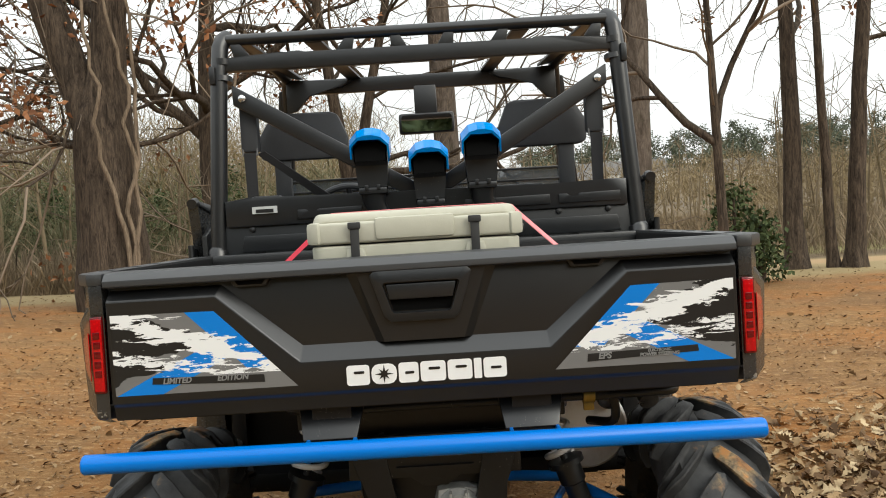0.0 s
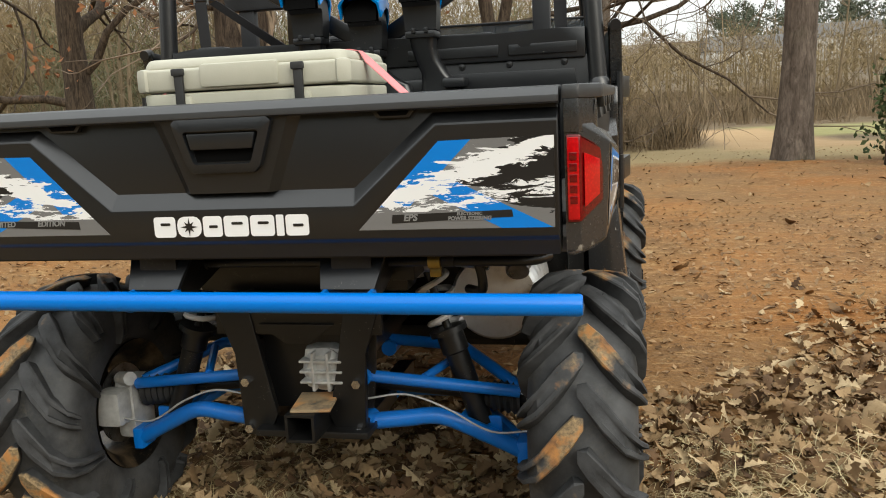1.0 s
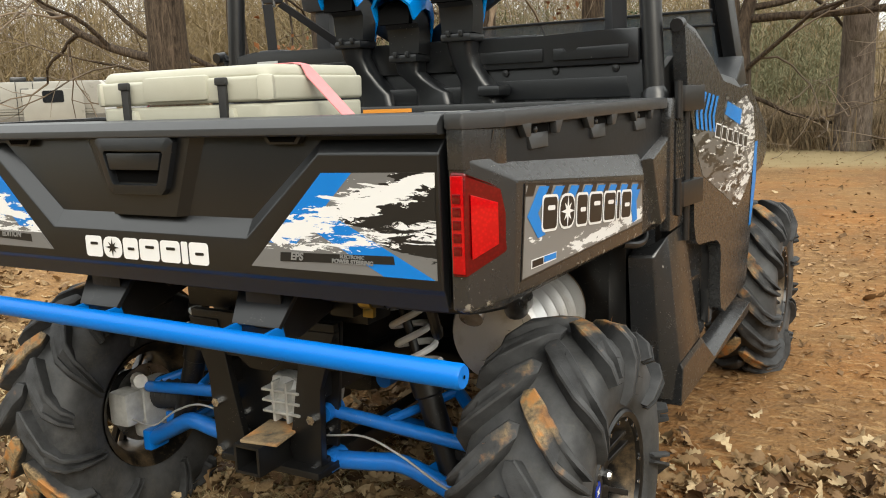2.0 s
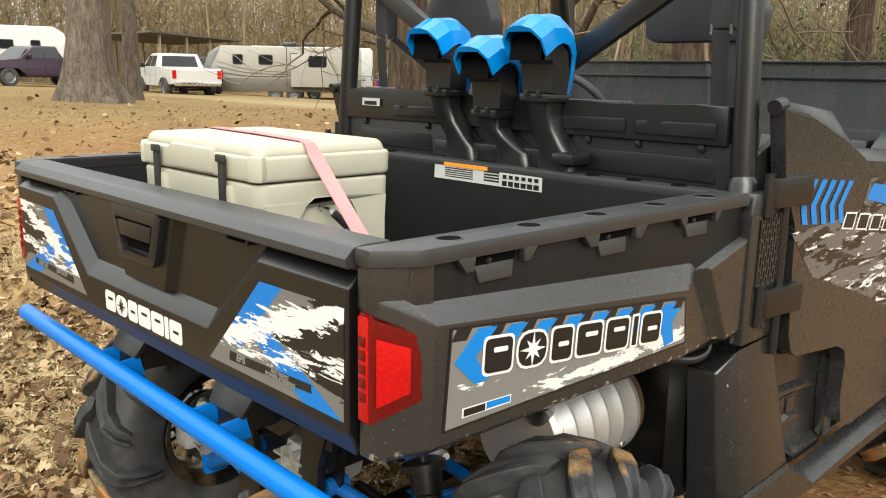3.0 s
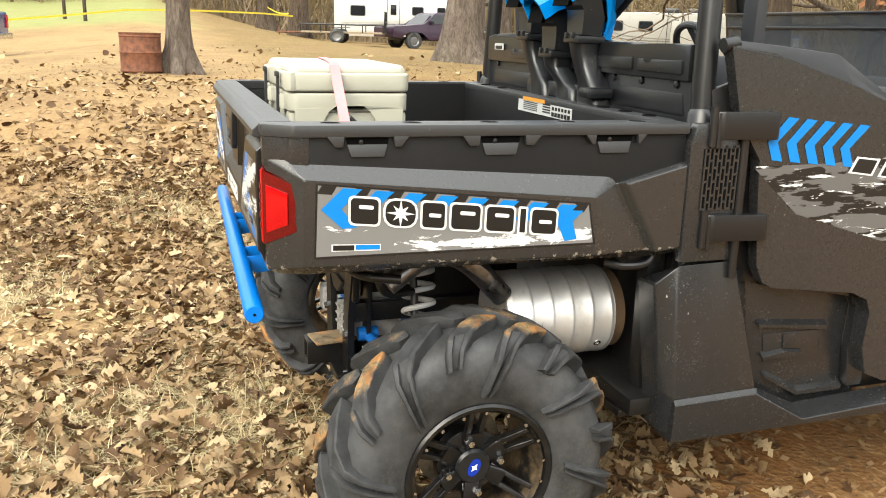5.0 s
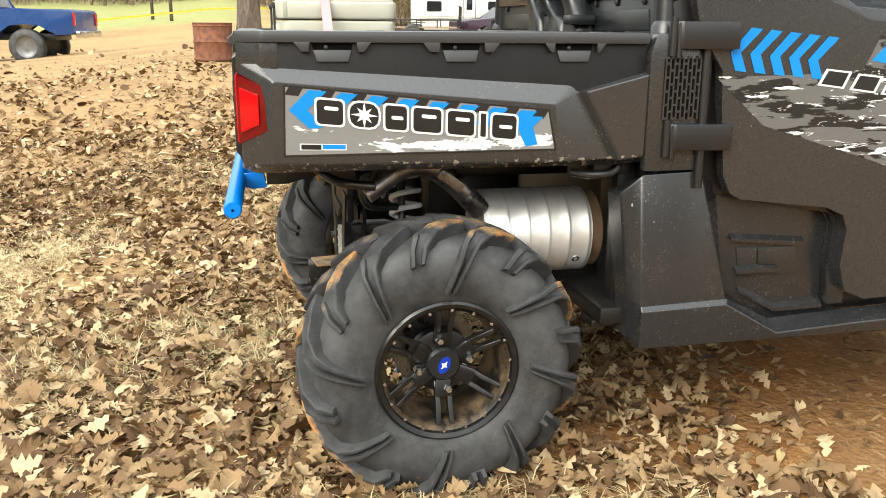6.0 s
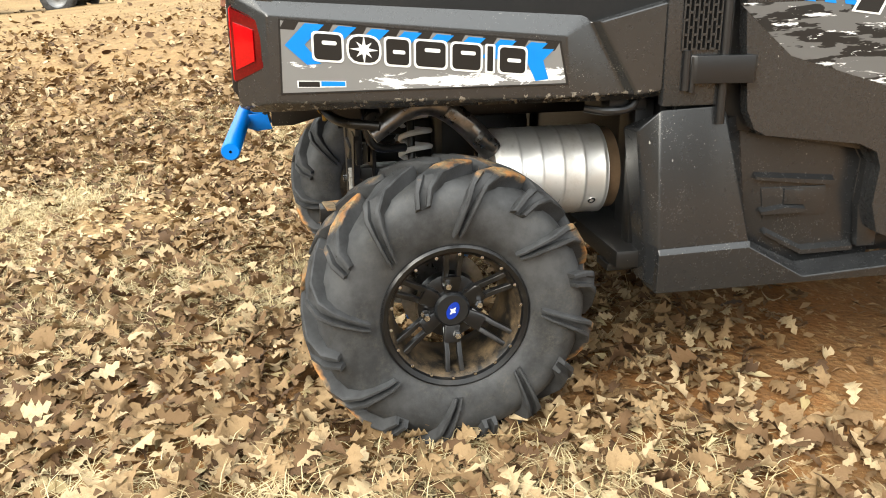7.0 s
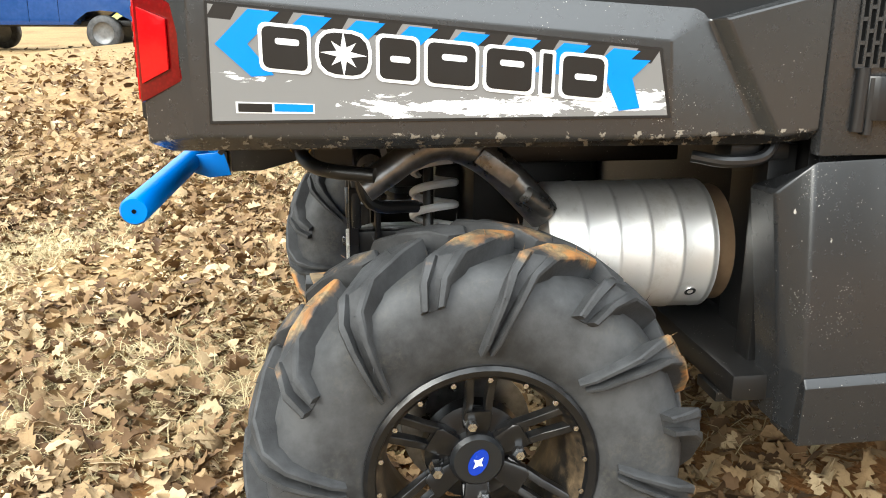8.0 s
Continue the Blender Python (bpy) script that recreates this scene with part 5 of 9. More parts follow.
# ---- the cab ----
# rear panel behind the seats
bm = bmesh.new()
box(bm, (CX, 1.065, 1.12), (1.40, 0.03, 0.34), bevel=0.006)
cab_wall = part("cab_rear_panel", bm, M_PLASTIC, utv, "moulded black rear cab panel")
for x0, x1, z0, z1 in ((-0.66, -0.36, 1.055, 1.165), (-0.32, -0.02, 1.055, 1.165), (0.02, 0.34, 1.055, 1.165), (0.38, 0.67, 1.055, 1.165), (-0.64, -0.28, 1.195, 1.250), (0.26, 0.66, 1.195, 1.250)):
    bm = bmesh.new()
    prism(bm, [(CX + x0, z0), (CX + x0 + 0.01, z1), (CX + x1 - 0.01, z1), (CX + x1, z0)], "xz", 1.046, 1.054, 0.003)
    part("moulded_panel", bm, M_PLASTIC, cab_wall)
for x in (-0.6, -0.3, 0.3, 0.45, 0.62):
    bm = bmesh.new()
    lathe(bm, [(0.011, 0), (0.010, 0.006), (0.0, 0.008)], Matrix.Translation((CX + x, 1.050, 1.272)) @ pose(0, 0, 0, 0, 0, -90), 10)
    part("panel_bolt", bm, M_STEEL, cab_wall)
bm = bmesh.new()
out = [(-0.685, 1.282), (-0.685, 1.372), (-0.60, 1.376), (-0.585, 1.384), (-0.50, 1.384), (-0.485, 1.372), (0.40, 1.372), (0.415, 1.360), (0.60, 1.372), (0.685, 1.372), (0.685, 1.282)]
prism(bm, [(CX + x, z) for x, z in out], "xz", 1.035, 1.09, 0.006)
sill = part("rear_sill", bm, M_PLASTIC, utv)
for a, b in ((-0.44, -0.22), (0.13, 0.42), (0.45, 0.66)):
    bm = bmesh.new()
    prism(bm, [(CX + a, 1.330), (CX + a + 0.03, 1.330), (CX + a + 0.038, 1.318), (CX + a + 0.062, 1.318), (CX + a + 0.07, 1.330), (CX + b, 1.332), (CX + b, 1.298), (CX + a, 1.298)], "xz", 1.029, 1.037, 0.003)
    part("moulded_step", bm, M_PLASTIC, sill)
bm = bmesh.new()
box(bm, (-0.535, 1.0285, 1.336), (0.085, 0.003, 0.024))
part("sill_label", bm, M_LABEL, sill, "small white label with a dark print", smooth=0)
bm = bmesh.new()
box(bm, (-0.535, 1.0265, 1.333), (0.06, 0.002, 0.012))
part("label_print", bm, M_BLACKDEC, sill, smooth=0)

# roll cage
cage = new("roll_cage")
cage.parent = utv
cage["label"] = "black tubular steel roll cage with an open roof"
for s in (1, -1):
    bm = bmesh.new()
    tube(bm, [(CX + s * 0.742, 1.055, 0.86), (CX + s * 0.716, 1.06, 1.28), (CX + s * 0.685, 1.075, 1.80), (CX + s * 0.676, 1.08, 1.90), (CX + s * 0.668, 1.09, 1.925), (CX + s * 0.655, 1.11, 1.94)], 0.0285, 20)
    part("rear_post", bm, M_STEEL, cage)
    bm = bmesh.new()
    tube(bm, [(CX + s * 0.722, 1.055, 0.92), (CX + s * 0.722, 1.058, 1.205), (CX + s * 0.720, 1.06, 1.210)], [0.035, 0.035, 0.030], 20)
    part("post_sleeve", bm, M_STEEL, cage)
    bm = bmesh.new()
    tube(bm, curve_pts([(CX + s * 0.66, 1.10, 1.935), (CX + s * 0.63, 1.5, 1.95), (CX + s * 0.60, 1.9, 1.94), (CX + s * 0.61, 2.02, 1.90), (CX + s * 0.64, 2.15, 1.60), (CX + s * 0.66, 2.28, 1.22)], 5), 0.024, 14)
    part("side_rail", bm, M_STEEL, cage)
    bm = bmesh.new()
    tube(bm, [(CX + s * 0.675, 1.078, 1.782), (CX + s * 0.674, 1.08, 1.80)], 0.034, 18)
    tube(bm, [(CX + s * 0.673, 1.08, 1.84), (CX + s * 0.672, 1.08, 1.86)], 0.033, 18)
    box(bm, (CX + s * 0.70, 1.06, 1.80), (0.02, 0.05, 0.06), bevel=0.004)
    part("clamp", bm, M_STEEL, cage)
    bm = bmesh.new()
    solid(bm, [(CX + s * 0.645, 1.075, 1.772), (CX + s * 0.645, 1.075, 1.702), (CX + s * 0.02, 1.075, 1.332), (CX + s * 0.02, 1.075, 1.395)], (0, 0.03, 0), 0.007)
    brace = part("diagonal_brace", bm, M_STEEL, cage)
    bm = bmesh.new()
    lathe(bm, [(0.013, 0), (0.013, 0.006), (0.007, 0.010), (0.0, 0.010)], Matrix.Translation((CX + s * 0.612, 1.074, 1.722)) @ pose(0, 0, 0, 0, 0, -90), 12)
    part("brace_bolt", bm, M_CHROME, cage)
    # gusset under the roof
    bm = bmesh.new()
    prism(bm, [(CX + s * 0.60, 1.93), (CX + s * 0.30, 1.915), (CX + s * 0.36, 1.885), (CX + s * 0.50, 1.86), (CX + s * 0.555, 1.79), (CX + s * 0.60, 1.78)], "xz", 1.93, 1.95, 0.005)
    part("roof_gusset", bm, M_STEEL, cage)
    bm = bmesh.new()
    solid(bm, [(CX + s * 0.64, 1.12, 1.93), (CX + s * 0.58, 1.12, 1.915), (CX + s * 0.52, 1.93, 1.925), (CX + s * 0.60, 1.93, 1.94)], (0, 0, 0.012), 0.003)
    part("roof_side_plate", bm, M_STEEL, cage)
for s in (1, -1):
    bm = bmesh.new()
    solid(bm, [(CX + s * 0.600, 2.03, 1.90), (CX + s * 0.612, 2.12, 1.90), (CX + s * 0.690, 2.34, 1.22), (CX + s * 0.690, 2.20, 1.22)], (s * 0.05, 0, 0), 0.010)
    part("front_pillar", bm, M_STEEL, cage)
bm = bmesh.new()
tube(bm, [(CX - 0.66, 1.085, 1.925), (CX + 0.66, 1.085, 1.925)], 0.020, 16)
part("upper_bar", bm, M_STEEL, cage)
bm = bmesh.new()
prism(bm, [(CX - 0.665, 1.815), (CX - 0.665, 1.862), (CX - 0.46, 1.866), (CX - 0.44, 1.874), (CX - 0.40, 1.874), (CX - 0.385, 1.862), (CX + 0.385, 1.862), (CX + 0.40, 1.874), (CX + 0.44, 1.874), (CX + 0.46, 1.866), (CX + 0.665, 1.862), (CX + 0.665, 1.815)], "xz", 1.06, 1.10, 0.006)
part("lower_bar", bm, M_STEEL, cage)
for x, d in ((-0.60, -0.05), (-0.255, 0.045), (-0.06, -0.03), (0.095, 0.03), (0.275, 0.045), (0.60, 0.04)):
    bm = bmesh.new()
    solid(bm, [(CX + x - 0.03, 1.075, 1.862), (CX + x + 0.03, 1.075, 1.862), (CX + x + d * 0.6 + 0.014, 1.075, 1.92), (CX + x + d * 0.6 - 0.014, 1.075, 1.92)], (0, 0.02, 0), 0.003)
    part("bar_strut", bm, M_STEEL, cage)
bm = bmesh.new()
prism(bm, [(CX - 0.58, 1.905), (CX - 0.58, 1.93), (CX + 0.58, 1.93), (CX + 0.58, 1.905), (CX + 0.50, 1.865), (CX - 0.50, 1.865)], "xz", 1.96, 1.99, 0.006)
part("front_bar", bm, M_STEEL, cage)
for x in (-0.30, 0.30):
    bm = bmesh.new()
    solid(bm, [(CX + x * 1.2 - 0.03, 1.10, 1.905), (CX + x * 1.2 + 0.03, 1.10, 1.905), (CX + x + 0.03, 1.96, 1.925), (CX + x - 0.03, 1.96, 1.925)], (0, 0, 0.01), 0.002)
    part("roof_slat", bm, M_STEEL, cage)
bm = bmesh.new()
box(bm, (0.03, 1.95, 1.80), (0.10, 0.03, 0.15), bevel=0.008)
box(bm, (0.03, 1.90, 1.70), (0.245, 0.035, 0.092), bevel=0.014)
mirror = part("rear_view_mirror", bm, M_STEEL, utv, "wide black-framed rear-view mirror")
bm = bmesh.new()
solid(bm, [(0.03 + x, 1.880, 1.70 + z) for x, z in rounded(0.222, 0.074, 0.014)], (0, 0.003, 0))
k = Mat("mirror_silver", 0.03, 1.0)
k.colour((0.85, 0.85, 0.85))
part("mirror_glass", bm, k.m, mirror)

# seats, belts, dash, wheel
for s in (1, -1):
    bm = bmesh.new()
    o = [(0.28, 1.60), (0.315, 1.685), (0.345, 1.695), (0.50, 1.695), (0.56, 1.69), (0.615, 1.60), (0.605, 1.53), (0.58, 1.522), (0.31, 1.522), (0.285, 1.535)]
    prism(bm, [(CX + s * x, z) for x, z in o], "xz", 1.30, 1.36, 0.012)
    hr = part("headrest", bm, M_SEAT, utv, "flat black moulded headrest")
    bm = bmesh.new()
    box(bm, (CX + s * 0.53, 1.33, 1.45), (0.06, 0.035, 0.18), bevel=0.008)
    part("headrest_stalk", bm, M_SEAT, hr)
    bm = bmesh.new()
    box(bm, (CX + s * 0.605, 1.14, 1.625), (0.062, 0.05, 0.165), (0, 0, 0), 0.012)
    belt = part("belt_retractor", bm, M_SEAT, utv, "black seat-belt retractor")
    bm = bmesh.new()
    for q in (-1, 1):
        tube(bm, [(CX + s * (0.605 + q * 0.024), 1.12, 1.535), (CX + s * (0.605 + q * 0.024), 1.12, 1.550)], 0.004, 8)
    tube(bm, [(CX + s * 0.578, 1.12, 1.533), (CX + s * 0.632, 1.12, 1.533)], 0.004, 8)
    tube(bm, [(CX + s * 0.578, 1.12, 1.552), (CX + s * 0.632, 1.12, 1.552)], 0.004, 8)
    part("belt_loop", bm, M_DULLRIM, belt)
    bm = bmesh.new()
    solid(bm, [(CX + s * 0.585, 1.115, 1.54), (CX + s * 0.627, 1.115, 1.54), (CX + s * 0.625, 1.13, 1.33), (CX + s * 0.588, 1.13, 1.33)], (0, 0.004, 0))
    part("belt_webbing", bm, M_BELT, belt)
    if s < 0:
        bm = bmesh.new()
        solid(bm, [(CX + s * 0.585, 1.14, 1.535), (CX + s * 0.56, 1.14, 1.545), (CX + s * 0.32, 1.25, 1.36), (CX + s * 0.36, 1.25, 1.35)], (0, 0.004, 0.002))
        part("belt_webbing", bm, M_BELT, belt)
bm = bmesh.new()
box(bm, (CX, 1.26, 1.16), (1.26, 0.12, 0.36), (-8, 0, 0), 0.03)
seat = part("seat_back", bm, M_SEAT, utv, "black vinyl bench seat")
bm = bmesh.new()
box(bm, (CX, 1.50, 0.93), (1.28, 0.48, 0.14), bevel=0.04)
part("seat_cushion", bm, M_SEAT, utv)
bm = bmesh.new()
prism(bm, [(1.98, 1.00), (1.93, 1.18), (1.97, 1.255), (2.22, 1.275), (2.3, 1.2), (2.3, 0.9), (2.1, 0.9)], "yz", CX - 0.66, CX + 0.66, 0.015)
part("dashboard", bm, M_PLASTIC, utv)
# steering wheel, driver on the far side
m = pose(CX - 0.33, 1.80, 1.30, -55, 0, 0)
bm = bmesh.new()
ring = [m @ Vector((0.165 * math.cos(a), 0.165 * math.sin(a), 0)) for a in (2 * math.pi * q / 40 for q in range(41))]
tube(bm, ring, 0.014, 10, cap=False)
for a in (20, 160, 270):
    v = Vector((math.cos(radians(a)), math.sin(radians(a)), 0))
    tube(bm, [m @ (v * 0.03), m @ (v * 0.16)], 0.013, 8)
steer = part("steering_wheel", bm, M_SEAT, utv, "grey three-spoke steering wheel")
bm = bmesh.new()
lathe(bm, [(0, 0.02), (0.045, 0.015), (0.05, -0.01), (0.0, -0.012)], m @ pose(0, 0, 0, 0, -90, 0), 20)
part("horn_pad", bm, M_SEAT, steer)
bm = bmesh.new()
tube(bm, [m @ Vector((0, 0, 0)), (CX - 0.33, 2.05, 1.12)], 0.025, 12)
part("steering_column", bm, M_PLASTIC, steer)

# half windscreen, bonnet and front end
bm = bmesh.new()
solid(bm, [(CX - 0.67, 2.17, 1.27), (CX + 0.67, 2.17, 1.27), (CX + 0.645, 2.10, 1.485), (CX - 0.645, 2.10, 1.485)], (0, 0.005, 0))
screen = part("half_windscreen", bm, M_SHIELD_GLASS, utv, "smoked half windscreen")
screen.visible_shadow = False
for z, y, w in ((1.487, 2.10, 0.652), (1.435, 2.118, 0.658)):
    bm = bmesh.new()
    box(bm, (CX, y, z), (2 * w, 0.012, 0.010), bevel=0.003)
    part("screen_strip", bm, M_PLASTIC, screen)
bm = bmesh.new()
prism(bm, [(2.16, 1.22), (2.18, 1.265), (2.6, 1.22), (3.02, 1.08), (3.08, 0.92), (3.0, 0.70), (2.2, 0.78)], "yz", CX - 0.50, CX + 0.50, 0.03)
part("bonnet", bm, M_SIDE, utv, "black sloping bonnet")
for s in (1, -1):
    bm = bmesh.new()
    prism(bm, [(2.05, 0.80), (2.06, 1.20), (2.2, 1.22), (2.65, 1.16), (3.0, 1.02), (3.02, 0.90), (2.9, 0.84), (2.75, 0.83), (2.5, 0.86), (2.22, 0.80), (2.14, 0.62)], "yz", s * 0.50, s * 0.74, 0.015)
    part("front_fender", bm, M_SIDE, utv)
bm = bmesh.new()
box(bm, (0, 2.5, 0.52), (0.7, 0.9, 0.30), bevel=0.05)
part("front_frame", bm, M_CHASSIS, utv)
for s in (1, -1):
    bm = bmesh.new()
    tube(bm, [(s * 0.3, 2.45, 0.45), (s * 0.6, 2.53, 0.39)], 0.025, 10)
    part("front_arm", bm, M_BLUE2, utv)
bm = bmesh.new()
box(bm, (CX, 1.55, 0.44), (1.46, 1.25, 0.05), bevel=0.01)
part("cab_floor", bm, M_CHASSIS, utv)

# cab sides: post shroud, grille, lower corner, recessed panel, sill, door
M_GRAPHIC = torn("printed_door_panel")
for s in (1, -1):
    bm = bmesh.new()
    prism(bm, [(1.00, 0.845), (0.998, 1.14), (1.012, 1.19), (1.11, 1.19), (1.148, 1.13), (1.156, 0.845)], "yz", s * 0.765, s * 0.795, 0.008)
    shroud = part("post_shroud", bm, M_SIDE, utv)
    # black sheet paints the shade seen between the slats
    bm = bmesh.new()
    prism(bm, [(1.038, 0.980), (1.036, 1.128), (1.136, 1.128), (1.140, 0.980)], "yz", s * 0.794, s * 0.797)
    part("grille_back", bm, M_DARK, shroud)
    for i in range(9):
        y = 1.037 + i * 0.0118
        bm = bmesh.new()
        solid(bm, [(s * 0.796, y, 0.978), (s * 0.796, y + 0.0042, 0.978), (s * 0.796, y + 0.0042, 1.130), (s * 0.796, y, 1.130)], (s * 0.004, 0, 0))
        for j in range(5):
            z = 0.981 + j * 0.034 + (0.017 if i % 2 else 0)
            if i < 8:
                box(bm, (s * 0.798, y + 0.008, z), (0.004, 0.0094, 0.006))
        part("grille_slat", bm, M_SIDE, shroud)
    # lower corner panel
    bm = bmesh.new()
    v = lambda x, y, z: bm.verts.new((s * x, y, z))
    T = [v(0.765, 0.952, 0.785), v(0.788, 1.000, 0.838), v(0.792, 1.165, 0.843), v(0.775, 1.200, 0.79)]
    Mi = [v(0.775, 0.985, 0.49), v(0.824, 1.004, 0.493), v(0.824, 1.250, 0.500), v(0.785, 1.268, 0.505)]
    Lw = [v(0.775, 0.99, 0.39), v(0.826, 1.01, 0.385), v(0.826, 1.262, 0.388), v(0.785, 1.27, 0.39)]
    for A, B2 in ((T, Mi), (Mi, Lw)):
        for i in range(3):
            bm.faces.new((A[i], A[i + 1], B2[i + 1], B2[i]))
    lo = [v(0.70, 0.945, 0.785), v(0.70, 0.99, 0.39), v(0.70, 0.985, 0.49)]
    bm.faces.new((T[0], Mi[0], lo[2], lo[0]))
    bm.faces.new((Mi[0], Lw[0], lo[1], lo[2]))
    tb = v(0.70, 1.16, 0.83)
    bm.faces.new((T[0], T[1], T[2], T[3], tb, lo[0]))
    bmesh.ops.bevel(bm, geom=folds(bm), offset=0.006, segments=2, profile=0.5, affect="EDGES", clamp_overlap=True)
    corner = part("lower_corner_panel", bm, M_SILL, utv, "mud-flecked black lower cab corner")
    # sill with its stepped ledge
    bm = bmesh.new()
    up = [(1.002, 0.490), (1.252, 0.497), (1.42, 0.412), (1.66, 0.424), (2.04, 0.436)]
    outl = [(1.002, 0.478), (1.248, 0.484), (1.412, 0.396), (1.66, 0.408), (2.04, 0.420)]
    A = [v(0.826 if i < 2 else 0.774, y, z) for i, (y, z) in enumerate(up)]
    B2 = [v(0.834, y, z - (0.002 if i < 2 else 0.006)) for i, (y, z) in enumerate(outl)]
    C = [v(0.830, y, 0.372) for y, z in outl]
    Dn = [v(0.74, y, 0.372) for y, z in outl]
    for i in range(4):
        for P, Q in ((A, B2), (B2, C), (C, Dn)):
            bm.faces.new((P[i], P[i + 1], Q[i + 1], Q[i]))
    bm.faces.new((A[0], B2[0], C[0], Dn[0]))
    bmesh.ops.bevel(bm, geom=folds(bm), offset=0.003, segments=2, profile=0.5, affect="EDGES", clamp_overlap=True)
    part("rocker_sill", bm, M_SILL, utv, "scuffed black rocker sill", smooth=12)
    # recessed panel below the door
    bm = bmesh.new()
    box(bm, (s * 0.736, 1.42, 0.605), (0.02, 0.48, 0.42), bevel=0.006)
    rec = part("recessed_side_panel", bm, M_SILL, utv)
    bm = bmesh.new()
    solid(bm, [(s * 0.745, 1.235, 0.81), (s * 0.745, 1.29, 0.47), (s * 0.782, 1.255, 0.50), (s * 0.778, 1.19, 0.81)], (s * 0.006, -0.006, 0), 0.003)
    part("recess_wall", bm, M_SILL, rec)
    bm = bmesh.new()
    prism(bm, [(1.605, 0.44), (1.592, 0.56), (1.600, 0.68), (1.575, 0.715), (1.27, 0.762), (1.27, 0.80), (1.66, 0.80), (1.66, 0.44)], "yz", s * 0.748, s * 0.774, 0.004)
    part("recess_wall", bm, M_SILL, rec)
    for ln in ([(1.291, 0.660), (1.520, 0.640), (1.521, 0.627), (1.291, 0.652)], [(1.316, 0.563), (1.386, 0.572), (1.444, 0.566), (1.443, 0.556), (1.316, 0.556)],
               [(1.332, 0.501), (1.446, 0.438), (1.601, 0.440), (1.600, 0.452), (1.448, 0.450), (1.336, 0.507)]):
        bm = bmesh.new()
        prism(bm, ln, "yz", s * 0.745, s * 0.762)
        for q in bm.verts:
            if abs(q.co.x) > 0.755:
                q.co.z -= 0.012
        part("moulded_step", bm, M_SILL, rec, smooth=0)
    bm = bmesh.new()
    prism(bm, [(1.316, 0.615), (1.505, 0.612), (1.518, 0.534), (1.33, 0.53)], "yz", s * 0.745, s * 0.750, 0.003)
    prism(bm, [(1.382, 0.611), (1.441, 0.605), (1.445, 0.563), (1.384, 0.568)], "yz", s * 0.749, s * 0.755, 0.002)
    part("moulded_boss", bm, M_SILL, rec)
    # door
    bm = bmesh.new()
    o = [(1.075, 1.372), (1.20, 1.356), (1.236, 1.345), (1.44, 1.287), (1.60, 1.228), (1.90, 1.205), (2.06, 1.215), (2.20, 1.165), (2.30, 1.04), (2.27, 0.85), (2.18, 0.68), (2.10, 0.475), (1.70, 0.462), (1.632, 0.490), (1.607, 0.567),
         (1.614, 0.668), (1.597, 0.709), (1.544, 0.733), (1.276, 0.766), (1.243, 0.783), (1.219, 0.831), (1.197, 1.014), (1.19, 1.10), (1.12, 1.20)]
    front_x = lambda y, z: 0.808
    A = [bm.verts.new((s * front_x(y, z), y, z)) for y, z in o]
    B2 = [bm.verts.new((s * (front_x(y, z) - 0.035), y, z)) for y, z in o]
    n = len(o)
    for i in range(n):
        bm.faces.new((A[i], A[(i + 1) % n], B2[(i + 1) % n], B2[i]))
    bm.faces.new(A)
    bm.faces.new(B2)
    bmesh.ops.bevel(bm, geom=[e for e in bm.edges if e.calc_face_angle(0) > 1.0], offset=0.006, segments=2, profile=0.5, affect="EDGES", clamp_overlap=True)
    bmesh.ops.triangulate(bm, faces=[f for f in bm.faces if len(f.verts) > 6])
    door = part("door", bm, M_SIDE, utv, "black half door with torn grey, white and blue graphics", smooth=25)
    bm = bmesh.new()
    low = [(0.810, 1.085, 1.366), (0.810, 1.236, 1.343), (0.810, 1.44, 1.285), (0.810, 1.60, 1.226), (0.810, 1.90, 1.203)]
    top = [(0.800, 1.085, 1.386), (0.796, 1.236, 1.374), (0.772, 1.42, 1.358), (0.775, 1.585, 1.262), (0.785, 1.90, 1.238)]
    rows = [[bm.verts.new((s * x, y, z)) for x, y, z in line] for line in (low, top, [(x - 0.03, y, z - 0.004) for x, y, z in top], [(x - 0.045, y, z - 0.004) for x, y, z in low])]
    for i in range(4):
        for p, q in ((0, 1), (1, 2), (2, 3), (3, 0)):
            bm.faces.new((rows[p][i], rows[p][i + 1], rows[q][i + 1], rows[q][i]))
    for i in (0, 4):
        bm.faces.new([r[i] for r in rows])
    bmesh.ops.bevel(bm, geom=folds(bm), offset=0.004, segments=2, profile=0.5, affect="EDGES", clamp_overlap=True)
    tube(bm, [(s * 0.79, 1.062, 1.372), (s * 0.79, 1.10, 1.378)], 0.017, 14)
    part("door_cap", bm, M_PLASTIC, door)
    bm = bmesh.new()
    fx = lambda y, z: (s * (front_x(y, z) + 0.0007), y, z)
    q = [(1.172, 1.085), (1.40, 1.088), (1.60, 1.10), (1.64, 1.19), (1.80, 1.15), (2.0, 1.18), (2.16, 1.13), (2.22, 1.02), (2.19, 0.90), (2.02, 0.83), (1.87, 0.79), (1.66, 0.86), (1.32, 0.96)]
    c = fx(1.75, 1.0)
    vs = [bm.verts.new(fx(y, z)) for y, z in q]
    for i in range(len(vs)):
        bm.faces.new((vs[i], vs[(i + 1) % len(vs)], bm.verts.new(c)))
    bmesh.ops.remove_doubles(bm, verts=bm.verts, dist=0.0001)
    part("door_decal", bm, M_GRAPHIC, door, "torn black and white print", smooth=0)
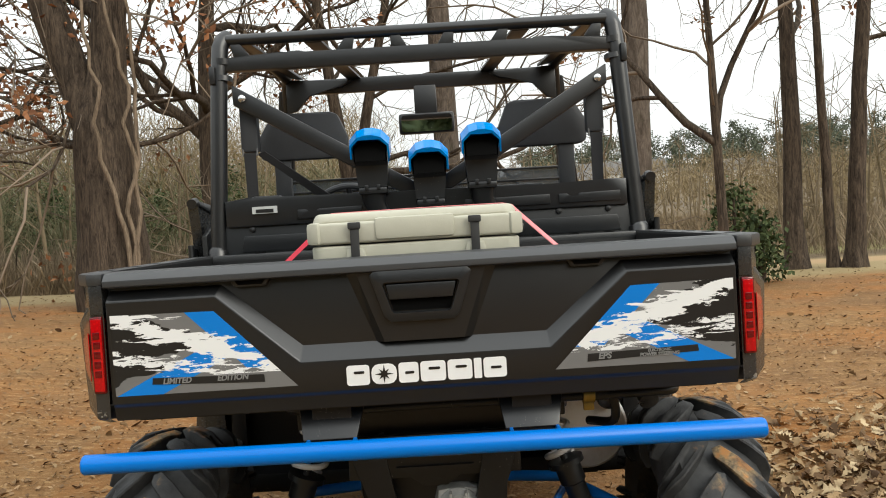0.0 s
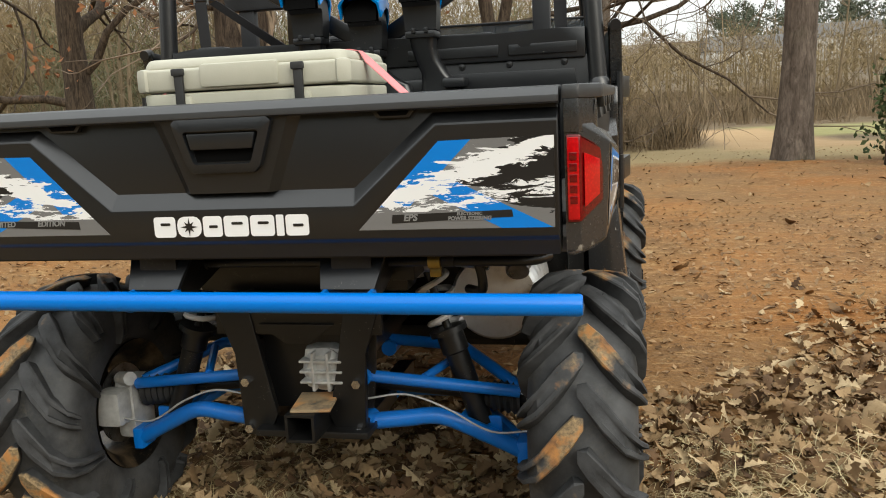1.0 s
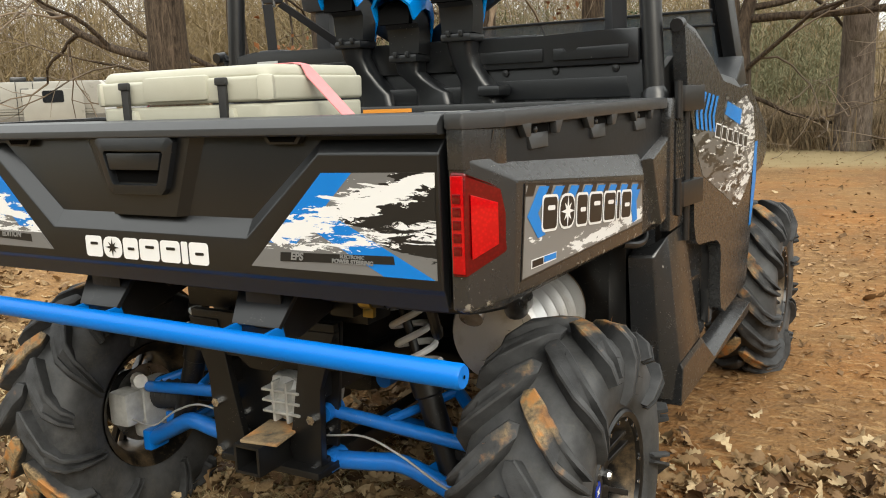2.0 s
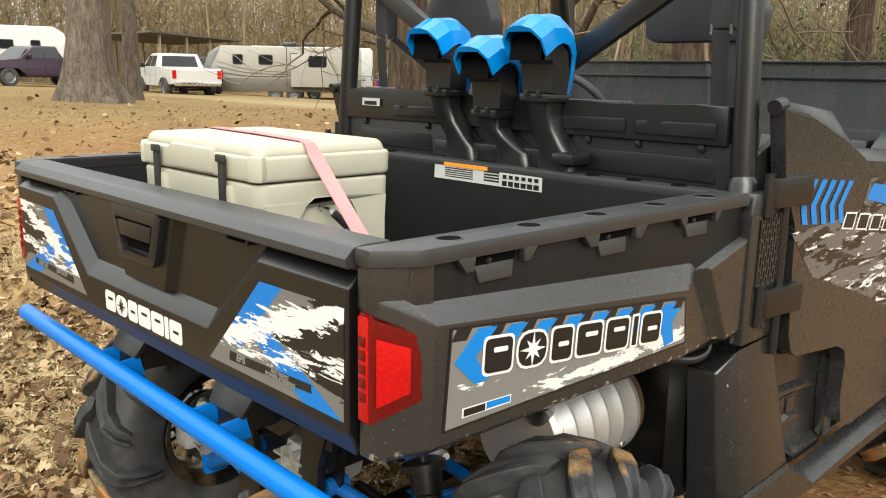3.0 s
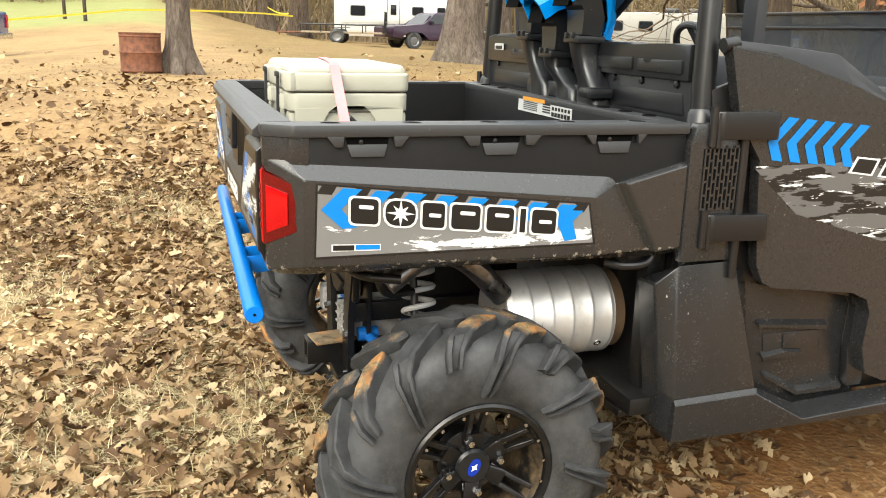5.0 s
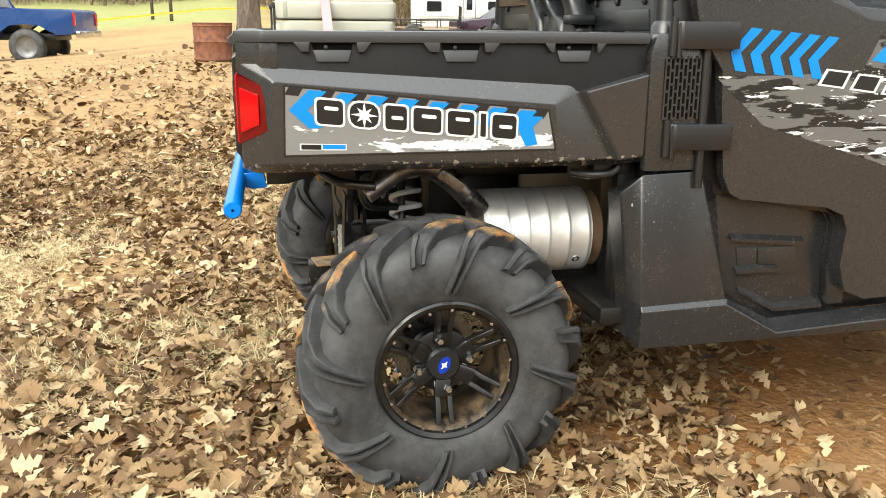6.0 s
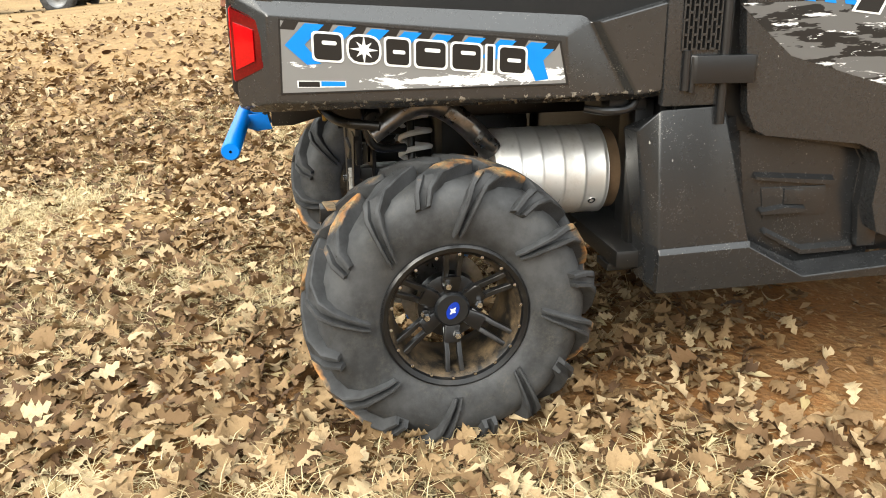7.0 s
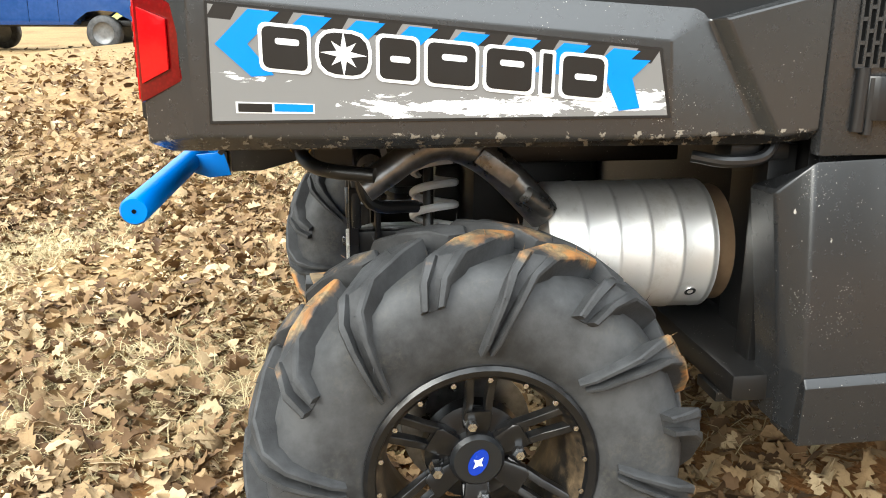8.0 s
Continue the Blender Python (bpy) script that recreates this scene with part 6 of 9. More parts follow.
    for i in range(5):
        y0 = 1.206 + i * 0.056
        for up2 in (1, -1):
            bm = bmesh.new()
            z0 = 1.146 - i * 0.005
            pts = [(y0, z0), (y0 + 0.030, z0 - 0.001), (y0 + 0.086, z0 + 0.056), (y0 + 0.054, z0 + 0.060)] if up2 > 0 else [(y0, z0), (y0 + 0.030, z0 - 0.001), (y0 + 0.05, z0 - 0.05), (y0 + 0.018, z0 - 0.046)]
            w = [Vector(fx(y, z)) + Vector((s * 0.0008, 0, 0)) for y, z in pts]
            bm.faces.new([bm.verts.new(p) for p in w])
            part("blue_chevron", bm, M_BLUEDEC, door, smooth=0)
    for name, mat, lift, shape in (("blue_patch", M_BLUEDEC, 0.0010, [(1.62, 1.125), (1.66, 1.165), (1.92, 1.130), (1.89, 1.078)]), ("blue_edge", M_BLUEDEC, 0.0010, [(2.215, 1.0), (2.275, 1.0), (2.255, 0.85), (2.165, 0.69), (2.12, 0.69)])):
        bm = bmesh.new()
        bm.faces.new([bm.verts.new(Vector(fx(y, z)) + Vector((s * lift, 0, 0))) for y, z in shape])
        part(name, bm, mat, door, smooth=0)
    for i in range(6):
        a, z0 = 1.466 + i * 0.097, 1.062 - i * 0.0125
        w = [(a, z0), (a + 0.022, z0 + 0.042), (a + 0.100, z0 + 0.034), (a + 0.080, z0 - 0.010)]
        cy, cz = sum(p[0] for p in w) / 4, sum(p[1] for p in w) / 4
        for f, lift, mat in ((1.0, 0.0014, M_WHITE), (0.80, 0.0020, M_BLACKDEC)):
            bm = bmesh.new()
            bm.faces.new([bm.verts.new(Vector(fx(cy + (y - cy) * f, cz + (z - cz) * f)) + Vector((s * lift, 0, 0))) for y, z in w])
            part("mark_bar", bm, mat, door, smooth=0)
    bm = bmesh.new()
    prism(bm, [(1.90, 1.20), (1.91, 1.235), (2.05, 1.318), (2.10, 1.20)], "yz", s * 0.70, s * 0.79, 0.008)
    part("pillar_foot", bm, M_PLASTIC, utv)
    # inner panel that closes the gap behind the hinges
    bm = bmesh.new()
    prism(bm, [(1.05, 0.80), (1.05, 1.26), (1.16, 1.30), (1.30, 1.20), (1.32, 0.76)], "yz", s * 0.742, s * 0.760, 0.004)
    part("jamb_panel", bm, M_CHASSIS, utv)
    # hinges: pin tube and two straps
    bm = bmesh.new()
    tube(bm, [(s * 0.798, 1.152, 0.80), (s * 0.796, 1.148, 1.235)], 0.012, 12)
    box(bm, (s * 0.785, 1.155, 1.0), (0.012, 0.03, 0.36), bevel=0.003)
    part("hinge_post", bm, M_STEEL, door)
    for z, h in ((0.934, 0.066), (1.186, 0.066)):
        bm = bmesh.new()
        solid(bm, [(s * 0.803, 1.06, z - h / 2), (s * 0.812, 1.075, z - h / 2), (s * 0.832, 1.213, z - h / 2), (s * 0.828, 1.221, z - h / 2), (s * 0.806, 1.217, z - h / 2), (s * 0.798, 1.10, z - h / 2)], (0, 0, h), 0.002)
        part("hinge_strap", bm, M_STEEL, door)
        bm = bmesh.new()
        tube(bm, [(s * 0.80, 1.052, z - 0.05), (s * 0.80, 1.052, z + 0.045)], 0.010, 12)
        tube(bm, [(s * 0.80, 1.069, z - 0.055), (s * 0.80, 1.069, z + 0.03)], 0.008, 12)
        part("hinge_pin", bm, M_STEEL, door)
    # frame upright between the silencer and the cab corner
    bm = bmesh.new()
    box(bm, (s * 0.66, 1.005, 0.62), (0.05, 0.05, 0.46), bevel=0.004)
    box(bm, (s * 0.70, 0.94, 0.845), (0.06, 0.10, 0.03), bevel=0.006)
    box(bm, (s * 0.66, 0.98, 0.405), (0.08, 0.12, 0.02), bevel=0.003)
    part("frame_upright", bm, M_CHASSIS, utv)
    bm = bmesh.new()
    tube(bm, curve_pts([(s * 0.72, 0.83, 0.838), (s * 0.745, 0.88, 0.832), (s * 0.745, 0.94, 0.84), (s * 0.73, 0.965, 0.885)], 5), 0.010, 10)
    part("grab_loop", bm, M_STEEL, utv)
    # dark plate added for the shade behind the open frame
    bm = bmesh.new()
    box(bm, (s * 0.58, 1.045, 0.62), (0.26, 0.02, 0.50), bevel=0.004)
    part("inner_shield", bm, M_CHASSIS, utv)
# cab underside shadow box: a dark plate added where only shade shows
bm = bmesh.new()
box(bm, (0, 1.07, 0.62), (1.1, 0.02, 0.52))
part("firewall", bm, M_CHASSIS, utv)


# three raised air intakes behind the cab
def snorkel(x, top, lean):
    sn = new("air_intake")
    sn.parent = utv
    sn["label"] = "raised black air intake with a faceted blue hood"
    h = top - 1.58
    bm = bmesh.new()
    secs = [((x + 0.045 + lean, 1.03, 1.185), 0.060, 0.042), ((x + 0.042 + lean, 1.028, 1.225), 0.056, 0.040), ((x + 0.030 + lean * 0.8, 1.022, 1.255 + h * 0.3), 0.042, 0.037),
            ((x + 0.010 + lean * 0.4, 1.012, 1.295 + h * 0.6), 0.037, 0.035), ((x, 1.004, 1.335 + h), 0.037, 0.036), ((x, 1.0, 1.375 + h), 0.041, 0.040)]
    rings = []
    for (cx, cy, cz), a, b2 in secs:
        rings.append([bm.verts.new((cx + px, cy + py, cz)) for px, py in rounded(2 * a, 2 * b2, 0.022, 3)])
    for A, B2 in zip(rings, rings[1:]):
        for k in range(len(A)):
            bm.faces.new((A[k], A[(k + 1) % len(A)], B2[(k + 1) % len(A)], B2[k]))
    part("neck", bm, M_PLASTIC, sn, smooth=50)
    bm = bmesh.new()
    box(bm, (x, 1.0, 1.374 + h), (0.094, 0.092, 0.022), bevel=0.006)
    box(bm, (x - 0.02, 0.952, 1.385 + h), (0.012, 0.01, 0.016), bevel=0.002)
    box(bm, (x + 0.02, 0.952, 1.385 + h), (0.012, 0.01, 0.016), bevel=0.002)
    part("clamp_band", bm, M_PLASTIC, sn)
    # black elbow below the hood
    bm = bmesh.new()
    path = [(1.005, 1.385), (1.008, 1.435), (0.998, 1.478), (0.965, 1.502), (0.925, 1.498)]
    size = [(0.048, 0.042), (0.052, 0.045), (0.054, 0.042), (0.055, 0.037), (0.055, 0.034)]
    rings = []
    for i, ((y, z), (a, b2)) in enumerate(zip(path, size)):
        p, q = path[max(i - 1, 0)], path[min(i + 1, 4)]
        t = Vector((0, q[0] - p[0], q[1] - p[1])).normalized()
        nn = Vector((0, t.z, -t.y))
        ring = []
        for px, py in ((1, -0.9), (1, 0.6), (0.5, 1), (-0.5, 1), (-1, 0.6), (-1, -0.9)):
            ring.append(bm.verts.new(Vector((x, y, z + h)) + Vector((px * a, 0, 0)) + nn * (py * b2)))
        rings.append(ring)
    for A, B2 in zip(rings, rings[1:]):
        for k in range(6):
            bm.faces.new((A[k], A[(k + 1) % 6], B2[(k + 1) % 6], B2[k]))
    part("elbow", bm, M_PLASTIC, sn, smooth=30)
    # faceted hood: a shell over the elbow
    bm = bmesh.new()
    path = [(1.062, 1.375), (1.072, 1.43), (1.066, 1.49), (1.040, 1.535), (0.995, 1.560), (0.945, 1.556), (0.895, 1.528)]
    rings = []
    for i, (y, z) in enumerate(path):
        p, q = path[max(i - 1, 0)], path[min(i + 1, 6)]
        t = Vector((0, q[0] - p[0], q[1] - p[1])).normalized()
        nn = Vector((0, t.z, -t.y))
        w = (0.030, 0.042, 0.056, 0.064, 0.066, 0.066, 0.064)[i]
        dp = (0.012, 0.02, 0.03, 0.042, 0.05, 0.055, 0.058)[i]
        ring = []
        for px, py in ((1.02, -dp), (1.0, -0.012), (0.62, 0.016), (0.2, 0.024), (-0.2, 0.024), (-0.62, 0.016), (-1.0, -0.012), (-1.02, -dp)):
            ring.append(bm.verts.new(Vector((x + px * w, y, z + h)) + nn * py))
        for px, py in ((-0.93, -dp), (-0.9, -0.016), (-0.55, 0.008), (0.55, 0.008), (0.9, -0.016), (0.93, -dp)):
            ring.append(bm.verts.new(Vector((x + px * w, y, z + h)) + nn * py))
        rings.append(ring)
    for j, (A, B2) in enumerate(zip(rings, rings[1:])):
        for k in range(14):
            quad = (A[k], A[(k + 1) % 14], B2[(k + 1) % 14], B2[k])
            if k < 7:
                if (j + k) % 2:
                    bm.faces.new((quad[0], quad[1], quad[2]))
                    bm.faces.new((quad[0], quad[2], quad[3]))
                else:
                    bm.faces.new((quad[0], quad[1], quad[3]))
                    bm.faces.new((quad[1], quad[2], quad[3]))
            else:
                bm.faces.new(quad)
    bm.faces.new(rings[0])
    bm.faces.new(rings[-1])
    part("hood", bm, M_HOOD, sn, "faceted glossy blue hood", smooth=0)
    # black sheet across the mouth paints its inner shade
    bm = bmesh.new()
    solid(bm, [(x + px, 0.9245 + 0.25 * pz, 1.498 + h + pz) for px, pz in ((0.05, -0.03), (0.05, 0.012), (0.026, 0.03), (-0.026, 0.03), (-0.05, 0.012), (-0.05, -0.03))], (0, -0.003, 0))
    part("mouth", bm, M_DARK, sn, smooth=0)


snorkel(-0.160, 1.582, 0.02)
snorkel(0.030, 1.532, 0.03)
snorkel(0.205, 1.580, 0.0)
bm = bmesh.new()
box(bm, (0.03, 1.03, 1.215), (0.50, 0.04, 0.05), bevel=0.008)
box(bm, (0.30, 1.0, 1.225), (0.07, 0.08, 0.03), bevel=0.01)
part("intake_base", bm, M_PLASTIC, utv)

# ---- the cooler strapped in the bed ----
cooler = thing("cooler", "tan rotomoulded hard cooler strapped down in the cargo bed", "cooler", pose(-0.010, 0.288, 0.904))


def slab(bm, w, d, z0, z1, w1, d1, r, bevel):
    rings = [[bm.verts.new((x, y, z)) for x, y in rounded(a, b, r, 4)] for a, b, z in ((w, d, z0), (w1, d1, z1))]
    n = len(rings[0])
    f = [bm.faces.new(rings[0]), bm.faces.new(rings[1])]
    f += [bm.faces.new((rings[0][k], rings[0][(k + 1) % n], rings[1][(k + 1) % n], rings[1][k])) for k in range(n)]
    es = list(set(f[0].edges) | set(f[1].edges))
    bmesh.ops.bevel(bm, geom=es, offset=bevel, segments=3, profile=0.5, affect="EDGES", clamp_overlap=True)


bm = bmesh.new()
slab(bm, 0.43, 0.285, 0.0, 0.262, 0.468, 0.320, 0.03, 0.008)
body = part("body", bm, M_COOLER, cooler, smooth=40)
bm = bmesh.new()
slab(bm, 0.486, 0.334, 0.262, 0.312, 0.488, 0.336, 0.03, 0.006)
part("body_rim", bm, M_COOLER, cooler, smooth=40)
bm = bmesh.new()
slab(bm, 0.492, 0.342, 0.316, 0.366, 0.494, 0.344, 0.03, 0.007)
slab(bm, 0.484, 0.334, 0.362, 0.388, 0.466, 0.316, 0.03, 0.010)
lid = part("lid", bm, M_COOLER, cooler, smooth=40)
bm = bmesh.new()
box(bm, (0, -0.168, 0.347), (0.185, 0.02, 0.052), bevel=0.010)
part("lid_lip", bm, M_COOLER, lid)
# dark brand lettering on the front, drawn as plain bars
for x, w in ((-0.082, 0.040), (-0.036, 0.034), (0.004, 0.014), (0.044, 0.044)):
    bm = bmesh.new()
    box(bm, (x, -0.162, 0.178), (w, 0.004, 0.075), bevel=0.001)
    part("mark_bar", bm, M_BLACKDEC, body)

for s in (1, -1):
    bm = bmesh.new()
    box(bm, (s * 0.232, -0.158, 0.342), (0.035, 0.028, 0.052), (0, 0, s * 30), 0.010)
    part("lid_corner", bm, M_COOLER, lid)
    # side arch with the carrying recess
    bm = bmesh.new()
    ins = [(0.075 * math.cos(radians(180 - a)) * 1.0, 0.215 + 0.075 * math.sin(radians(a))) for a in range(0, 181, 20)]
    arch = [(-0.075, 0.02)] + [(y, min(z, 0.278)) for y, z in ins] + [(0.075, 0.02), (0.142, 0.02), (0.150, 0.272), (-0.150, 0.272), (-0.142, 0.02)]
    A = [bm.verts.new((s * (0.218 + 0.068 * z), y, z)) for y, z in arch]
    B2 = [bm.verts.new((s * (0.235 + 0.04 * z), y, z)) for y, z in arch]
    nn = len(arch)
    for k in range(nn):
        bm.faces.new((A[k], A[(k + 1) % nn], B2[(k + 1) % nn], B2[k]))
    bm.faces.new(B2)
    part("side_arch", bm, M_COOLER, body, smooth=30)
    bm = bmesh.new()
    box(bm, (s * 0.2, -0.150, 0.14), (0.06, 0.03, 0.24), bevel=0.012)
    part("corner_rib", bm, M_COOLER, body)
    bm = bmesh.new()
    box(bm, (s * 0.2, 0.150, 0.14), (0.06, 0.03, 0.24), bevel=0.012)
    part("corner_rib", bm, M_COOLER, body)
    bm = bmesh.new()
    h = [(s * 0.236, -0.014, 0.256), (s * 0.270, -0.012, 0.252), (s * 0.270, 0.070, 0.178), (s * 0.270, 0.16, 0.092)]
    tube(bm, [h[0], h[1]], 0.006, 10)
    handle = part("swing_handle", bm, M_CHROME, cooler, "bent steel swing handle")
    bm = bmesh.new()
    tube(bm, h[1:], 0.0068, 10)
    part("handle_bar", bm, M_CHROME, handle)
    bm = bmesh.new()
    tube(bm, [Vector(h[1]) * 0.95 + Vector(h[2]) * 0.05, Vector(h[1]) * 0.55 + Vector(h[2]) * 0.45], 0.0085, 12)
    part("handle_grip", bm, M_RUBBER_PAD, handle)
    # latch
    x = s * 0.139
    bm = bmesh.new()
    o = [(-0.013, 0.362), (0.013, 0.362), (0.010, 0.342), (0.0095, 0.25), (0.011, 0.225), (-0.011, 0.225), (-0.0095, 0.25), (-0.010, 0.345)]
    prism(bm, [(x + a, b) for a, b in o], "xz", -0.184, -0.177, 0.003)
    lat = part("latch", bm, M_RUBBER_PAD, cooler, "black rubber T latch")
    bm = bmesh.new()
    box(bm, (x, -0.183, 0.357), (0.03, 0.010, 0.016), bevel=0.004)
    part("latch_toggle", bm, M_RUBBER_PAD, lat)
    bm = bmesh.new()
    box(bm, (x, -0.190, 0.228), (0.034, 0.012, 0.02), bevel=0.004)
    part("latch_toggle", bm, M_RUBBER_PAD, lat)
    bm = bmesh.new()
    prism(bm, [(x - 0.028, 0.262), (x - 0.02, 0.305), (x + 0.02, 0.305), (x + 0.028, 0.262)], "xz", -0.178, -0.16, 0.006)
    part("latch_boss", bm, M_COOLER, body)
for i, w in enumerate((0.04, 0.04, 0.012, 0.04)):
    bm = bmesh.new()
    box(bm, (-0.07 + i * 0.05, -0.1615, 0.20), (w, 0.003, 0.045), bevel=0.001)
    part("mark_bar", bm, M_BLACKDEC, body, smooth=0)

# tie-down strap
strap = thing("tie_down_strap", "faded red webbing strap pulled over the cooler lid", "strap")
top = 0.904 + 0.3895


def webbing(keys, w, mat, name):
    bm = bmesh.new()
    rows = [(Vector(p) - Vector(d) * w / 2, Vector(p) + Vector(d) * w / 2) for p, d in keys]
    lo = [(bm.verts.new(a), bm.verts.new(b)) for a, b in rows]
    off = Vector((0.0012, 0, 0.0018))
    hi = [(bm.verts.new(a + off), bm.verts.new(b + off)) for a, b in rows]
    for i in range(len(rows) - 1):
        bm.faces.new((lo[i][0], lo[i][1], lo[i + 1][1], lo[i + 1][0]))
        bm.faces.new((hi[i][0], hi[i + 1][0], hi[i + 1][1], hi[i][1]))
        bm.faces.new((lo[i][0], lo[i + 1][0], hi[i + 1][0], hi[i][0]))
        bm.faces.new((lo[i][1], hi[i][1], hi[i + 1][1], lo[i + 1][1]))
    bm.faces.new((lo[0][0], hi[0][0], hi[0][1], lo[0][1]))
    bm.faces.new((lo[-1][0], lo[-1][1], hi[-1][1], hi[-1][0]))
    part(name, bm, mat, strap, smooth=40)


Y = (0, 1, 0)
TW = (0.26, 0.93, 0.26)
TL = (-0.35, 0.87, 0.35)
webbing([((-0.262, 0.30, 1.225), Y), ((-0.252, 0.298, 1.268), Y), ((-0.236, 0.295, top - 0.004), Y), ((-0.22, 0.294, top + 0.001), Y), ((0.0, 0.275, top + 0.002), Y), ((0.205, 0.25, top + 0.001), Y),
         ((0.228, 0.247, top - 0.004), Y), ((0.245, 0.247, 1.268), TW), ((0.36, 0.247, 1.157), TW), ((0.48, 0.247, 1.04), TW), ((0.605, 0.247, 0.92), Y)], 0.026, M_STRAP, "webbing")
webbing([((-0.255, 0.30, 1.255), TL), ((-0.376, 0.30, 1.150), TL), ((-0.61, 0.30, 0.93), Y)], 0.026, M_STRAP2, "webbing_end")
bm = bmesh.new()
box(bm, (-0.44, 0.62, 0.912), (0.03, 0.09, 0.016), (0, 0, 20), 0.004)
tube(bm, [(-0.45, 0.58, 0.92), (-0.42, 0.63, 0.935), (-0.45, 0.67, 0.92)], 0.006, 8)
hook = part("ratchet_buckle", bm, M_STEEL, strap, "black ratchet buckle on the bed floor")

# ---- trees ----


class Wood:
    """Gathers tapered tubes as arrays."""

    def __init__(self):
        self.v, self.t, self.n = [], [], 0

    def limb(self, pts, rad, seg):
        pts = np.asarray(pts, float)
        d = np.gradient(pts, axis=0)
        d /= np.linalg.norm(d, axis=1)[:, None] + 1e-9
        ref = np.array([0.31, 0.83, 0.46])
        a = np.cross(d, ref)
        a /= np.linalg.norm(a, axis=1)[:, None] + 1e-9
        b = np.cross(d, a)
        ang = np.arange(seg) * 2 * np.pi / seg
        ring = (a[:, None, :] * np.cos(ang)[None, :, None] + b[:, None, :] * np.sin(ang)[None, :, None])
        v = pts[:, None, :] + ring * np.asarray(rad)[:, None, None]
        k = len(pts)
        i = np.arange(k - 1)[:, None] * seg + np.arange(seg)[None, :]
        j = np.arange(k - 1)[:, None] * seg + (np.arange(seg)[None, :] + 1) % seg
        q = np.stack([i, j, j + seg, i, j + seg, i + seg], -1).reshape(-1, 3)
        self.v.append(v.reshape(-1, 3))
        self.t.append(q + self.n)
        self.n += k * seg

    def cards(self, v, t):
        self.v.append(v)
        self.t.append(t + self.n)
        self.n += len(v)

    def make(self, name, mat, parent=None, smooth=True):
        ob = fast_mesh(name, np.concatenate(self.v), np.concatenate(self.t), mat)
        if smooth:
            ob.data.shade_smooth()
        ob.parent = parent
        return ob


def wander(rng, p, d, length, n, bend, lift):
    """A crooked line from p in direction d."""
    pts, d = [np.array(p, float)], np.array(d, float)
    for _ in range(n):
        d = d + rng.normal(0, bend, 3) + np.array([0, 0, lift])
        d /= np.linalg.norm(d)
        pts.append(pts[-1] + d * length / n)
    return np.array(pts), d


def branch(rng, wood, twig, p, d, length, r, depth, bend=0.22, lift=0.03, tips=None):
    n = 6 if depth > 1 else 4
    pts, _ = wander(rng, p, d, length, n, bend, lift)
    rad = np.linspace(r, r * 0.45 if depth else r * 0.3, n + 1)
    (wood if r > 0.035 else twig).limb(pts, rad, 8 if r > 0.08 else 5 if r > 0.03 else 3)
    if depth == 0:
        if tips is not None:
            tips.append(pts[-1])
        return
    kids = rng.integers(3, 6)
    for k in range(kids):
        f = rng.uniform(0.3, 1.0) if k else 1.0
        i = min(n, int(f * n))
        base = pts[i]
        t = pts[min(i + 1, n)] - pts[max(i - 1, 0)]
        t /= np.linalg.norm(t) + 1e-9
        side = rng.normal(0, 1, 3)
        side -= t * side.dot(t)
        side /= np.linalg.norm(side) + 1e-9
        out = t * rng.uniform(0.45, 0.9) + side * rng.uniform(0.5, 0.9)
        branch(rng, wood, twig, base, out / np.linalg.norm(out), length * rng.uniform(0.5, 0.75), max(r * rng.uniform(0.38, 0.6), 0.004), depth - 1, bend, lift, tips)


def leaf_cards(rng, tips, per, size, spread):
    """Small folded leaves in loose clumps round places."""
    c = np.repeat(np.asarray(tips), per, 0)
    c = c + rng.normal(0, spread, c.shape)
    n = len(c)
    a = rng.normal(0, 1, (n, 3)); a /= np.linalg.norm(a, axis=1)[:, None]
    b = np.cross(a, rng.normal(0, 1, (n, 3))); b /= np.linalg.norm(b, axis=1)[:, None]
    s = size * rng.uniform(0.6, 1.3, (n, 1))
    nn = np.cross(a, b) * s * 0.25
    v = np.stack([c - a * s, c + b * s * 0.55 + nn, c + a * s, c - b * s * 0.55 + nn], 1).reshape(-1, 3)
    k = np.arange(n)[:, None] * 4
    t = np.concatenate([k + np.array([[0, 1, 2]]), k + np.array([[0, 2, 3]])], 0)
    return v, t


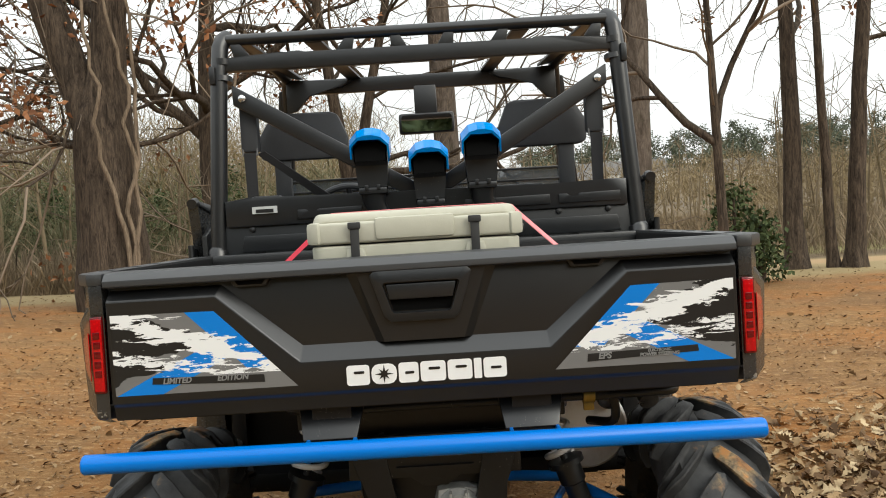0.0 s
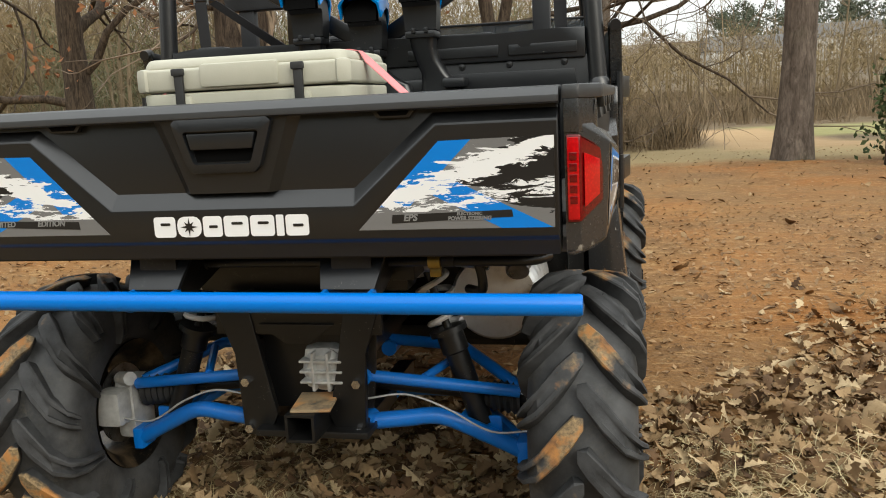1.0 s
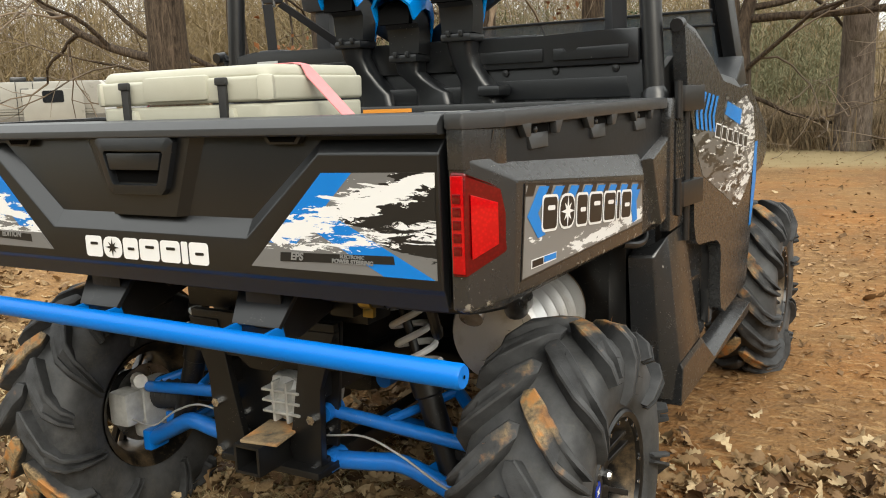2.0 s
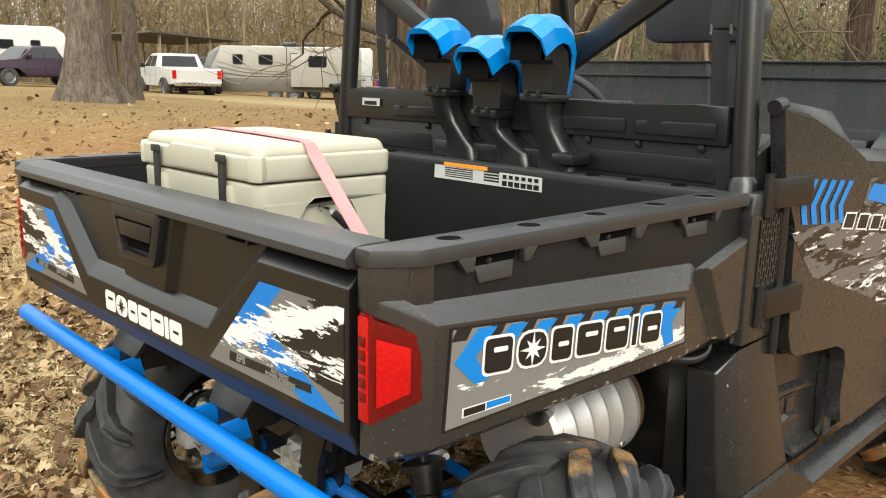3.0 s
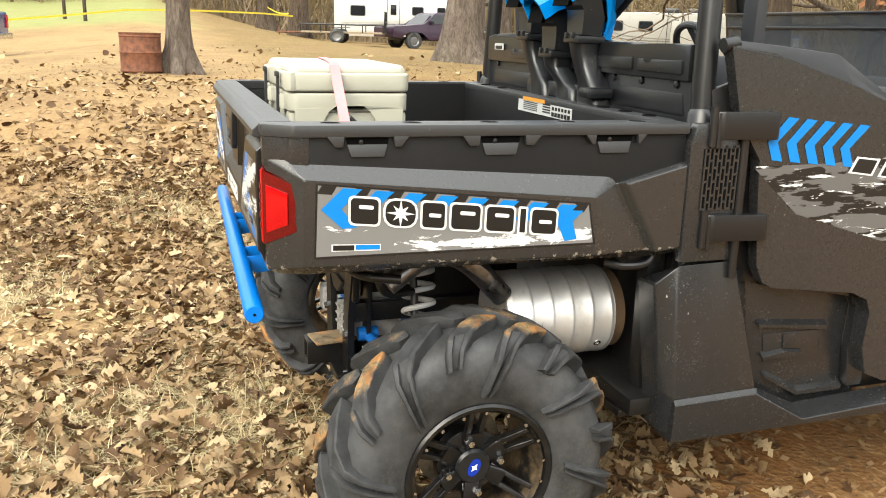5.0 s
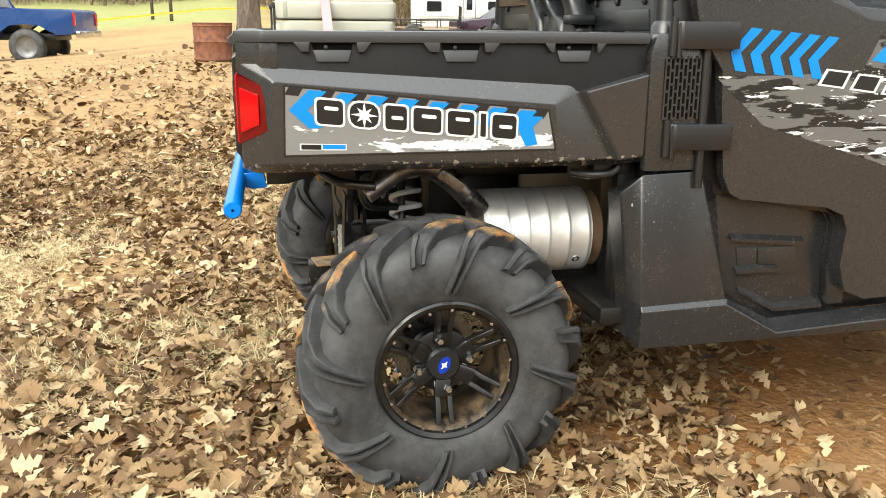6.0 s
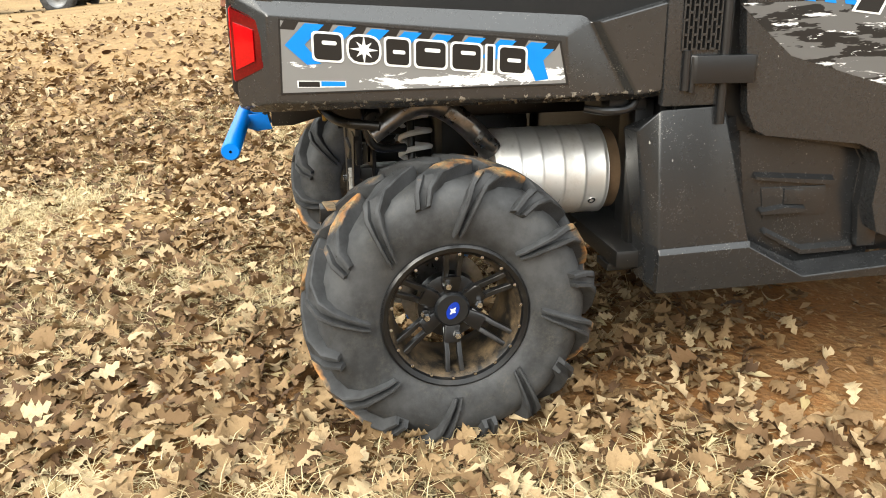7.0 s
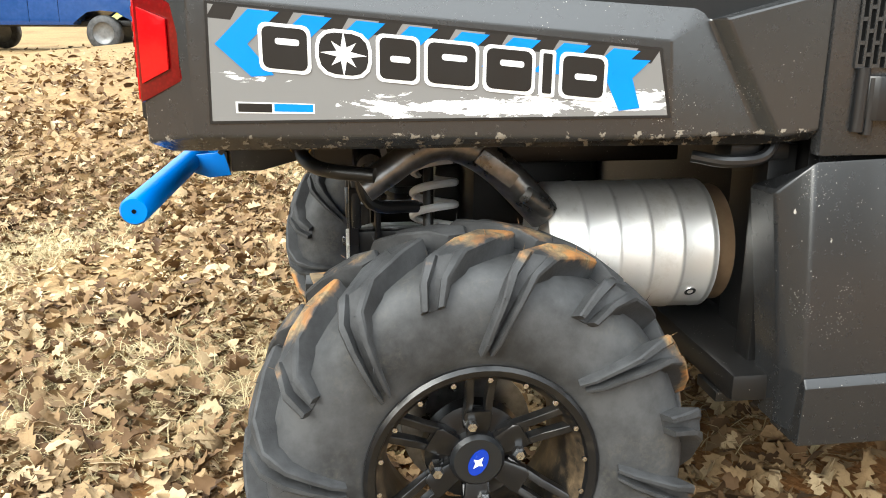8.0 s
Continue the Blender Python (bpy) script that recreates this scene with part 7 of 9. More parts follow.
def tree(name, label, x, y, height, r, seed, mat, lean=(0, 0), fork=None, depth=3, first=0.3, limbs=9, leaves=0, spread=0.75, needles=0, flare=1.5, low=None, category="tree", bend=0.22):
    """A tapered trunk with limbs and a crown of bare twigs, dead leaves or needles."""
    rng = np.random.default_rng(seed)
    z = floor_at(x, y) - 0.1
    ob = thing(name, label, category, pose(x, y, z))
    wood, twig, tips = Wood(), Wood(), []
    n = 14
    hs = np.linspace(0, 1, n) ** 1.3 * height
    px = np.cumsum(rng.normal(0, r * 0.10, n)) + lean[0] * hs
    py = np.cumsum(rng.normal(0, r * 0.10, n)) + lean[1] * hs
    px -= px[0]; py -= py[0]
    pts = np.stack([px, py, hs], 1)
    rad = r * (1 - 0.72 * hs / height) * (1 + (flare - 1) * np.exp(-hs / (r * 1.6)))
    if fork:
        # above the fork the main stem thins and leans one way, a second stem the other
        fz, lean_main, lean_side, r_side = fork
        above = np.clip(hs - fz, 0, None)
        pts[:, 0] += above * lean_main
        rad *= 1 - 0.34 * np.clip((hs - fz + 0.3) / 0.9, 0, 1)
        b0 = np.array([np.interp(fz - 0.5, hs, pts[:, i]) for i in range(3)])
        side = [b0 + np.array([lean_side * (0.25 + q) * 1.0 if q > 0 else lean_side * 0.1, 0.03 * math.sin(q * 2.0), q]) for q in np.linspace(0, 6.0, 16)]
        wood.limb(side, np.linspace(r_side, r_side * 0.4, 16) * (1 + 0.04 * np.sin(np.arange(16) * 1.7)), 18)
        for q in (7, 9, 11, 13, 15):
            a = rng.uniform(0, 2 * np.pi)
            d = np.array([math.cos(a), math.sin(a), 0.5])
            branch(rng, wood, twig, side[q], d / np.linalg.norm(d), rng.uniform(2.2, 3.6), r_side * 0.34, depth, bend, 0.03, tips)
    # the trunk with furrowed, uneven girth
    seg = 22
    ang = np.arange(seg) * 2 * np.pi / seg
    fine = np.interp(np.linspace(0, n - 1, 44), np.arange(n), np.arange(n))
    P = np.stack([np.interp(fine, np.arange(n), pts[:, i]) for i in range(3)], 1)
    R = np.interp(fine, np.arange(n), rad)
    v = []
    for p, q in zip(P, R):
        root = 1 + 0.22 * (flare - 1) * 2 * np.exp(-p[2] / (r * 1.5)) * np.sin(ang * 5 + seed)
        bump = np.array([noise.noise(Vector((math.cos(a) * 2.2, math.sin(a) * 2.2, p[2] * 0.8 + seed))) for a in ang])
        q2 = q * root * (1 + 0.10 * bump)
        v.append(np.stack([p[0] + np.cos(ang) * q2, p[1] + np.sin(ang) * q2, np.full(seg, p[2])], 1))
    v = np.concatenate(v)
    i = np.arange(43)[:, None] * seg + np.arange(seg)[None]
    j = np.arange(43)[:, None] * seg + (np.arange(seg)[None] + 1) % seg
    wood.v.append(v); wood.t.append(np.stack([i, j, j + seg, i, j + seg, i + seg], -1).reshape(-1, 3) + wood.n); wood.n += len(v)
    for k in range(limbs):
        f = first + (1 - first) * (k + rng.uniform(0, 1)) / limbs
        base = np.array([np.interp(f * height, hs, pts[:, i]) for i in range(3)])
        rr = np.interp(f * height, hs, rad)
        a = rng.uniform(0, 2 * np.pi)
        up = rng.uniform(0.15, 0.75) if not needles else rng.uniform(-0.1, 0.3)
        d = np.array([math.cos(a), math.sin(a), up])
        ln = height * (0.42 - 0.22 * f) * rng.uniform(0.7, 1.3) * (spread / 0.75)
        branch(rng, wood, twig, base, d / np.linalg.norm(d), ln, rr * rng.uniform(0.35, 0.6), depth, bend, 0.03, tips)
    for f, a, ln, rr, up in (low or ()):
        base = np.array([np.interp(f * height, hs, pts[:, i]) for i in range(3)])
        d = np.array([math.cos(radians(a)), math.sin(radians(a)), up])
        branch(rng, wood, twig, base, d / np.linalg.norm(d), ln, rr, depth, 0.2, 0.02, tips)
    wood.make("trunk", mat, ob)
    if twig.v:
        twig.make("crown", M_TWIG, ob)
    if leaves and tips:
        pick = rng.permutation(len(tips))[:leaves]
        w = Wood(); w.cards(*leaf_cards(rng, [tips[q] for q in pick], 26, 0.07, 0.20)); w.make("dead_leaves", M_DEADLEAF, ob, False)
    if needles and tips:
        w = Wood(); w.cards(*leaf_cards(rng, tips, needles, 0.16, 0.26)); w.make("needles", M_NEEDLE, ob, False)
    return ob


def vines(parent, x, y, r, height, seed):
    """Bare woody vines climbing a trunk."""
    rng = np.random.default_rng(seed)
    for k in range(3):
        a, w = rng.uniform(4.3, 5.7), Wood()
        pts = []
        for i in range(26):
            h = height * i / 25
            a += rng.normal(0, 0.13)
            q = r * (1.02 + 0.5 * math.exp(-h / 0.5)) * (1 - 0.08 * h / height) + 0.02
            pts.append((math.cos(a) * q, math.sin(a) * q, h))
        w.limb(pts, np.linspace(0.040, 0.018, 26), 6)
        w.make("vine", M_VINE, parent)


big = tree("oak_tree", "large old forked oak with furrowed bark, climbing vines and bare limbs", -4.67, 10.83, 13, 0.50, 3, M_OAK, (0.0, 0.0), fork=(3.1, 0.20, -0.30, 0.30), first=0.42, limbs=8, leaves=90, flare=1.25,
           low=((0.20, 200, 0.9, 0.07, 0.1), (0.20, 20, 2.2, 0.05, -0.1), (0.19, 170, 2.4, 0.05, 0.05), (0.34, 175, 5.0, 0.12, 0.5)))
vines(big, -4.67, 10.83, 0.53, 6.5, 5)
tree("oak_tree", "leaning oak with clinging brown dead leaves", -4.6, 16.2, 11, 0.27, 8, M_OAK, (0.03, 0.01), first=0.25, limbs=9, leaves=150, low=((0.30, 180, 4.5, 0.13, 0.7), (0.36, 20, 4.0, 0.10, 0.6)))
tree("pine_tree", "tall straight pine with a bare lower trunk", 0.33, 15.8, 21, 0.29, 11, M_PINE, (0.0, 0.0), first=0.42, limbs=12, needles=14, depth=2, flare=1.35, spread=0.5)
tree("pine_tree", "tall straight pine with a bare lower trunk", 3.42, 12.2, 21, 0.255, 12, M_PINE, (0.012, 0.0), first=0.5, limbs=10, needles=12, depth=2, flare=1.3, spread=0.45)
tree("oak_tree", "slender dark oak with bare limbs at the field edge", 6.73, 13.8, 12, 0.185, 21, M_OAK, (0.02, 0.0), first=0.32, limbs=8, leaves=40)
tree("oak_tree", "leaning slender oak with bare limbs", 7.33, 13.53, 10, 0.10, 22, M_OAK, (-0.03, 0.0), first=0.4, limbs=7)
tree("oak_tree", "leaning oak with bare limbs and rusty leaves", 7.62, 13.4, 12, 0.165, 23, M_OAK, (0.09, 0.0), first=0.3, limbs=9, leaves=110)
tree("oak_tree", "slender forked bare tree beside the cedar", 4.45, 10.9, 7, 0.085, 31, M_OAK, (-0.035, 0.0), first=0.35, limbs=8, depth=3, flare=1.25, low=((0.33, 150, 3.4, 0.07, 2.0), (0.36, 30, 3.2, 0.06, 1.2)))
tree("oak_tree", "forked oak with long drooping bare limbs beside straw", -1.55, 15.4, 10, 0.215, 33, M_OAK, (0.01, 0.0), fork=(2.1, 0.20, -0.12, 0.16), first=0.34, limbs=9, depth=3, flare=1.25,
     low=((0.25, 5, 4.2, 0.085, 0.28), (0.15, 350, 3.2, 0.05, 0.10), (0.19, 190, 3.4, 0.06, 0.15), (0.27, 30, 3.6, 0.07, 0.45), (0.12, 15, 3.0, 0.045, -0.05)))
tree("oak_tree", "spreading bare oak with low crooked limbs", -10.75, 15.0, 12, 0.30, 41, M_OAK, (0.0, 0.0), first=0.2, limbs=8, low=((0.10, 200, 4.5, 0.10, 0.3), (0.14, 20, 4.0, 0.10, 0.4)))
tree("oak_tree", "straight dark-barked oak in the woods", -15.5, 17.5, 14, 0.30, 43, M_OAK, (0.0, 0.0), first=0.35, limbs=7)
tree("oak_tree", "thick oak trunk with a dark vertical crack beside the parked trucks", -17.5, 6.95, 18, 0.45, 51, M_PINE, (0.0, 0.0), first=0.45, limbs=6, flare=1.7)
tree("oak_tree", "straight slim oak beside the parked trucks", -19.4, 8.75, 15, 0.20, 52, M_PINE, (0.0, 0.0), first=0.45, limbs=6, flare=1.25)
tree("oak_tree", "grey-barked oak with flaring roots at the edge of the litter", -11.1, 0.10, 15, 0.17, 53, M_PINE, (-0.02, 0.0), first=0.45, limbs=6, flare=2.0)
tree("oak_tree", "dark oak carrying yellow tape", -39.3, 6.3, 15, 0.45, 54, M_OAK, (0.0, 0.0), first=0.4, limbs=6, flare=1.4)
tree("oak_tree", "dark oak at the far clearing", -46.0, 5.5, 15, 0.40, 55, M_OAK, (0.0, 0.0), first=0.4, limbs=6)
tree("oak_tree", "reddish furrowed oak trunk beyond the cab", -11.5, 11.0, 14, 0.42, 56, M_OAK, (0.0, 0.0), first=0.3, limbs=7, flare=1.3, low=((0.12, 220, 4, 0.10, 0.3),))


def cedar(x, y, h, seed):
    rng = np.random.default_rng(seed)
    ob = thing("cedar_tree", "small dark green cedar at the field edge", "tree", pose(x, y, floor_at(x, y) - 0.05))
    w = Wood(); w.limb([(0, 0, 0), (0.02, 0, h * 0.5), (0, 0, h * 0.95)], [0.07, 0.05, 0.02], 8); w.make("trunk", M_OAK, ob)
    tips = []
    for k in range(110):
        f = rng.uniform(0.14, 1) ** 0.9
        q = h * 0.36 * (1.1 - f) ** 0.6 * rng.uniform(0.4, 1.15) + 0.03
        a = rng.uniform(0, 2 * np.pi)
        tips.append((math.cos(a) * q, math.sin(a) * q, f * h))
    w = Wood(); w.cards(*leaf_cards(rng, tips, 9, 0.05, 0.10)); w.make("foliage", M_NEEDLE, ob, False)


cedar(4.75, 11.35, 1.55, 61)
cedar(-6.4, 24.0, 3.6, 62)
cedar(5.20, 11.5, 1.05, 63)


# the winter woods: bare stems, brush and evergreens too many to count
def woods(name, label, spots, hmin, hmax, seed, mat, rmin=0.05, rmax=0.16, sprays=7, sub=5):
    rng = np.random.default_rng(seed)
    w = Wood()
    for x, y in spots:
        z = rise(x, y) - 0.2
        h = rng.uniform(hmin, hmax)
        r = rng.uniform(rmin, rmax)
        pts, _ = wander(rng, (x, y, z), (rng.normal(0, 0.05), rng.normal(0, 0.05), 1), h, 6, 0.05, 0.02)
        w.limb(pts, np.linspace(r, r * 0.2, 7), 5)
        for k in range(sprays):
            f = rng.uniform(0.25, 1)
            i = min(5, int(f * 6))
            a = rng.uniform(0, 2 * np.pi)
            d = np.array([math.cos(a), math.sin(a), rng.uniform(0.3, 1.2)])
            p2, _ = wander(rng, pts[i], d / np.linalg.norm(d), h * rng.uniform(0.18, 0.38), 4, 0.2, 0.03)
            w.limb(p2, np.linspace(r * 0.35, 0.008, 5), 3)
            for q in range(sub):
                b = p2[rng.integers(1, 5)]
                d = rng.normal(0, 1, 3); d[2] = abs(d[2]) * 0.8; d /= np.linalg.norm(d)
                p3, _ = wander(rng, b, d, h * rng.uniform(0.06, 0.16), 3, 0.25, 0.02)
                w.limb(p3, np.linspace(max(0.012, r * 0.1), 0.006, 4), 3)
    ob = w.make(name, mat)
    return tagged(ob, label, "woods", kind="stuff")


def scatter(seed, n, f):
    rng = np.random.default_rng(seed)
    out = []
    while len(out) < n:
        p = f(rng)
        if p is not None:
            out.append(p)
    return out


def arc(rng, a0, a1, d0, d1):
    a, d = radians(rng.uniform(a0, a1)), math.sqrt(rng.uniform(d0 * d0, d1 * d1))
    return (math.cos(a) * d, math.sin(a) * d)


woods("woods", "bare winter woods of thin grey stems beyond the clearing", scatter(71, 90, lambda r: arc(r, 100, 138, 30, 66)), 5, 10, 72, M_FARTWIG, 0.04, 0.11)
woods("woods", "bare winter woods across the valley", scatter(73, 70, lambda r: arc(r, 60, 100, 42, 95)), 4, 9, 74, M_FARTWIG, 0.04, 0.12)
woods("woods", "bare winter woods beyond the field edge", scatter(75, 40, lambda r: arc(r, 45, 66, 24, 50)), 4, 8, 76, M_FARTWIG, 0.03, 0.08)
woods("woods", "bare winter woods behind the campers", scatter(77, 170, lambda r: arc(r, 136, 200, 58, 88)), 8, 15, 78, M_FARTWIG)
# never in view: added to break up the sky behind the viewpoint
woods("woods", "unseen leafless trees added behind the viewpoint", scatter(79, 60, lambda r: arc(r, 200, 400, 30, 60)), 8, 14, 80, M_TWIG, sprays=4, sub=3)


def brush(name, label, seed, n, f, hmin, hmax, mat, per=14):
    """Waist-high thickets of fine stems."""
    rng = np.random.default_rng(seed)
    V, T, k = [], [], 0
    for x, y in scatter(seed + 1, n, f):
        z = rise(x, y) - 0.05
        h = rng.uniform(hmin, hmax)
        m = per
        base = np.stack([x + rng.normal(0, h * 0.25, m), y + rng.normal(0, h * 0.25, m), np.full(m, z)], 1)
        d = np.stack([rng.normal(0, 0.35, m), rng.normal(0, 0.35, m), np.ones(m)], 1) * (h * rng.uniform(0.5, 1.1, (m, 1)))
        side = np.stack([rng.normal(0, 1, m), rng.normal(0, 1, m), np.zeros(m)], 1)
        side /= np.linalg.norm(side, axis=1)[:, None]
        wd = rng.uniform(0.0022, 0.0055, (m, 1)) * max(1.0, math.hypot(x, y) / 24)
        v = np.stack([base - side * wd, base + side * wd, base + d * 0.6 + side * wd * 0.6 + rng.normal(0, h * 0.015, (m, 3)), base + d], 1).reshape(-1, 3)
        i = np.arange(m)[:, None] * 4
        T.append(np.concatenate([i + np.array([[0, 1, 2]]), i + np.array([[0, 2, 3]]), i + np.array([[1, 3, 2]])], 0) + k)
        V.append(v)
        k += len(v)
    ob = fast_mesh(name, np.concatenate(V), np.concatenate(T), mat)
    return tagged(ob, label, "brush", kind="stuff")


brush("brush", "tan winter brush along the edge of the woods", 81, 1500, lambda r: arc(r, 98, 136, 24, 60), 0.4, 1.6, M_BRUSH, 28)
brush("brush", "dense brown winter brush beyond the straw strip", 82, 2300, lambda r: (r.uniform(-17, 2.6), r.uniform(15.5, 34)), 0.25, 0.85, M_BROWNBRUSH, 60)
brush("brush", "tan winter brush in the valley", 83, 1900, lambda r: arc(r, 62, 98, 34, 100), 0.5, 1.6, M_BROWNBRUSH, 34)
brush("brush", "tan winter brush beyond the field edge", 85, 800, lambda r: arc(r, 45, 66, 20, 45), 0.4, 1.5, M_BRUSH)
brush("brush", "tan winter brush behind the campers", 87, 1500, lambda r: arc(r, 136, 196, 58, 90), 1.0, 3.0, M_BRUSH)


def treeline(seed, a0, a1, d0, d1, n, h, mat, name, label, per=20, size=0.04):
    rng = np.random.default_rng(seed)
    tips = []
    for k in range(n):
        x, y = arc(rng, a0, a1, d0, d1)
        hh = h * rng.uniform(0.6, 1.2)
        z = rise(x, y)
        for q in range(12):
            f = rng.uniform(0.1, 1)
            s = hh * 0.28 * (1.1 - f)
            tips.append((x + rng.normal(0, s), y + rng.normal(0, s), z + f * hh))
    w = Wood(); w.cards(*leaf_cards(rng, tips, per, h * size, h * 0.06))
    ob = w.make(name, mat, None, False)
    return tagged(ob, label, "woods", kind="stuff")


def sprays(name, label, seed, n, f, hmin, hmax, mat, per):
    """Far bare trees: each a crown of fine upright slivers of twig round a thin stem."""
    rng = np.random.default_rng(seed)
    V = []
    for x, y in scatter(seed + 1, n, f):
        h, z = rng.uniform(hmin, hmax), rise(x, y) - 0.2
        far = math.hypot(x, y)
        u = rng.uniform(0.0, 1.0, per) ** 0.8
        rad = h * (0.06 + 0.26 * np.sin(np.clip(u * 1.05, 0, 1) * np.pi) ** 0.7) * np.sqrt(rng.uniform(0, 1, per))
        a = rng.uniform(0, 2 * np.pi, per)
        c = np.stack([x + np.cos(a) * rad, y + np.sin(a) * rad, z + u * h * 0.92], 1)
        d = np.stack([np.cos(a) * 0.7, np.sin(a) * 0.7, np.full(per, 0.55)], 1) + rng.normal(0, 0.6, (per, 3))
        d *= (h * rng.uniform(0.03, 0.11, (per, 1)))
        b = rng.uniform(0, 2 * np.pi, per)
        w = np.stack([np.cos(b), np.sin(b), np.zeros(per)], 1) * (far * 0.00042 * rng.uniform(0.6, 1.6, (per, 1)))
        V.append(np.stack([c - w, c + w, c + d], 1).reshape(-1, 3))
        g = far * 0.0009
        V.append(np.array([[x - g, y, z], [x + g, y, z], [x, y, z + h * 0.8], [x, y - g, z], [x, y + g, z], [x, y, z + h * 0.8]]))
    V = np.concatenate(V)
    ob = fast_mesh(name, V, np.arange(len(V)).reshape(-1, 3), mat)
    return tagged(ob, label, "woods", kind="stuff")


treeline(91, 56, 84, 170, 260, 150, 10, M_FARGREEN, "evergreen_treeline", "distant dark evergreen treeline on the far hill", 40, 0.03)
woods("bare_treeline", "distant bare trees on the far hill", scatter(92, 90, lambda r: arc(r, 45, 125, 105, 170)), 6, 12, 97, M_FARTWIG, 0.08, 0.2, 8, 4)
treeline(93, 104, 118, 34, 52, 14, 4, M_NEEDLE, "evergreen_thicket", "green evergreen thicket in the woods", 60, 0.022)
woods("bare_treeline", "distant bare trees behind the campers", scatter(94, 110, lambda r: arc(r, 125, 210, 95, 150)), 9, 15, 98, M_FARTWIG, 0.10, 0.28, 8, 4)
# two unseen tree belts, added to darken what the vehicle's panels reflect
treeline(95, 222, 318, 24, 36, 150, 9, M_NEEDLE, "evergreen_woods", "unseen dense evergreens added behind the viewpoint to block low sky")
treeline(96, 318, 396, 34, 60, 160, 8, M_FARTWIG, "bare_treeline", "unseen bare trees added to the side to block low sky")
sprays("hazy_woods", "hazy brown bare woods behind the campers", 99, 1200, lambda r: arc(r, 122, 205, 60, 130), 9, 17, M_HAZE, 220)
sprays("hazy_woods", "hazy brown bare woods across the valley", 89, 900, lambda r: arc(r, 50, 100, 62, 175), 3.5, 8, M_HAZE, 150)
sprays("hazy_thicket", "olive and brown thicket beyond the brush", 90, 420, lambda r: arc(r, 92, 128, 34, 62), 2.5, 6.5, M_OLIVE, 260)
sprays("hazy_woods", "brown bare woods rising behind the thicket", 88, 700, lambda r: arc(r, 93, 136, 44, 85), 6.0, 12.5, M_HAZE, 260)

# ---- parked vehicles and clutter in the clearing ----


def side_wheel(parent, x, y, z, r, w, lab=""):
    bm = bmesh.new()
    lathe(bm, [(r * 0.62, -w / 2), (r * 0.92, -w / 2), (r, -w * 0.35), (r, w * 0.35), (r * 0.92, w / 2), (r * 0.62, w / 2)], pose(x, y, z, 0, 0, 90), 24)
    p = part("tyre", bm, M_TYRE, parent, smooth=50)
    bm = bmesh.new()
    lathe(bm, [(0, w * 0.32), (r * 0.2, w * 0.34), (r * 0.5, w * 0.28), (r * 0.62, w * 0.46)], pose(x, y, z, 0, 0, 90), 20)
    lathe(bm, [(0, -w * 0.32), (r * 0.2, -w * 0.34), (r * 0.5, -w * 0.28), (r * 0.62, -w * 0.46)], pose(x, y, z, 0, 0, 90), 20)
    part("rim", bm, M_DULLRIM, p, smooth=50)


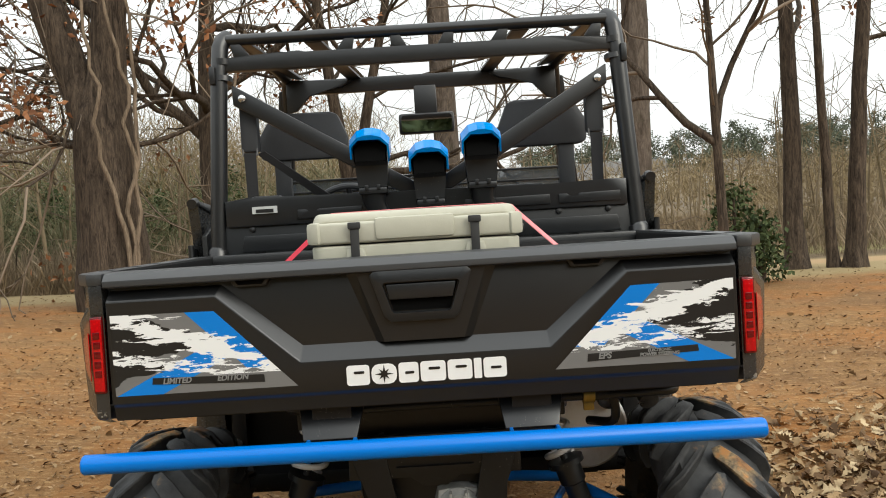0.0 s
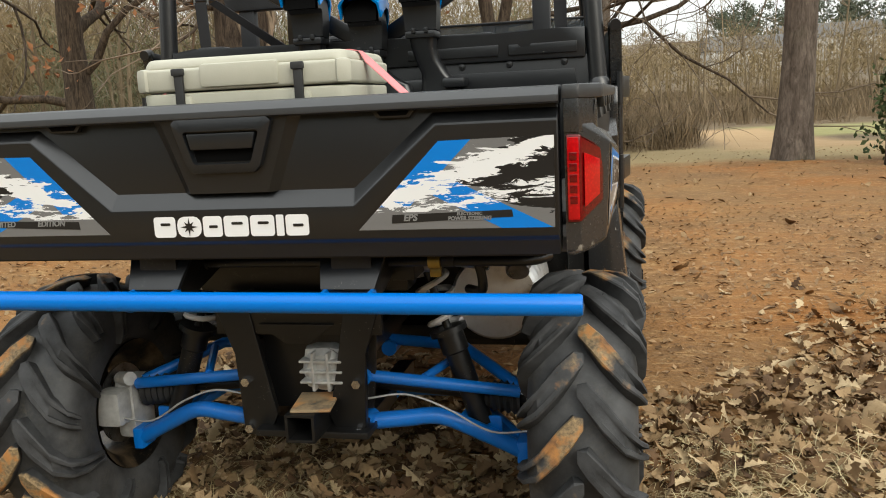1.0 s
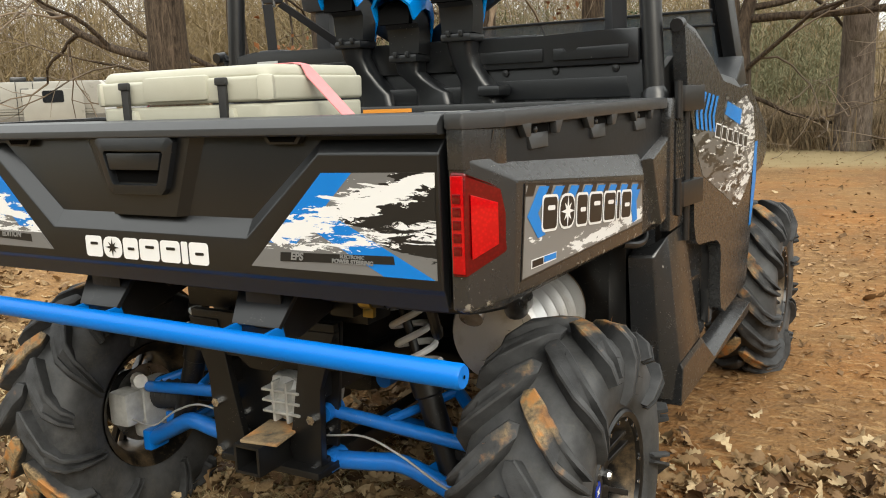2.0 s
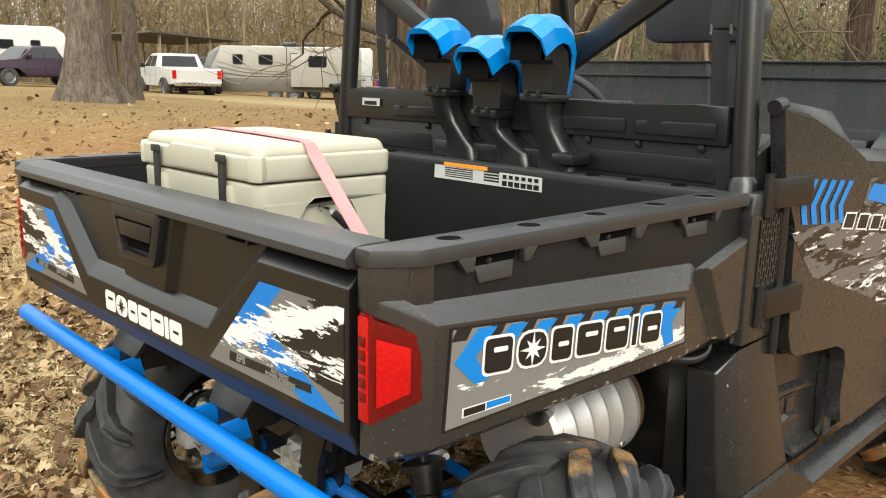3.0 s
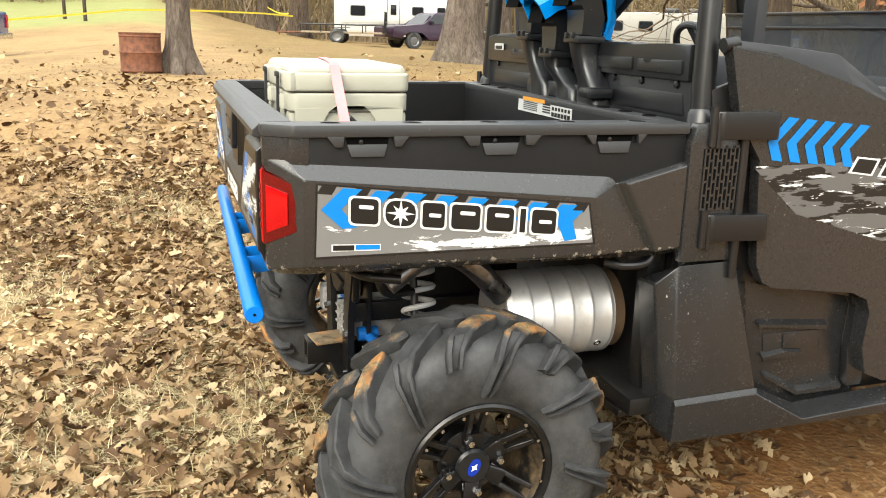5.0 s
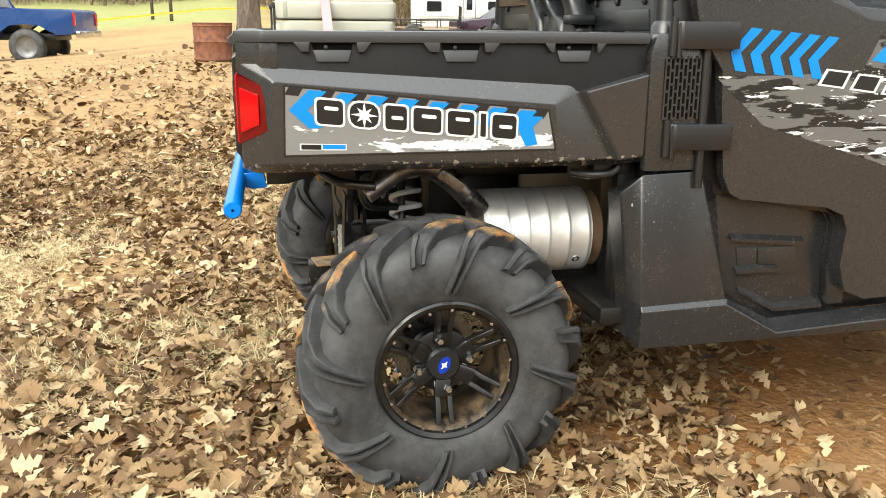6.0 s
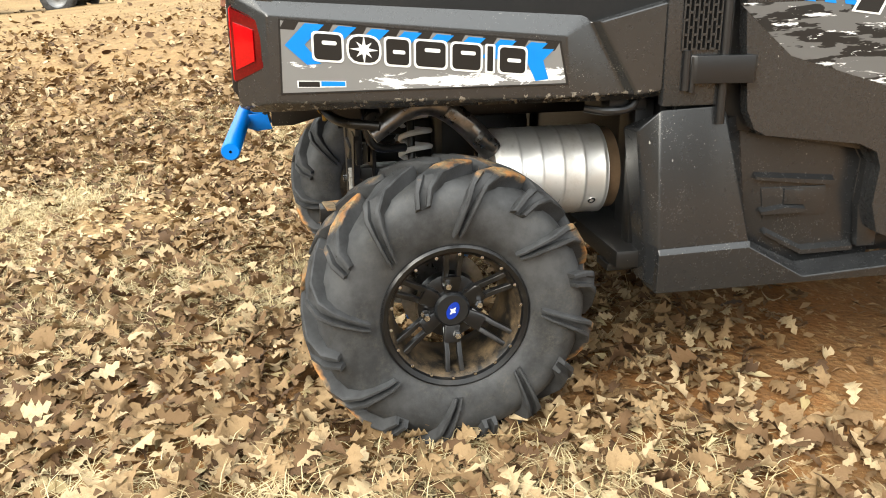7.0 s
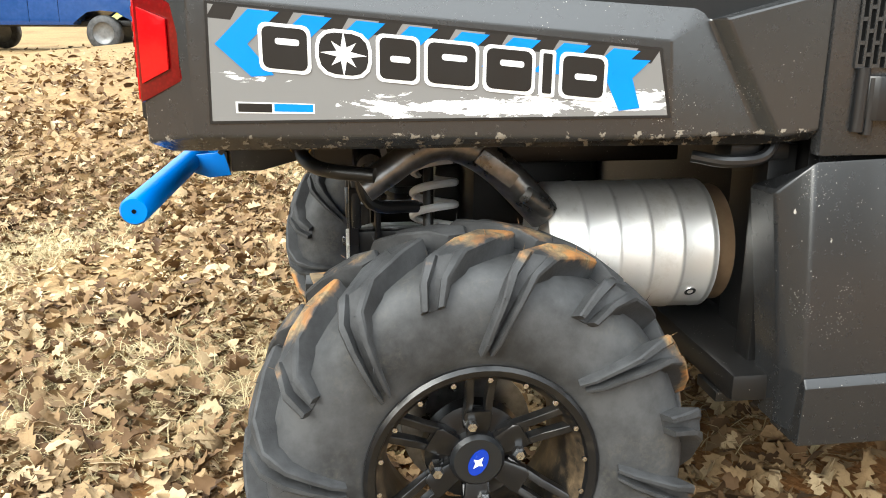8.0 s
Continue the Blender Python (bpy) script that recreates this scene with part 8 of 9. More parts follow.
def pickup(name, label, m, paint, length=5.8, r=0.41, lift=0.0):
    """A crew-cab pickup: nose at +x, wheels on z = 0."""
    t = thing(name, label, "pickup truck", m, "parked pickups")
    L, W, z0 = length, 0.98, 0.55 + lift
    bm = bmesh.new()
    prof = [(L / 2, z0), (L / 2, z0 + 0.42), (L / 2 - 0.08, z0 + 0.52), (L * 0.21, z0 + 0.60), (L * 0.10, z0 + 1.14), (L * 0.07, z0 + 1.20), (-L * 0.095, z0 + 1.20), (-L * 0.135, z0 + 0.62),
            (-L / 2 + 0.03, z0 + 0.62), (-L / 2, z0 + 0.55), (-L / 2, z0 + 0.02), (-L * 0.42, z0 - 0.02), (-L * 0.40, z0 + 0.12), (-L * 0.36, z0 + 0.26), (-L * 0.29, z0 + 0.30), (-L * 0.23, z0 + 0.26), (-L * 0.19, z0 + 0.10), (-L * 0.17, z0 - 0.10),
            (L * 0.17, z0 - 0.10), (L * 0.19, z0 + 0.10), (L * 0.23, z0 + 0.26), (L * 0.30, z0 + 0.30), (L * 0.37, z0 + 0.26), (L * 0.40, z0 + 0.08), (L * 0.42, z0 - 0.05)]
    prism(bm, prof, "xz", -W, W, 0.04)
    for v in bm.verts:
        if v.co.z > z0 + 0.64:
            v.co.y *= 1 - 0.20 * (v.co.z - z0 - 0.62) / 0.58
    part("body", bm, paint, t, smooth=30)
    for s in (1, -1):
        for a, b, c, d in ((0.025, 0.165, 0.02, 0.095), (-0.105, 0.015, -0.085, 0.01)):
            bm = bmesh.new()
            za, zb = z0 + 0.68, z0 + 1.10
            yy = lambda z: s * (W * (1 - 0.20 * (z - z0 - 0.62) / 0.58) + 0.006)
            solid(bm, [(L * a, yy(za), za), (L * b, yy(za), za), (L * d, yy(zb), zb), (L * c, yy(zb), zb)], (0, s * 0.004, 0))
            part("side_window", bm, M_GLASS, t, smooth=0)
        bm = bmesh.new()
        box(bm, (-L / 2 - 0.005, s * (W - 0.10), z0 + 0.38), (0.03, 0.16, 0.32), bevel=0.01)
        part("tail_lamp", bm, M_LENS, t)
        bm = bmesh.new()
        box(bm, (L * 0.15, s * (W + 0.10), z0 + 0.72), (0.10, 0.2, 0.18), bevel=0.03)
        part("door_mirror", bm, M_PLASTIC, t)
        for x in (-0.11, 0.02, 0.165):
            bm = bmesh.new()
            box(bm, (L * x, s * (W + 0.001), z0 + 0.28), (0.008, 0.006, 0.62))
            part("door_seam", bm, M_DARK, t)
        for x in (-L * 0.295, L * 0.30):
            side_wheel(t, x, s * (W - 0.12), r, r, 0.26)
    bm = bmesh.new()
    solid(bm, [(L * 0.198, -0.78, z0 + 0.64), (L * 0.198, 0.78, z0 + 0.64), (L * 0.118, 0.66, z0 + 1.10), (L * 0.118, -0.66, z0 + 1.10)], (0.02, 0, 0.01))
    part("windscreen", bm, M_GLASS, t, smooth=0)
    bm = bmesh.new()
    solid(bm, [(-L * 0.132, -0.74, z0 + 0.68), (-L * 0.132, 0.74, z0 + 0.68), (-L * 0.103, 0.66, z0 + 1.10), (-L * 0.103, -0.66, z0 + 1.10)], (-0.012, 0, 0))
    part("rear_window", bm, M_GLASS, t, smooth=0)
    bm = bmesh.new()
    box(bm, (-L / 2 - 0.06, 0, z0 + 0.02), (0.12, 1.8, 0.16), bevel=0.03)
    part("rear_bumper", bm, M_CHROME, t)
    # black sheet on top paints the shade down in the bed
    bm = bmesh.new()
    box(bm, (-L * 0.315, 0, z0 + 0.618), (L * 0.33, W * 1.72, 0.02))
    part("bed_opening", bm, M_DARK, t)
    bm = bmesh.new()
    box(bm, (0, 0, z0 - 0.06), (L * 0.8, 1.2, 0.16), bevel=0.03)
    part("underbody", bm, M_CHASSIS, t)
    return t


def camper(label, m, length, height=2.55, paint=M_CAMPER, trim=M_TAN, skirt=0.85, nose=False):
    """A travel trailer on its axle: door side at -y, nose at +x."""
    t = thing("travel_trailer", label, "camper", m, "campers")
    L, W = length, 1.22
    bm = bmesh.new()
    prof = [(-L / 2, 0.55), (-L / 2, 0.5 + height - 0.15), (-L / 2 + 0.15, 0.5 + height), (L / 2 - 1.0, 0.5 + height), (L / 2 - 0.45, 0.5 + height - 0.35), (L / 2 - 0.05, 1.3), (L / 2, 1.0), (L / 2 - 0.3, 0.55)]
    prism(bm, prof, "xz", -W, W, 0.05)
    part("shell", bm, paint, t, smooth=30)
    bm = bmesh.new()
    prism(bm, [(-L / 2, 0.5), (-L / 2, skirt), (L / 2 - 0.12, skirt), (L / 2 - 0.3, 0.5)], "xz", -W - 0.012, W + 0.012, 0.01)
    part("skirt", bm, trim, t)
    if nose:
        bm = bmesh.new()
        prism(bm, [(L / 2 - 1.02, 0.508 + height), (L / 2 - 0.44, 0.505 + height - 0.35), (L / 2 - 0.035, 1.3), (L / 2 + 0.012, 1.16), (L / 2 - 0.35, 1.16), (L / 2 - 0.5, 1.6), (L / 2 - 0.9, 0.5 + height - 0.3)], "xz", -W - 0.014, W + 0.014, 0.02)
        part("nose_cap", bm, M_DULLRIM, t, "dark grey wraparound nose")
        bm = bmesh.new()
        box(bm, (-L * 0.22, W + 0.20, 1.55), (2.6, 0.42, 1.6), bevel=0.03)
        slide = part("slide_out", bm, paint, t)
        bm = bmesh.new()
        solid(bm, [(-L * 0.22 + a, W + 0.415, 2.0 + b) for a, b in rounded(0.9, 0.55, 0.09)], (0, 0.012, 0))
        part("pane", bm, M_GLASS, slide, smooth=0)
    for s in (1, -1):
        for x, w, z, h in ((-L * 0.33, 0.9, 2.0, 0.6), (L * 0.10, 0.7, 2.05, 0.5), (L * 0.27, 0.5, 2.05, 0.5)):
            bm = bmesh.new()
            solid(bm, [(x + a, s * (W + 0.02), z + b) for a, b in rounded(w, h, 0.09)], (0, s * -0.03, 0))
            win = part("window", bm, M_PLASTIC, t, smooth=0)
            bm = bmesh.new()
            solid(bm, [(x + a, s * (W + 0.026), z + b) for a, b in rounded(w - 0.09, h - 0.09, 0.06)], (0, s * -0.01, 0))
            part("pane", bm, M_GLASS, win, smooth=0)
        bm = bmesh.new()
        for a in (-L * 0.12, -L * 0.03):
            box(bm, (a, s * (W + 0.01), 1.75), (0.03, 0.02, 1.95))
        box(bm, (-L * 0.075, s * (W + 0.01), 2.72), (L * 0.09, 0.02, 0.03))
        d = part("door_frame", bm, M_PLASTIC, t)
        bm = bmesh.new()
        box(bm, (-L * 0.075, s * (W + 0.012), 2.1), (0.35, 0.02, 0.6), bevel=0.005)
        part("door_pane", bm, M_GLASS, d)
        for k in range(3):
            bm = bmesh.new()
            line = curve_pts([(-L * 0.45, s * (W + 0.012), 1.15 + k * 0.12), (-L * 0.1, s * (W + 0.012), 1.25 + k * 0.10), (L * 0.2, s * (W + 0.012), 1.25 + k * 0.16), (L * 0.40, s * (W + 0.012), 1.45 + k * 0.25)], 6)
            tube(bm, line, 0.05 - 0.012 * k, 6, flat=0.15)
            part("swoosh", bm, M_PLASTIC if nose or not k else M_TAN, t)
        for x in (-0.55, 0.35):
            side_wheel(t, x, s * (W - 0.12), 0.36, 0.36, 0.22)
    bm = bmesh.new()
    box(bm, (-L * 0.05, 0, 0.5 + height + 0.12), (0.7, 0.6, 0.26), bevel=0.06)
    part("roof_unit", bm, M_PLASTIC, t)
    bm = bmesh.new()
    tube(bm, [(L / 2 - 0.3, 0.5, 0.55), (L / 2 + 0.9, 0, 0.5)], 0.05, 8)
    tube(bm, [(L / 2 - 0.3, -0.5, 0.55), (L / 2 + 0.9, 0, 0.5)], 0.05, 8)
    tube(bm, [(L / 2 + 0.8, 0, 0.5), (L / 2 + 0.8, 0, 0.0)], 0.04, 8)
    part("drawbar", bm, M_CHASSIS, t)
    return t


def at(x, y, turn, dz=0.0):
    return pose(x, y, floor_at(x, y) + dz, 0, 0, turn)


camper("white travel trailer parked behind the trucks", at(-49.6, 14.3, 75), 8.4)
camper("white and tan travel trailer with curved stripes", at(-35.7, 24.0, 236, -0.2), 7.9, 2.2, M_GREIGE, M_TAUPE, 1.15, True)
camper("white travel trailer close behind the tan one", at(-38.7, 27.4, 236, -0.1), 7.6, 2.4)
pickup("pickup_truck", "plum crew-cab pickup parked in the clearing", at(-38.6, 12.9, 284), M_PURPLE, 5.9)
pickup("pickup_truck", "white crew-cab pickup seen from its tail", at(-31.9, 16.2, 169, -0.15), M_SILVER, 6.0)
pickup("pickup_truck", "lifted blue crew-cab pickup with black wheels", at(-21.9, -6.9, 262), M_NAVY, 5.8, 0.44, 0.18)
pickup("pickup_truck", "black crew-cab pickup partly hidden beside the white one", at(-37.6, 20.2, 158), M_PLASTIC, 5.0)
pickup("pickup_truck", "dark blue pickup beside the tan trailer", at(-34.0, 30.5, 130), M_NAVY, 5.0)

# flat utility trailer
tr = thing("utility_trailer", "low flat utility trailer with open sides and a raised ramp", "trailer", at(-37.3, 8.0, 252))
bm = bmesh.new()
box(bm, (0, 0, 0.50), (3.8, 1.7, 0.08), bevel=0.01)
part("deck", bm, M_PLANK, tr)
for s in (1, -1):
    bm = bmesh.new()
    tube(bm, [(-1.9, s * 0.86, 0.85), (1.9, s * 0.86, 0.85)], 0.03, 8)
    for x in (-1.88, -0.95, 0, 0.95, 1.88):
        tube(bm, [(x, s * 0.86, 0.5), (x, s * 0.86, 0.85)], 0.025, 8)
    part("side_rail", bm, M_CHASSIS, tr)
    side_wheel(tr, 0.2, s * 0.98, 0.34, 0.34, 0.2)
    bm = bmesh.new()
    box(bm, (0.2, s * 0.98, 0.72), (0.8, 0.24, 0.03), bevel=0.01)
    part("mudguard", bm, M_CHASSIS, tr)
bm = bmesh.new()
tube(bm, [(1.9, 0.4, 0.48), (3.1, 0, 0.45)], 0.04, 8)
tube(bm, [(1.9, -0.4, 0.48), (3.1, 0, 0.45)], 0.04, 8)
tube(bm, [(3.0, 0, 0.75), (3.0, 0, 0.0)], 0.03, 8)
part("drawbar", bm, M_RUST, tr)
bm = bmesh.new()
for k in range(7):
    tube(bm, [(-1.92, -0.78 + k * 0.26, 0.52), (-1.95, -0.78 + k * 0.26, 1.45)], 0.02, 6)
for z in (0.55, 1.0, 1.45):
    tube(bm, [(-1.93, -0.8, z), (-1.93, 0.8, z)], 0.025, 6)
part("ramp_gate", bm, M_CHASSIS, tr)

# open shed roof behind the trucks
shed = thing("carport", "long low open carport with a dark sheet roof", "carport", at(-47.6, 23.5, 128.6))
bm = bmesh.new()
solid(bm, [(-6.6, -2.4, 3.15), (6.6, -2.4, 3.15), (6.6, 2.4, 2.85), (-6.6, 2.4, 2.85)], (0, 0, 0.10))
part("roof", bm, M_ROOF, shed)
for x in (-5.2, -1.7, 1.7, 5.2):
    for y, h in ((-2.2, 3.12), (2.2, 2.86)):
        bm = bmesh.new()
        box(bm, (x, y, h / 2), (0.12, 0.12, h), bevel=0.01)
        part("post", bm, M_PLANK, shed)

# two short fence posts at the edge of the turf
for x, y in ((-40.5, -4.2), (-38.6, -3.2)):
    post = thing("fence_post", "short dark wooden fence post in the turf", "post", at(x, y, 20), "fence posts")
    bm = bmesh.new()
    lathe(bm, [(0.0, -0.1), (0.085, -0.1), (0.08, 0.4), (0.078, 1.12), (0.06, 1.16), (0.0, 1.17)], pose(0, 0, 0, 0, -90, 0), 12)
    part("stake", bm, M_OAK, post)

# rusty burn barrel
bar2 = thing("burn_barrel", "rusty open-topped steel burn barrel on bare dirt", "barrel", at(-10.95, -0.46, 0))
bm = bmesh.new()
lathe(bm, [(0.0, 0.0), (0.29, 0.0), (0.30, 0.02), (0.29, 0.05), (0.29, 0.26), (0.302, 0.28), (0.29, 0.30), (0.29, 0.50), (0.30, 0.51), (0.292, 0.53), (0.30, 0.56), (0.285, 0.56), (0.28, 0.08), (0.0, 0.07)], pose(0, 0, 0, 0, -90, 0), 36)
part("drum", bm, M_RUST, bar2)

# barrier tape between the far trees
tape = thing("barrier_tape", "yellow plastic tape tied between far trees", "tape")
for (a, b), (c, d), h in (((-39.3, 6.3), (-26.0, -9.0), 0.9), ((-39.3, 6.3), (-34.5, -9.0), 1.9), ((-46.0, 5.5), (-39.3, 6.3), 1.2)):
    bm = bmesh.new()
    pts = []
    for k in range(9):
        f = k / 8
        x, y = a + (c - a) * f, b + (d - b) * f
        pts.append((x, y, rise(x, y) + h - 0.25 * math.sin(math.pi * f)))
    lo = [bm.verts.new(p) for p in pts]
    hi = [bm.verts.new((p[0] + 0.01, p[1], p[2] + 0.07)) for p in pts]
    for k in range(8):
        bm.faces.new((lo[k], lo[k + 1], hi[k + 1], hi[k]))
    part("tape_run", bm, M_TAPE, tape)

# far houses across the valley
def house(x, y, w, d, h, turn):
    t = thing("house", "small white house far across the valley", "house", pose(x, y, rise(x, y) - 0.3, 0, 0, turn), "far houses")
    bm = bmesh.new()
    box(bm, (0, 0, h / 2), (w, d, h))
    wall = part("wall", bm, M_HOUSE, t)
    bm = bmesh.new()
    prism(bm, [(-d / 2 - 0.4, h), (d / 2 + 0.4, h), (0, h + d * 0.3)], "yz", -w / 2 - 0.4, w / 2 + 0.4)
    part("roof", bm, M_ROOF, t)
    for q in (-0.3, 0.0, 0.3):
        bm = bmesh.new()
        box(bm, (q * w, -d / 2 - 0.02, h * 0.55), (1.0, 0.06, 1.2))
        part("window", bm, M_GLASS, t)


house(22, 150, 14, 8, 3.6, 10)
house(38, 165, 16, 9, 4.0, -8)
house(60, 160, 12, 8, 3.5, 15)

# ---- fallen leaves, dry grass, twigs ----


def density(x, y):
    """Where the litter lies: thick round the rear wheel and along the bank, thin on the driven clay."""
    n = 0.5 + 0.5 * noise.fractal(Vector((x * 0.45, y * 0.45, 1.7)), 0.9, 2.0, 4)
    thick = 0.12 + 0.5 * max(0.0, n - 0.45)
    near = math.exp(-((x - 0.3) ** 2 / 9.0 + (y + 0.4) ** 2 / 5.0))
    bank = 1.2 * math.exp(-((x + 4.8) ** 2 / 16.0 + (y + 0.9) ** 2 / 9.0))
    right = math.exp(-((x - 2.6) ** 2 / 1.6 + (y - 1.2) ** 2 / 2.4)) * (0.35 + n)
    clay = 1.7 * math.exp(-((x - 0.75) ** 2 / 0.40 + (y - 2.5) ** 2 / 0.9)) + math.exp(-((x + 1.2) ** 2 / 4.0 + (y - 5.0) ** 2 / 7.0))
    behind = math.exp(-((x + 2.0) ** 2 / 1.8 + (y - 3.0) ** 2 / 5.0))
    d = thick + near + bank + 0.9 * right - 0.75 * clay - 0.3 * behind
    if y > 1.6:
        d *= max(0.06, 1 - (y - 1.6) / 2.2)
    if x < -1.0 and y > 1.6:
        d *= max(0.16, 1 - (y - 1.6) / 1.5)
    if x < -7.5:
        d *= max(0.16, 1 - (-7.5 - x) / 5.0)
    if x < -0.3:
        bare = 0.5 + 0.5 * noise.fractal(Vector((x * 0.8 + 5.0, y * 0.8, 4.4)), 0.9, 2.0, 3)
        d *= max(0.12, min(1.0, 2.6 * (bare - 0.22)))
    return max(0.015, min(1.0, d))


LEAF_X = np.array([0.0, 0.16, 0.28, 0.40, 0.52, 0.64, 0.78, 0.90, 1.0])
LEAF_W = np.array([0.02, 0.19, 0.09, 0.28, 0.15, 0.32, 0.16, 0.21, 0.02])


def edge_fade(x, y, box4, w=1.4):
    """Thins what is strewn towards the rim of its patch."""
    x0, x1, y0, y1 = box4
    return max(0.0, min(1.0, min(x - x0, x1 - x, y - y0, y1 - y) / w))


def litter(name, label, seed, n, box4, smin, smax, dense, keep_every=1):
    rng = np.random.default_rng(seed)
    x0, x1, y0, y1 = box4
    LX, LW = (LEAF_X, LEAF_W) if keep_every == 1 else (LEAF_X[[0, 1, 3, 5, 7, 8]], LEAF_W[[0, 1, 3, 5, 7, 8]])
    xs, ys = rng.uniform(x0, x1, n * 3), rng.uniform(y0, y1, n * 3)
    keep = [i for i in range(n * 3) if rng.uniform() < dense(xs[i], ys[i]) * edge_fade(xs[i], ys[i], box4)][:n]
    xs, ys = xs[keep], ys[keep]
    n = len(xs)
    zs = np.array([floor_at(a, b) for a, b in zip(xs, ys)])
    k = len(LX)
    s = rng.uniform(smin, smax, n)
    curl, fold, cup = rng.normal(0, 0.9, n), rng.uniform(0.0, 0.9, n), rng.normal(0, 0.35, n)
    wide = rng.uniform(0.75, 1.25, n)
    u = LX - 0.5
    jit = 1 + rng.normal(0, 0.12, (n, k))
    w = LW[None] * wide[:, None] * jit
    sway = rng.normal(0, 0.10, (n, 1)) * np.sin(LX * 3.1)[None]
    mid = np.stack([np.repeat(u[None], n, 0), sway, curl[:, None] * (u ** 2)[None] * 0.7], -1)
    lf = mid + np.stack([np.zeros_like(w), w * np.cos(fold)[:, None], w * np.sin(fold)[:, None] + cup[:, None] * w], -1)
    rt = mid + np.stack([np.zeros_like(w), -w * np.cos(fold)[:, None], w * np.sin(fold)[:, None] - cup[:, None] * w], -1)
    v = np.concatenate([lf, mid, rt], 1) * s[:, None, None]
    yaw, tip, roll = rng.uniform(0, 6.283, n), rng.normal(0, 0.35, n), rng.normal(0, 0.35, n)
    flip = rng.uniform(size=n) < 0.4
    v[flip, :, 2] *= -1
    cr, sr = np.cos(roll), np.sin(roll)
    y2, z2 = v[:, :, 1] * cr[:, None] - v[:, :, 2] * sr[:, None], v[:, :, 1] * sr[:, None] + v[:, :, 2] * cr[:, None]
    ct, st = np.cos(tip), np.sin(tip)
    x2, z3 = v[:, :, 0] * ct[:, None] - z2 * st[:, None], v[:, :, 0] * st[:, None] + z2 * ct[:, None]
    cy, sy = np.cos(yaw), np.sin(yaw)
    X = x2 * cy[:, None] - y2 * sy[:, None] + xs[:, None]
    Y = x2 * sy[:, None] + y2 * cy[:, None] + ys[:, None]
    low = z3.min(1)
    stack = rng.exponential(0.008, n) * np.array([min(1.6, 2.2 * dense(a, b)) for a, b in zip(xs, ys)])
    Z = z3 - low[:, None] * 0.8 + (zs + stack)[:, None]
    V = np.stack([X, Y, Z], -1).reshape(-1, 3)
    i = np.arange(k - 1)
    q = np.concatenate([np.stack([i, i + 1, i + 1 + k], -1), np.stack([i, i + 1 + k, i + k], -1), np.stack([i + k, i + 1 + k, i + 1 + 2 * k], -1), np.stack([i + k, i + 1 + 2 * k, i + 2 * k], -1)], 0)
    T = (q[None] + (np.arange(n) * 3 * k)[:, None, None]).reshape(-1, 3)
    ob = fast_mesh(name, V, T, M_LEAF)
    return tagged(ob, label, "leaves", kind="stuff")


litter("fallen_leaves", "thick dry brown oak leaves on the ground", 101, 31000, (-5.0, 4.2, -4.0, 4.4), 0.04, 0.095, density)
litter("fallen_leaves", "dry oak leaves scattered over the clearing", 102, 20000, (-14, 8, -7, 10), 0.05, 0.105, lambda x, y: density(x, y) * (1.0 - edge_fade(x, y, (-4.6, 3.8, -3.6, 4.0), 1.4)), 2)
litter("fallen_leaves", "dry oak leaves drifted along the bank", 103, 3500, (-26, -9, -14, 12), 0.10, 0.17, lambda x, y: density(x, y), 2)


def grass(name, label, seed, n, box4, hmin, hmax, patch):
    rng = np.random.default_rng(seed)
    x0, x1, y0, y1 = box4
    xs, ys = rng.uniform(x0, x1, n * 4), rng.uniform(y0, y1, n * 4)
    ok = [i for i in range(n * 4) if noise.noise(Vector((xs[i] * 1.1, ys[i] * 1.1, 9.0))) > patch and rng.uniform() < edge_fade(xs[i], ys[i], box4, 0.8)][:n]
    xs, ys = xs[ok], ys[ok]
    n = len(xs)
    zs = np.array([floor_at(a, b) for a, b in zip(xs, ys)])
    a = rng.uniform(0, 6.283, n)
    h = rng.uniform(hmin, hmax, n)
    flat = rng.uniform(0.5, 4.5, n)
    d = np.stack([np.cos(a) * flat, np.sin(a) * flat, np.ones(n)], 1)
    d /= np.linalg.norm(d, axis=1)[:, None]
    side = np.stack([-np.sin(a), np.cos(a), np.zeros(n)], 1) * 0.0013
    p = np.stack([xs, ys, zs + 0.004], 1)
    m1 = p + d * (h * 0.5)[:, None]
    tip = p + d * h[:, None] + np.stack([np.cos(a), np.sin(a), -0.9 * np.ones(n)], 1) * (h * 0.3)[:, None]
    V = np.stack([p - side, p + side, m1 + side, m1 - side, tip], 1).reshape(-1, 3)
    T = (np.array([[0, 1, 2], [0, 2, 3], [3, 2, 4]])[None] + (np.arange(n) * 5)[:, None, None]).reshape(-1, 3)
    ob = fast_mesh(name, V, T, M_STRAW)
    return tagged(ob, label, "grass", kind="stuff")


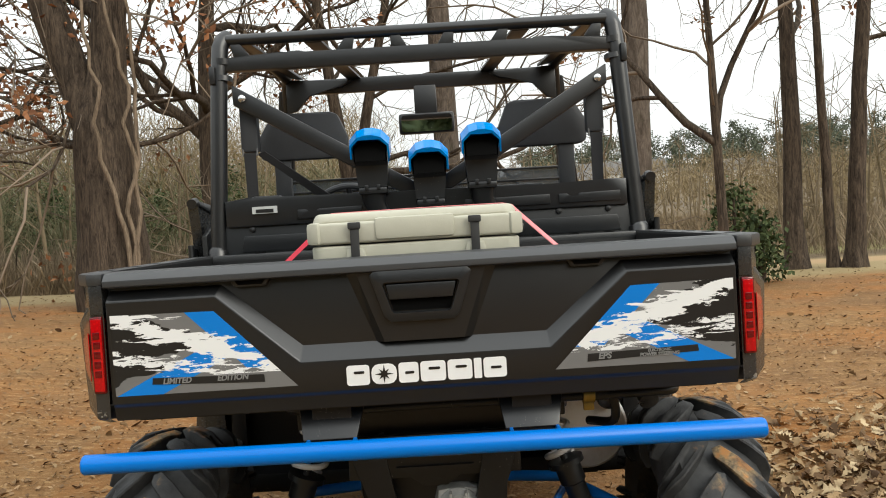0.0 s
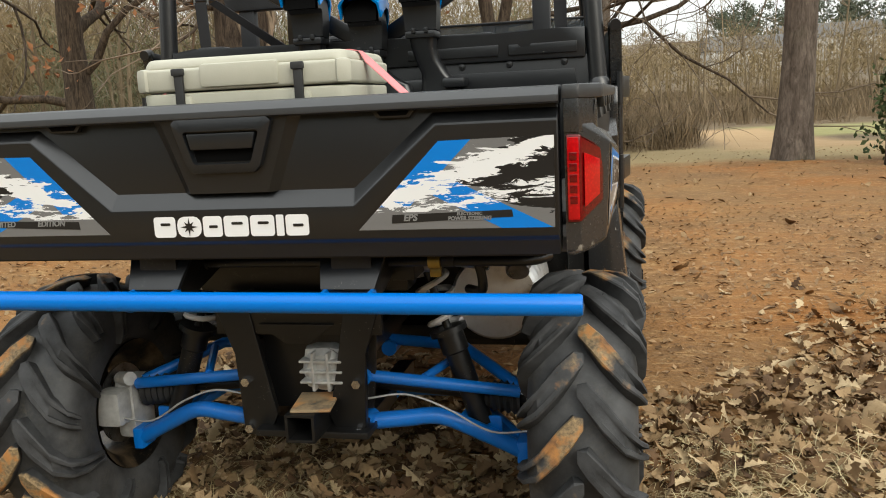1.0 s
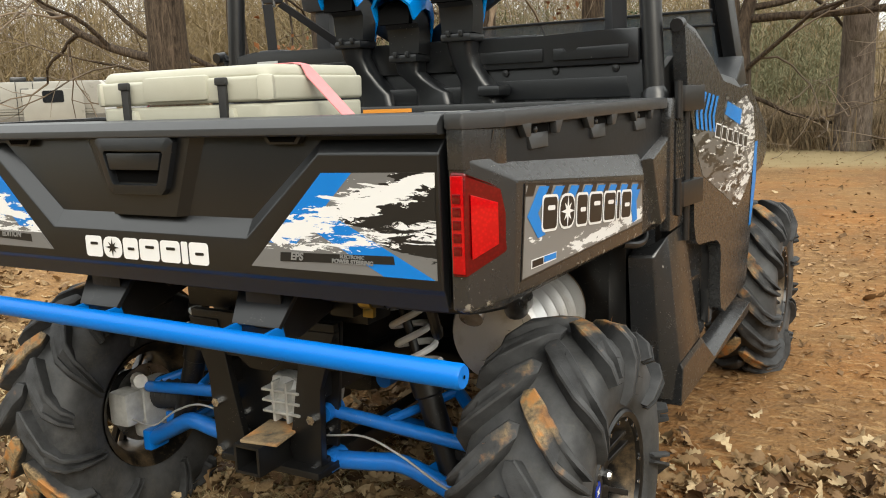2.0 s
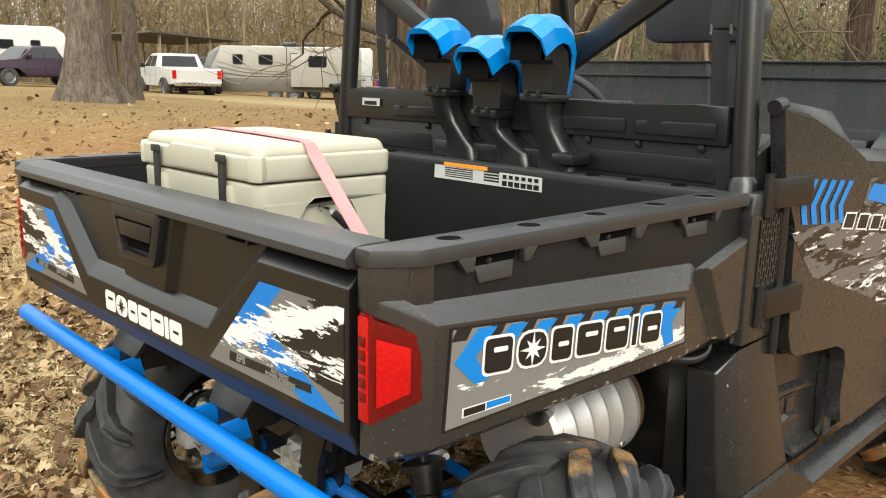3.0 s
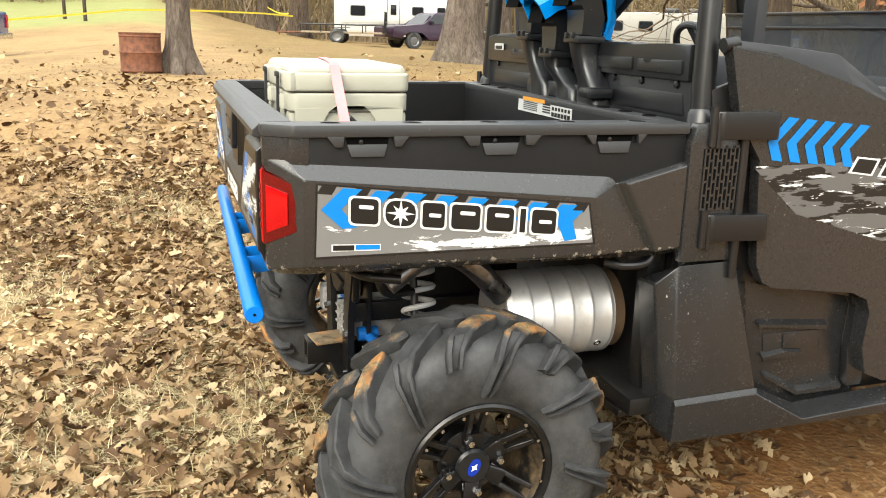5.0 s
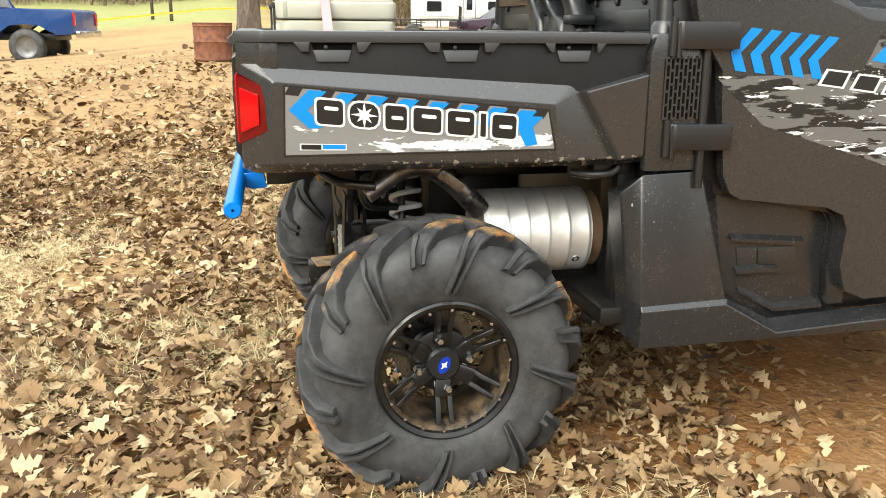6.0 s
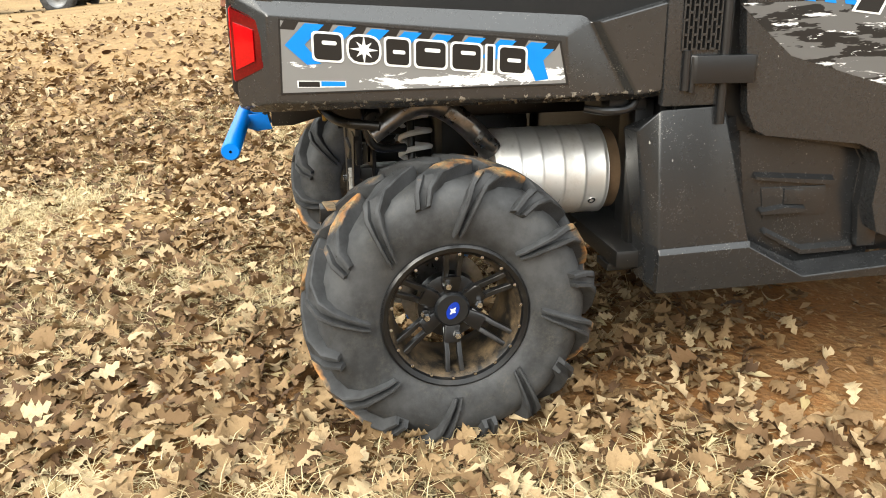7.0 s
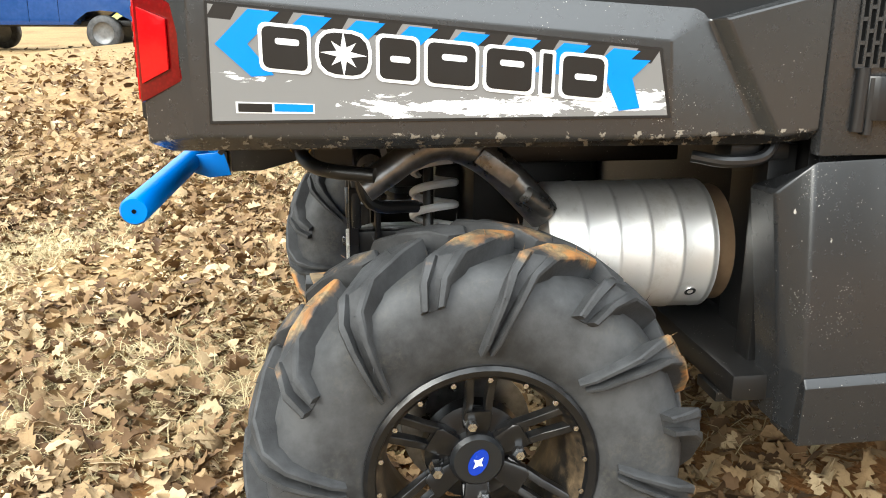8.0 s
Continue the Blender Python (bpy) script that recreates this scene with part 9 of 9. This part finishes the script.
grass("dry_grass", "dry straw-coloured grass among the leaves", 111, 34000, (-4.6, 2.5, -3.6, 1.3), 0.04, 0.15, 0.16)
grass("dry_grass", "fine pale straw lying among the leaves", 113, 36000, (-4.4, 2.8, -3.4, 1.5), 0.04, 0.12, -0.12)
grass("dry_grass", "sparse dry grass in the leaf litter", 112, 5000, (-1.2, 2.0, -1.5, 1.1), 0.03, 0.075, -0.4)


def crumbs(name, label, seed, n, box4, smin, smax, mat):
    """Leaf fragments, bark chips and clods: small bent flakes."""
    rng = np.random.default_rng(seed)
    x0, x1, y0, y1 = box4
    xs, ys = rng.uniform(x0, x1, n), rng.uniform(y0, y1, n)
    ok = [i for i in range(n) if rng.uniform() < edge_fade(xs[i], ys[i], box4)]
    xs, ys, n = xs[ok], ys[ok], len(ok)
    zs = np.array([floor_at(a, b) for a, b in zip(xs, ys)])
    s = rng.uniform(smin, smax, (n, 1))
    a = rng.uniform(0, 6.283, n)
    u = np.stack([np.cos(a), np.sin(a), rng.normal(0, 0.3, n)], 1) * s
    v = np.stack([-np.sin(a), np.cos(a), rng.normal(0, 0.3, n)], 1) * s * rng.uniform(0.15, 0.7, (n, 1))
    p = np.stack([xs, ys, zs + 0.004 + s[:, 0] * 0.25], 1)
    up = np.array([0, 0, 1.0])[None] * s * rng.uniform(0.0, 0.4, (n, 1))
    V = np.stack([p - u, p + v + up, p + u, p - v + up], 1).reshape(-1, 3)
    T = (np.array([[0, 1, 2], [0, 2, 3]])[None] + (np.arange(n) * 4)[:, None, None]).reshape(-1, 3)
    return tagged(fast_mesh(name, V, T, mat), label, "litter", kind="stuff")


crumbs("leaf_crumbs", "crumbled leaf fragments and bark chips on the clay", 121, 42000, (-6, 6, -5, 7.5), 0.006, 0.024, M_CRUMB)
crumbs("leaf_crumbs", "scattered leaf fragments over the clearing", 122, 12000, (-16, 9, -4, 15), 0.010, 0.032, M_CRUMB)
crumbs("straw_bits", "short bits of pale straw on the clay", 123, 11000, (-3.6, 3.2, -3.2, 1.6), 0.012, 0.035, M_STRAW)
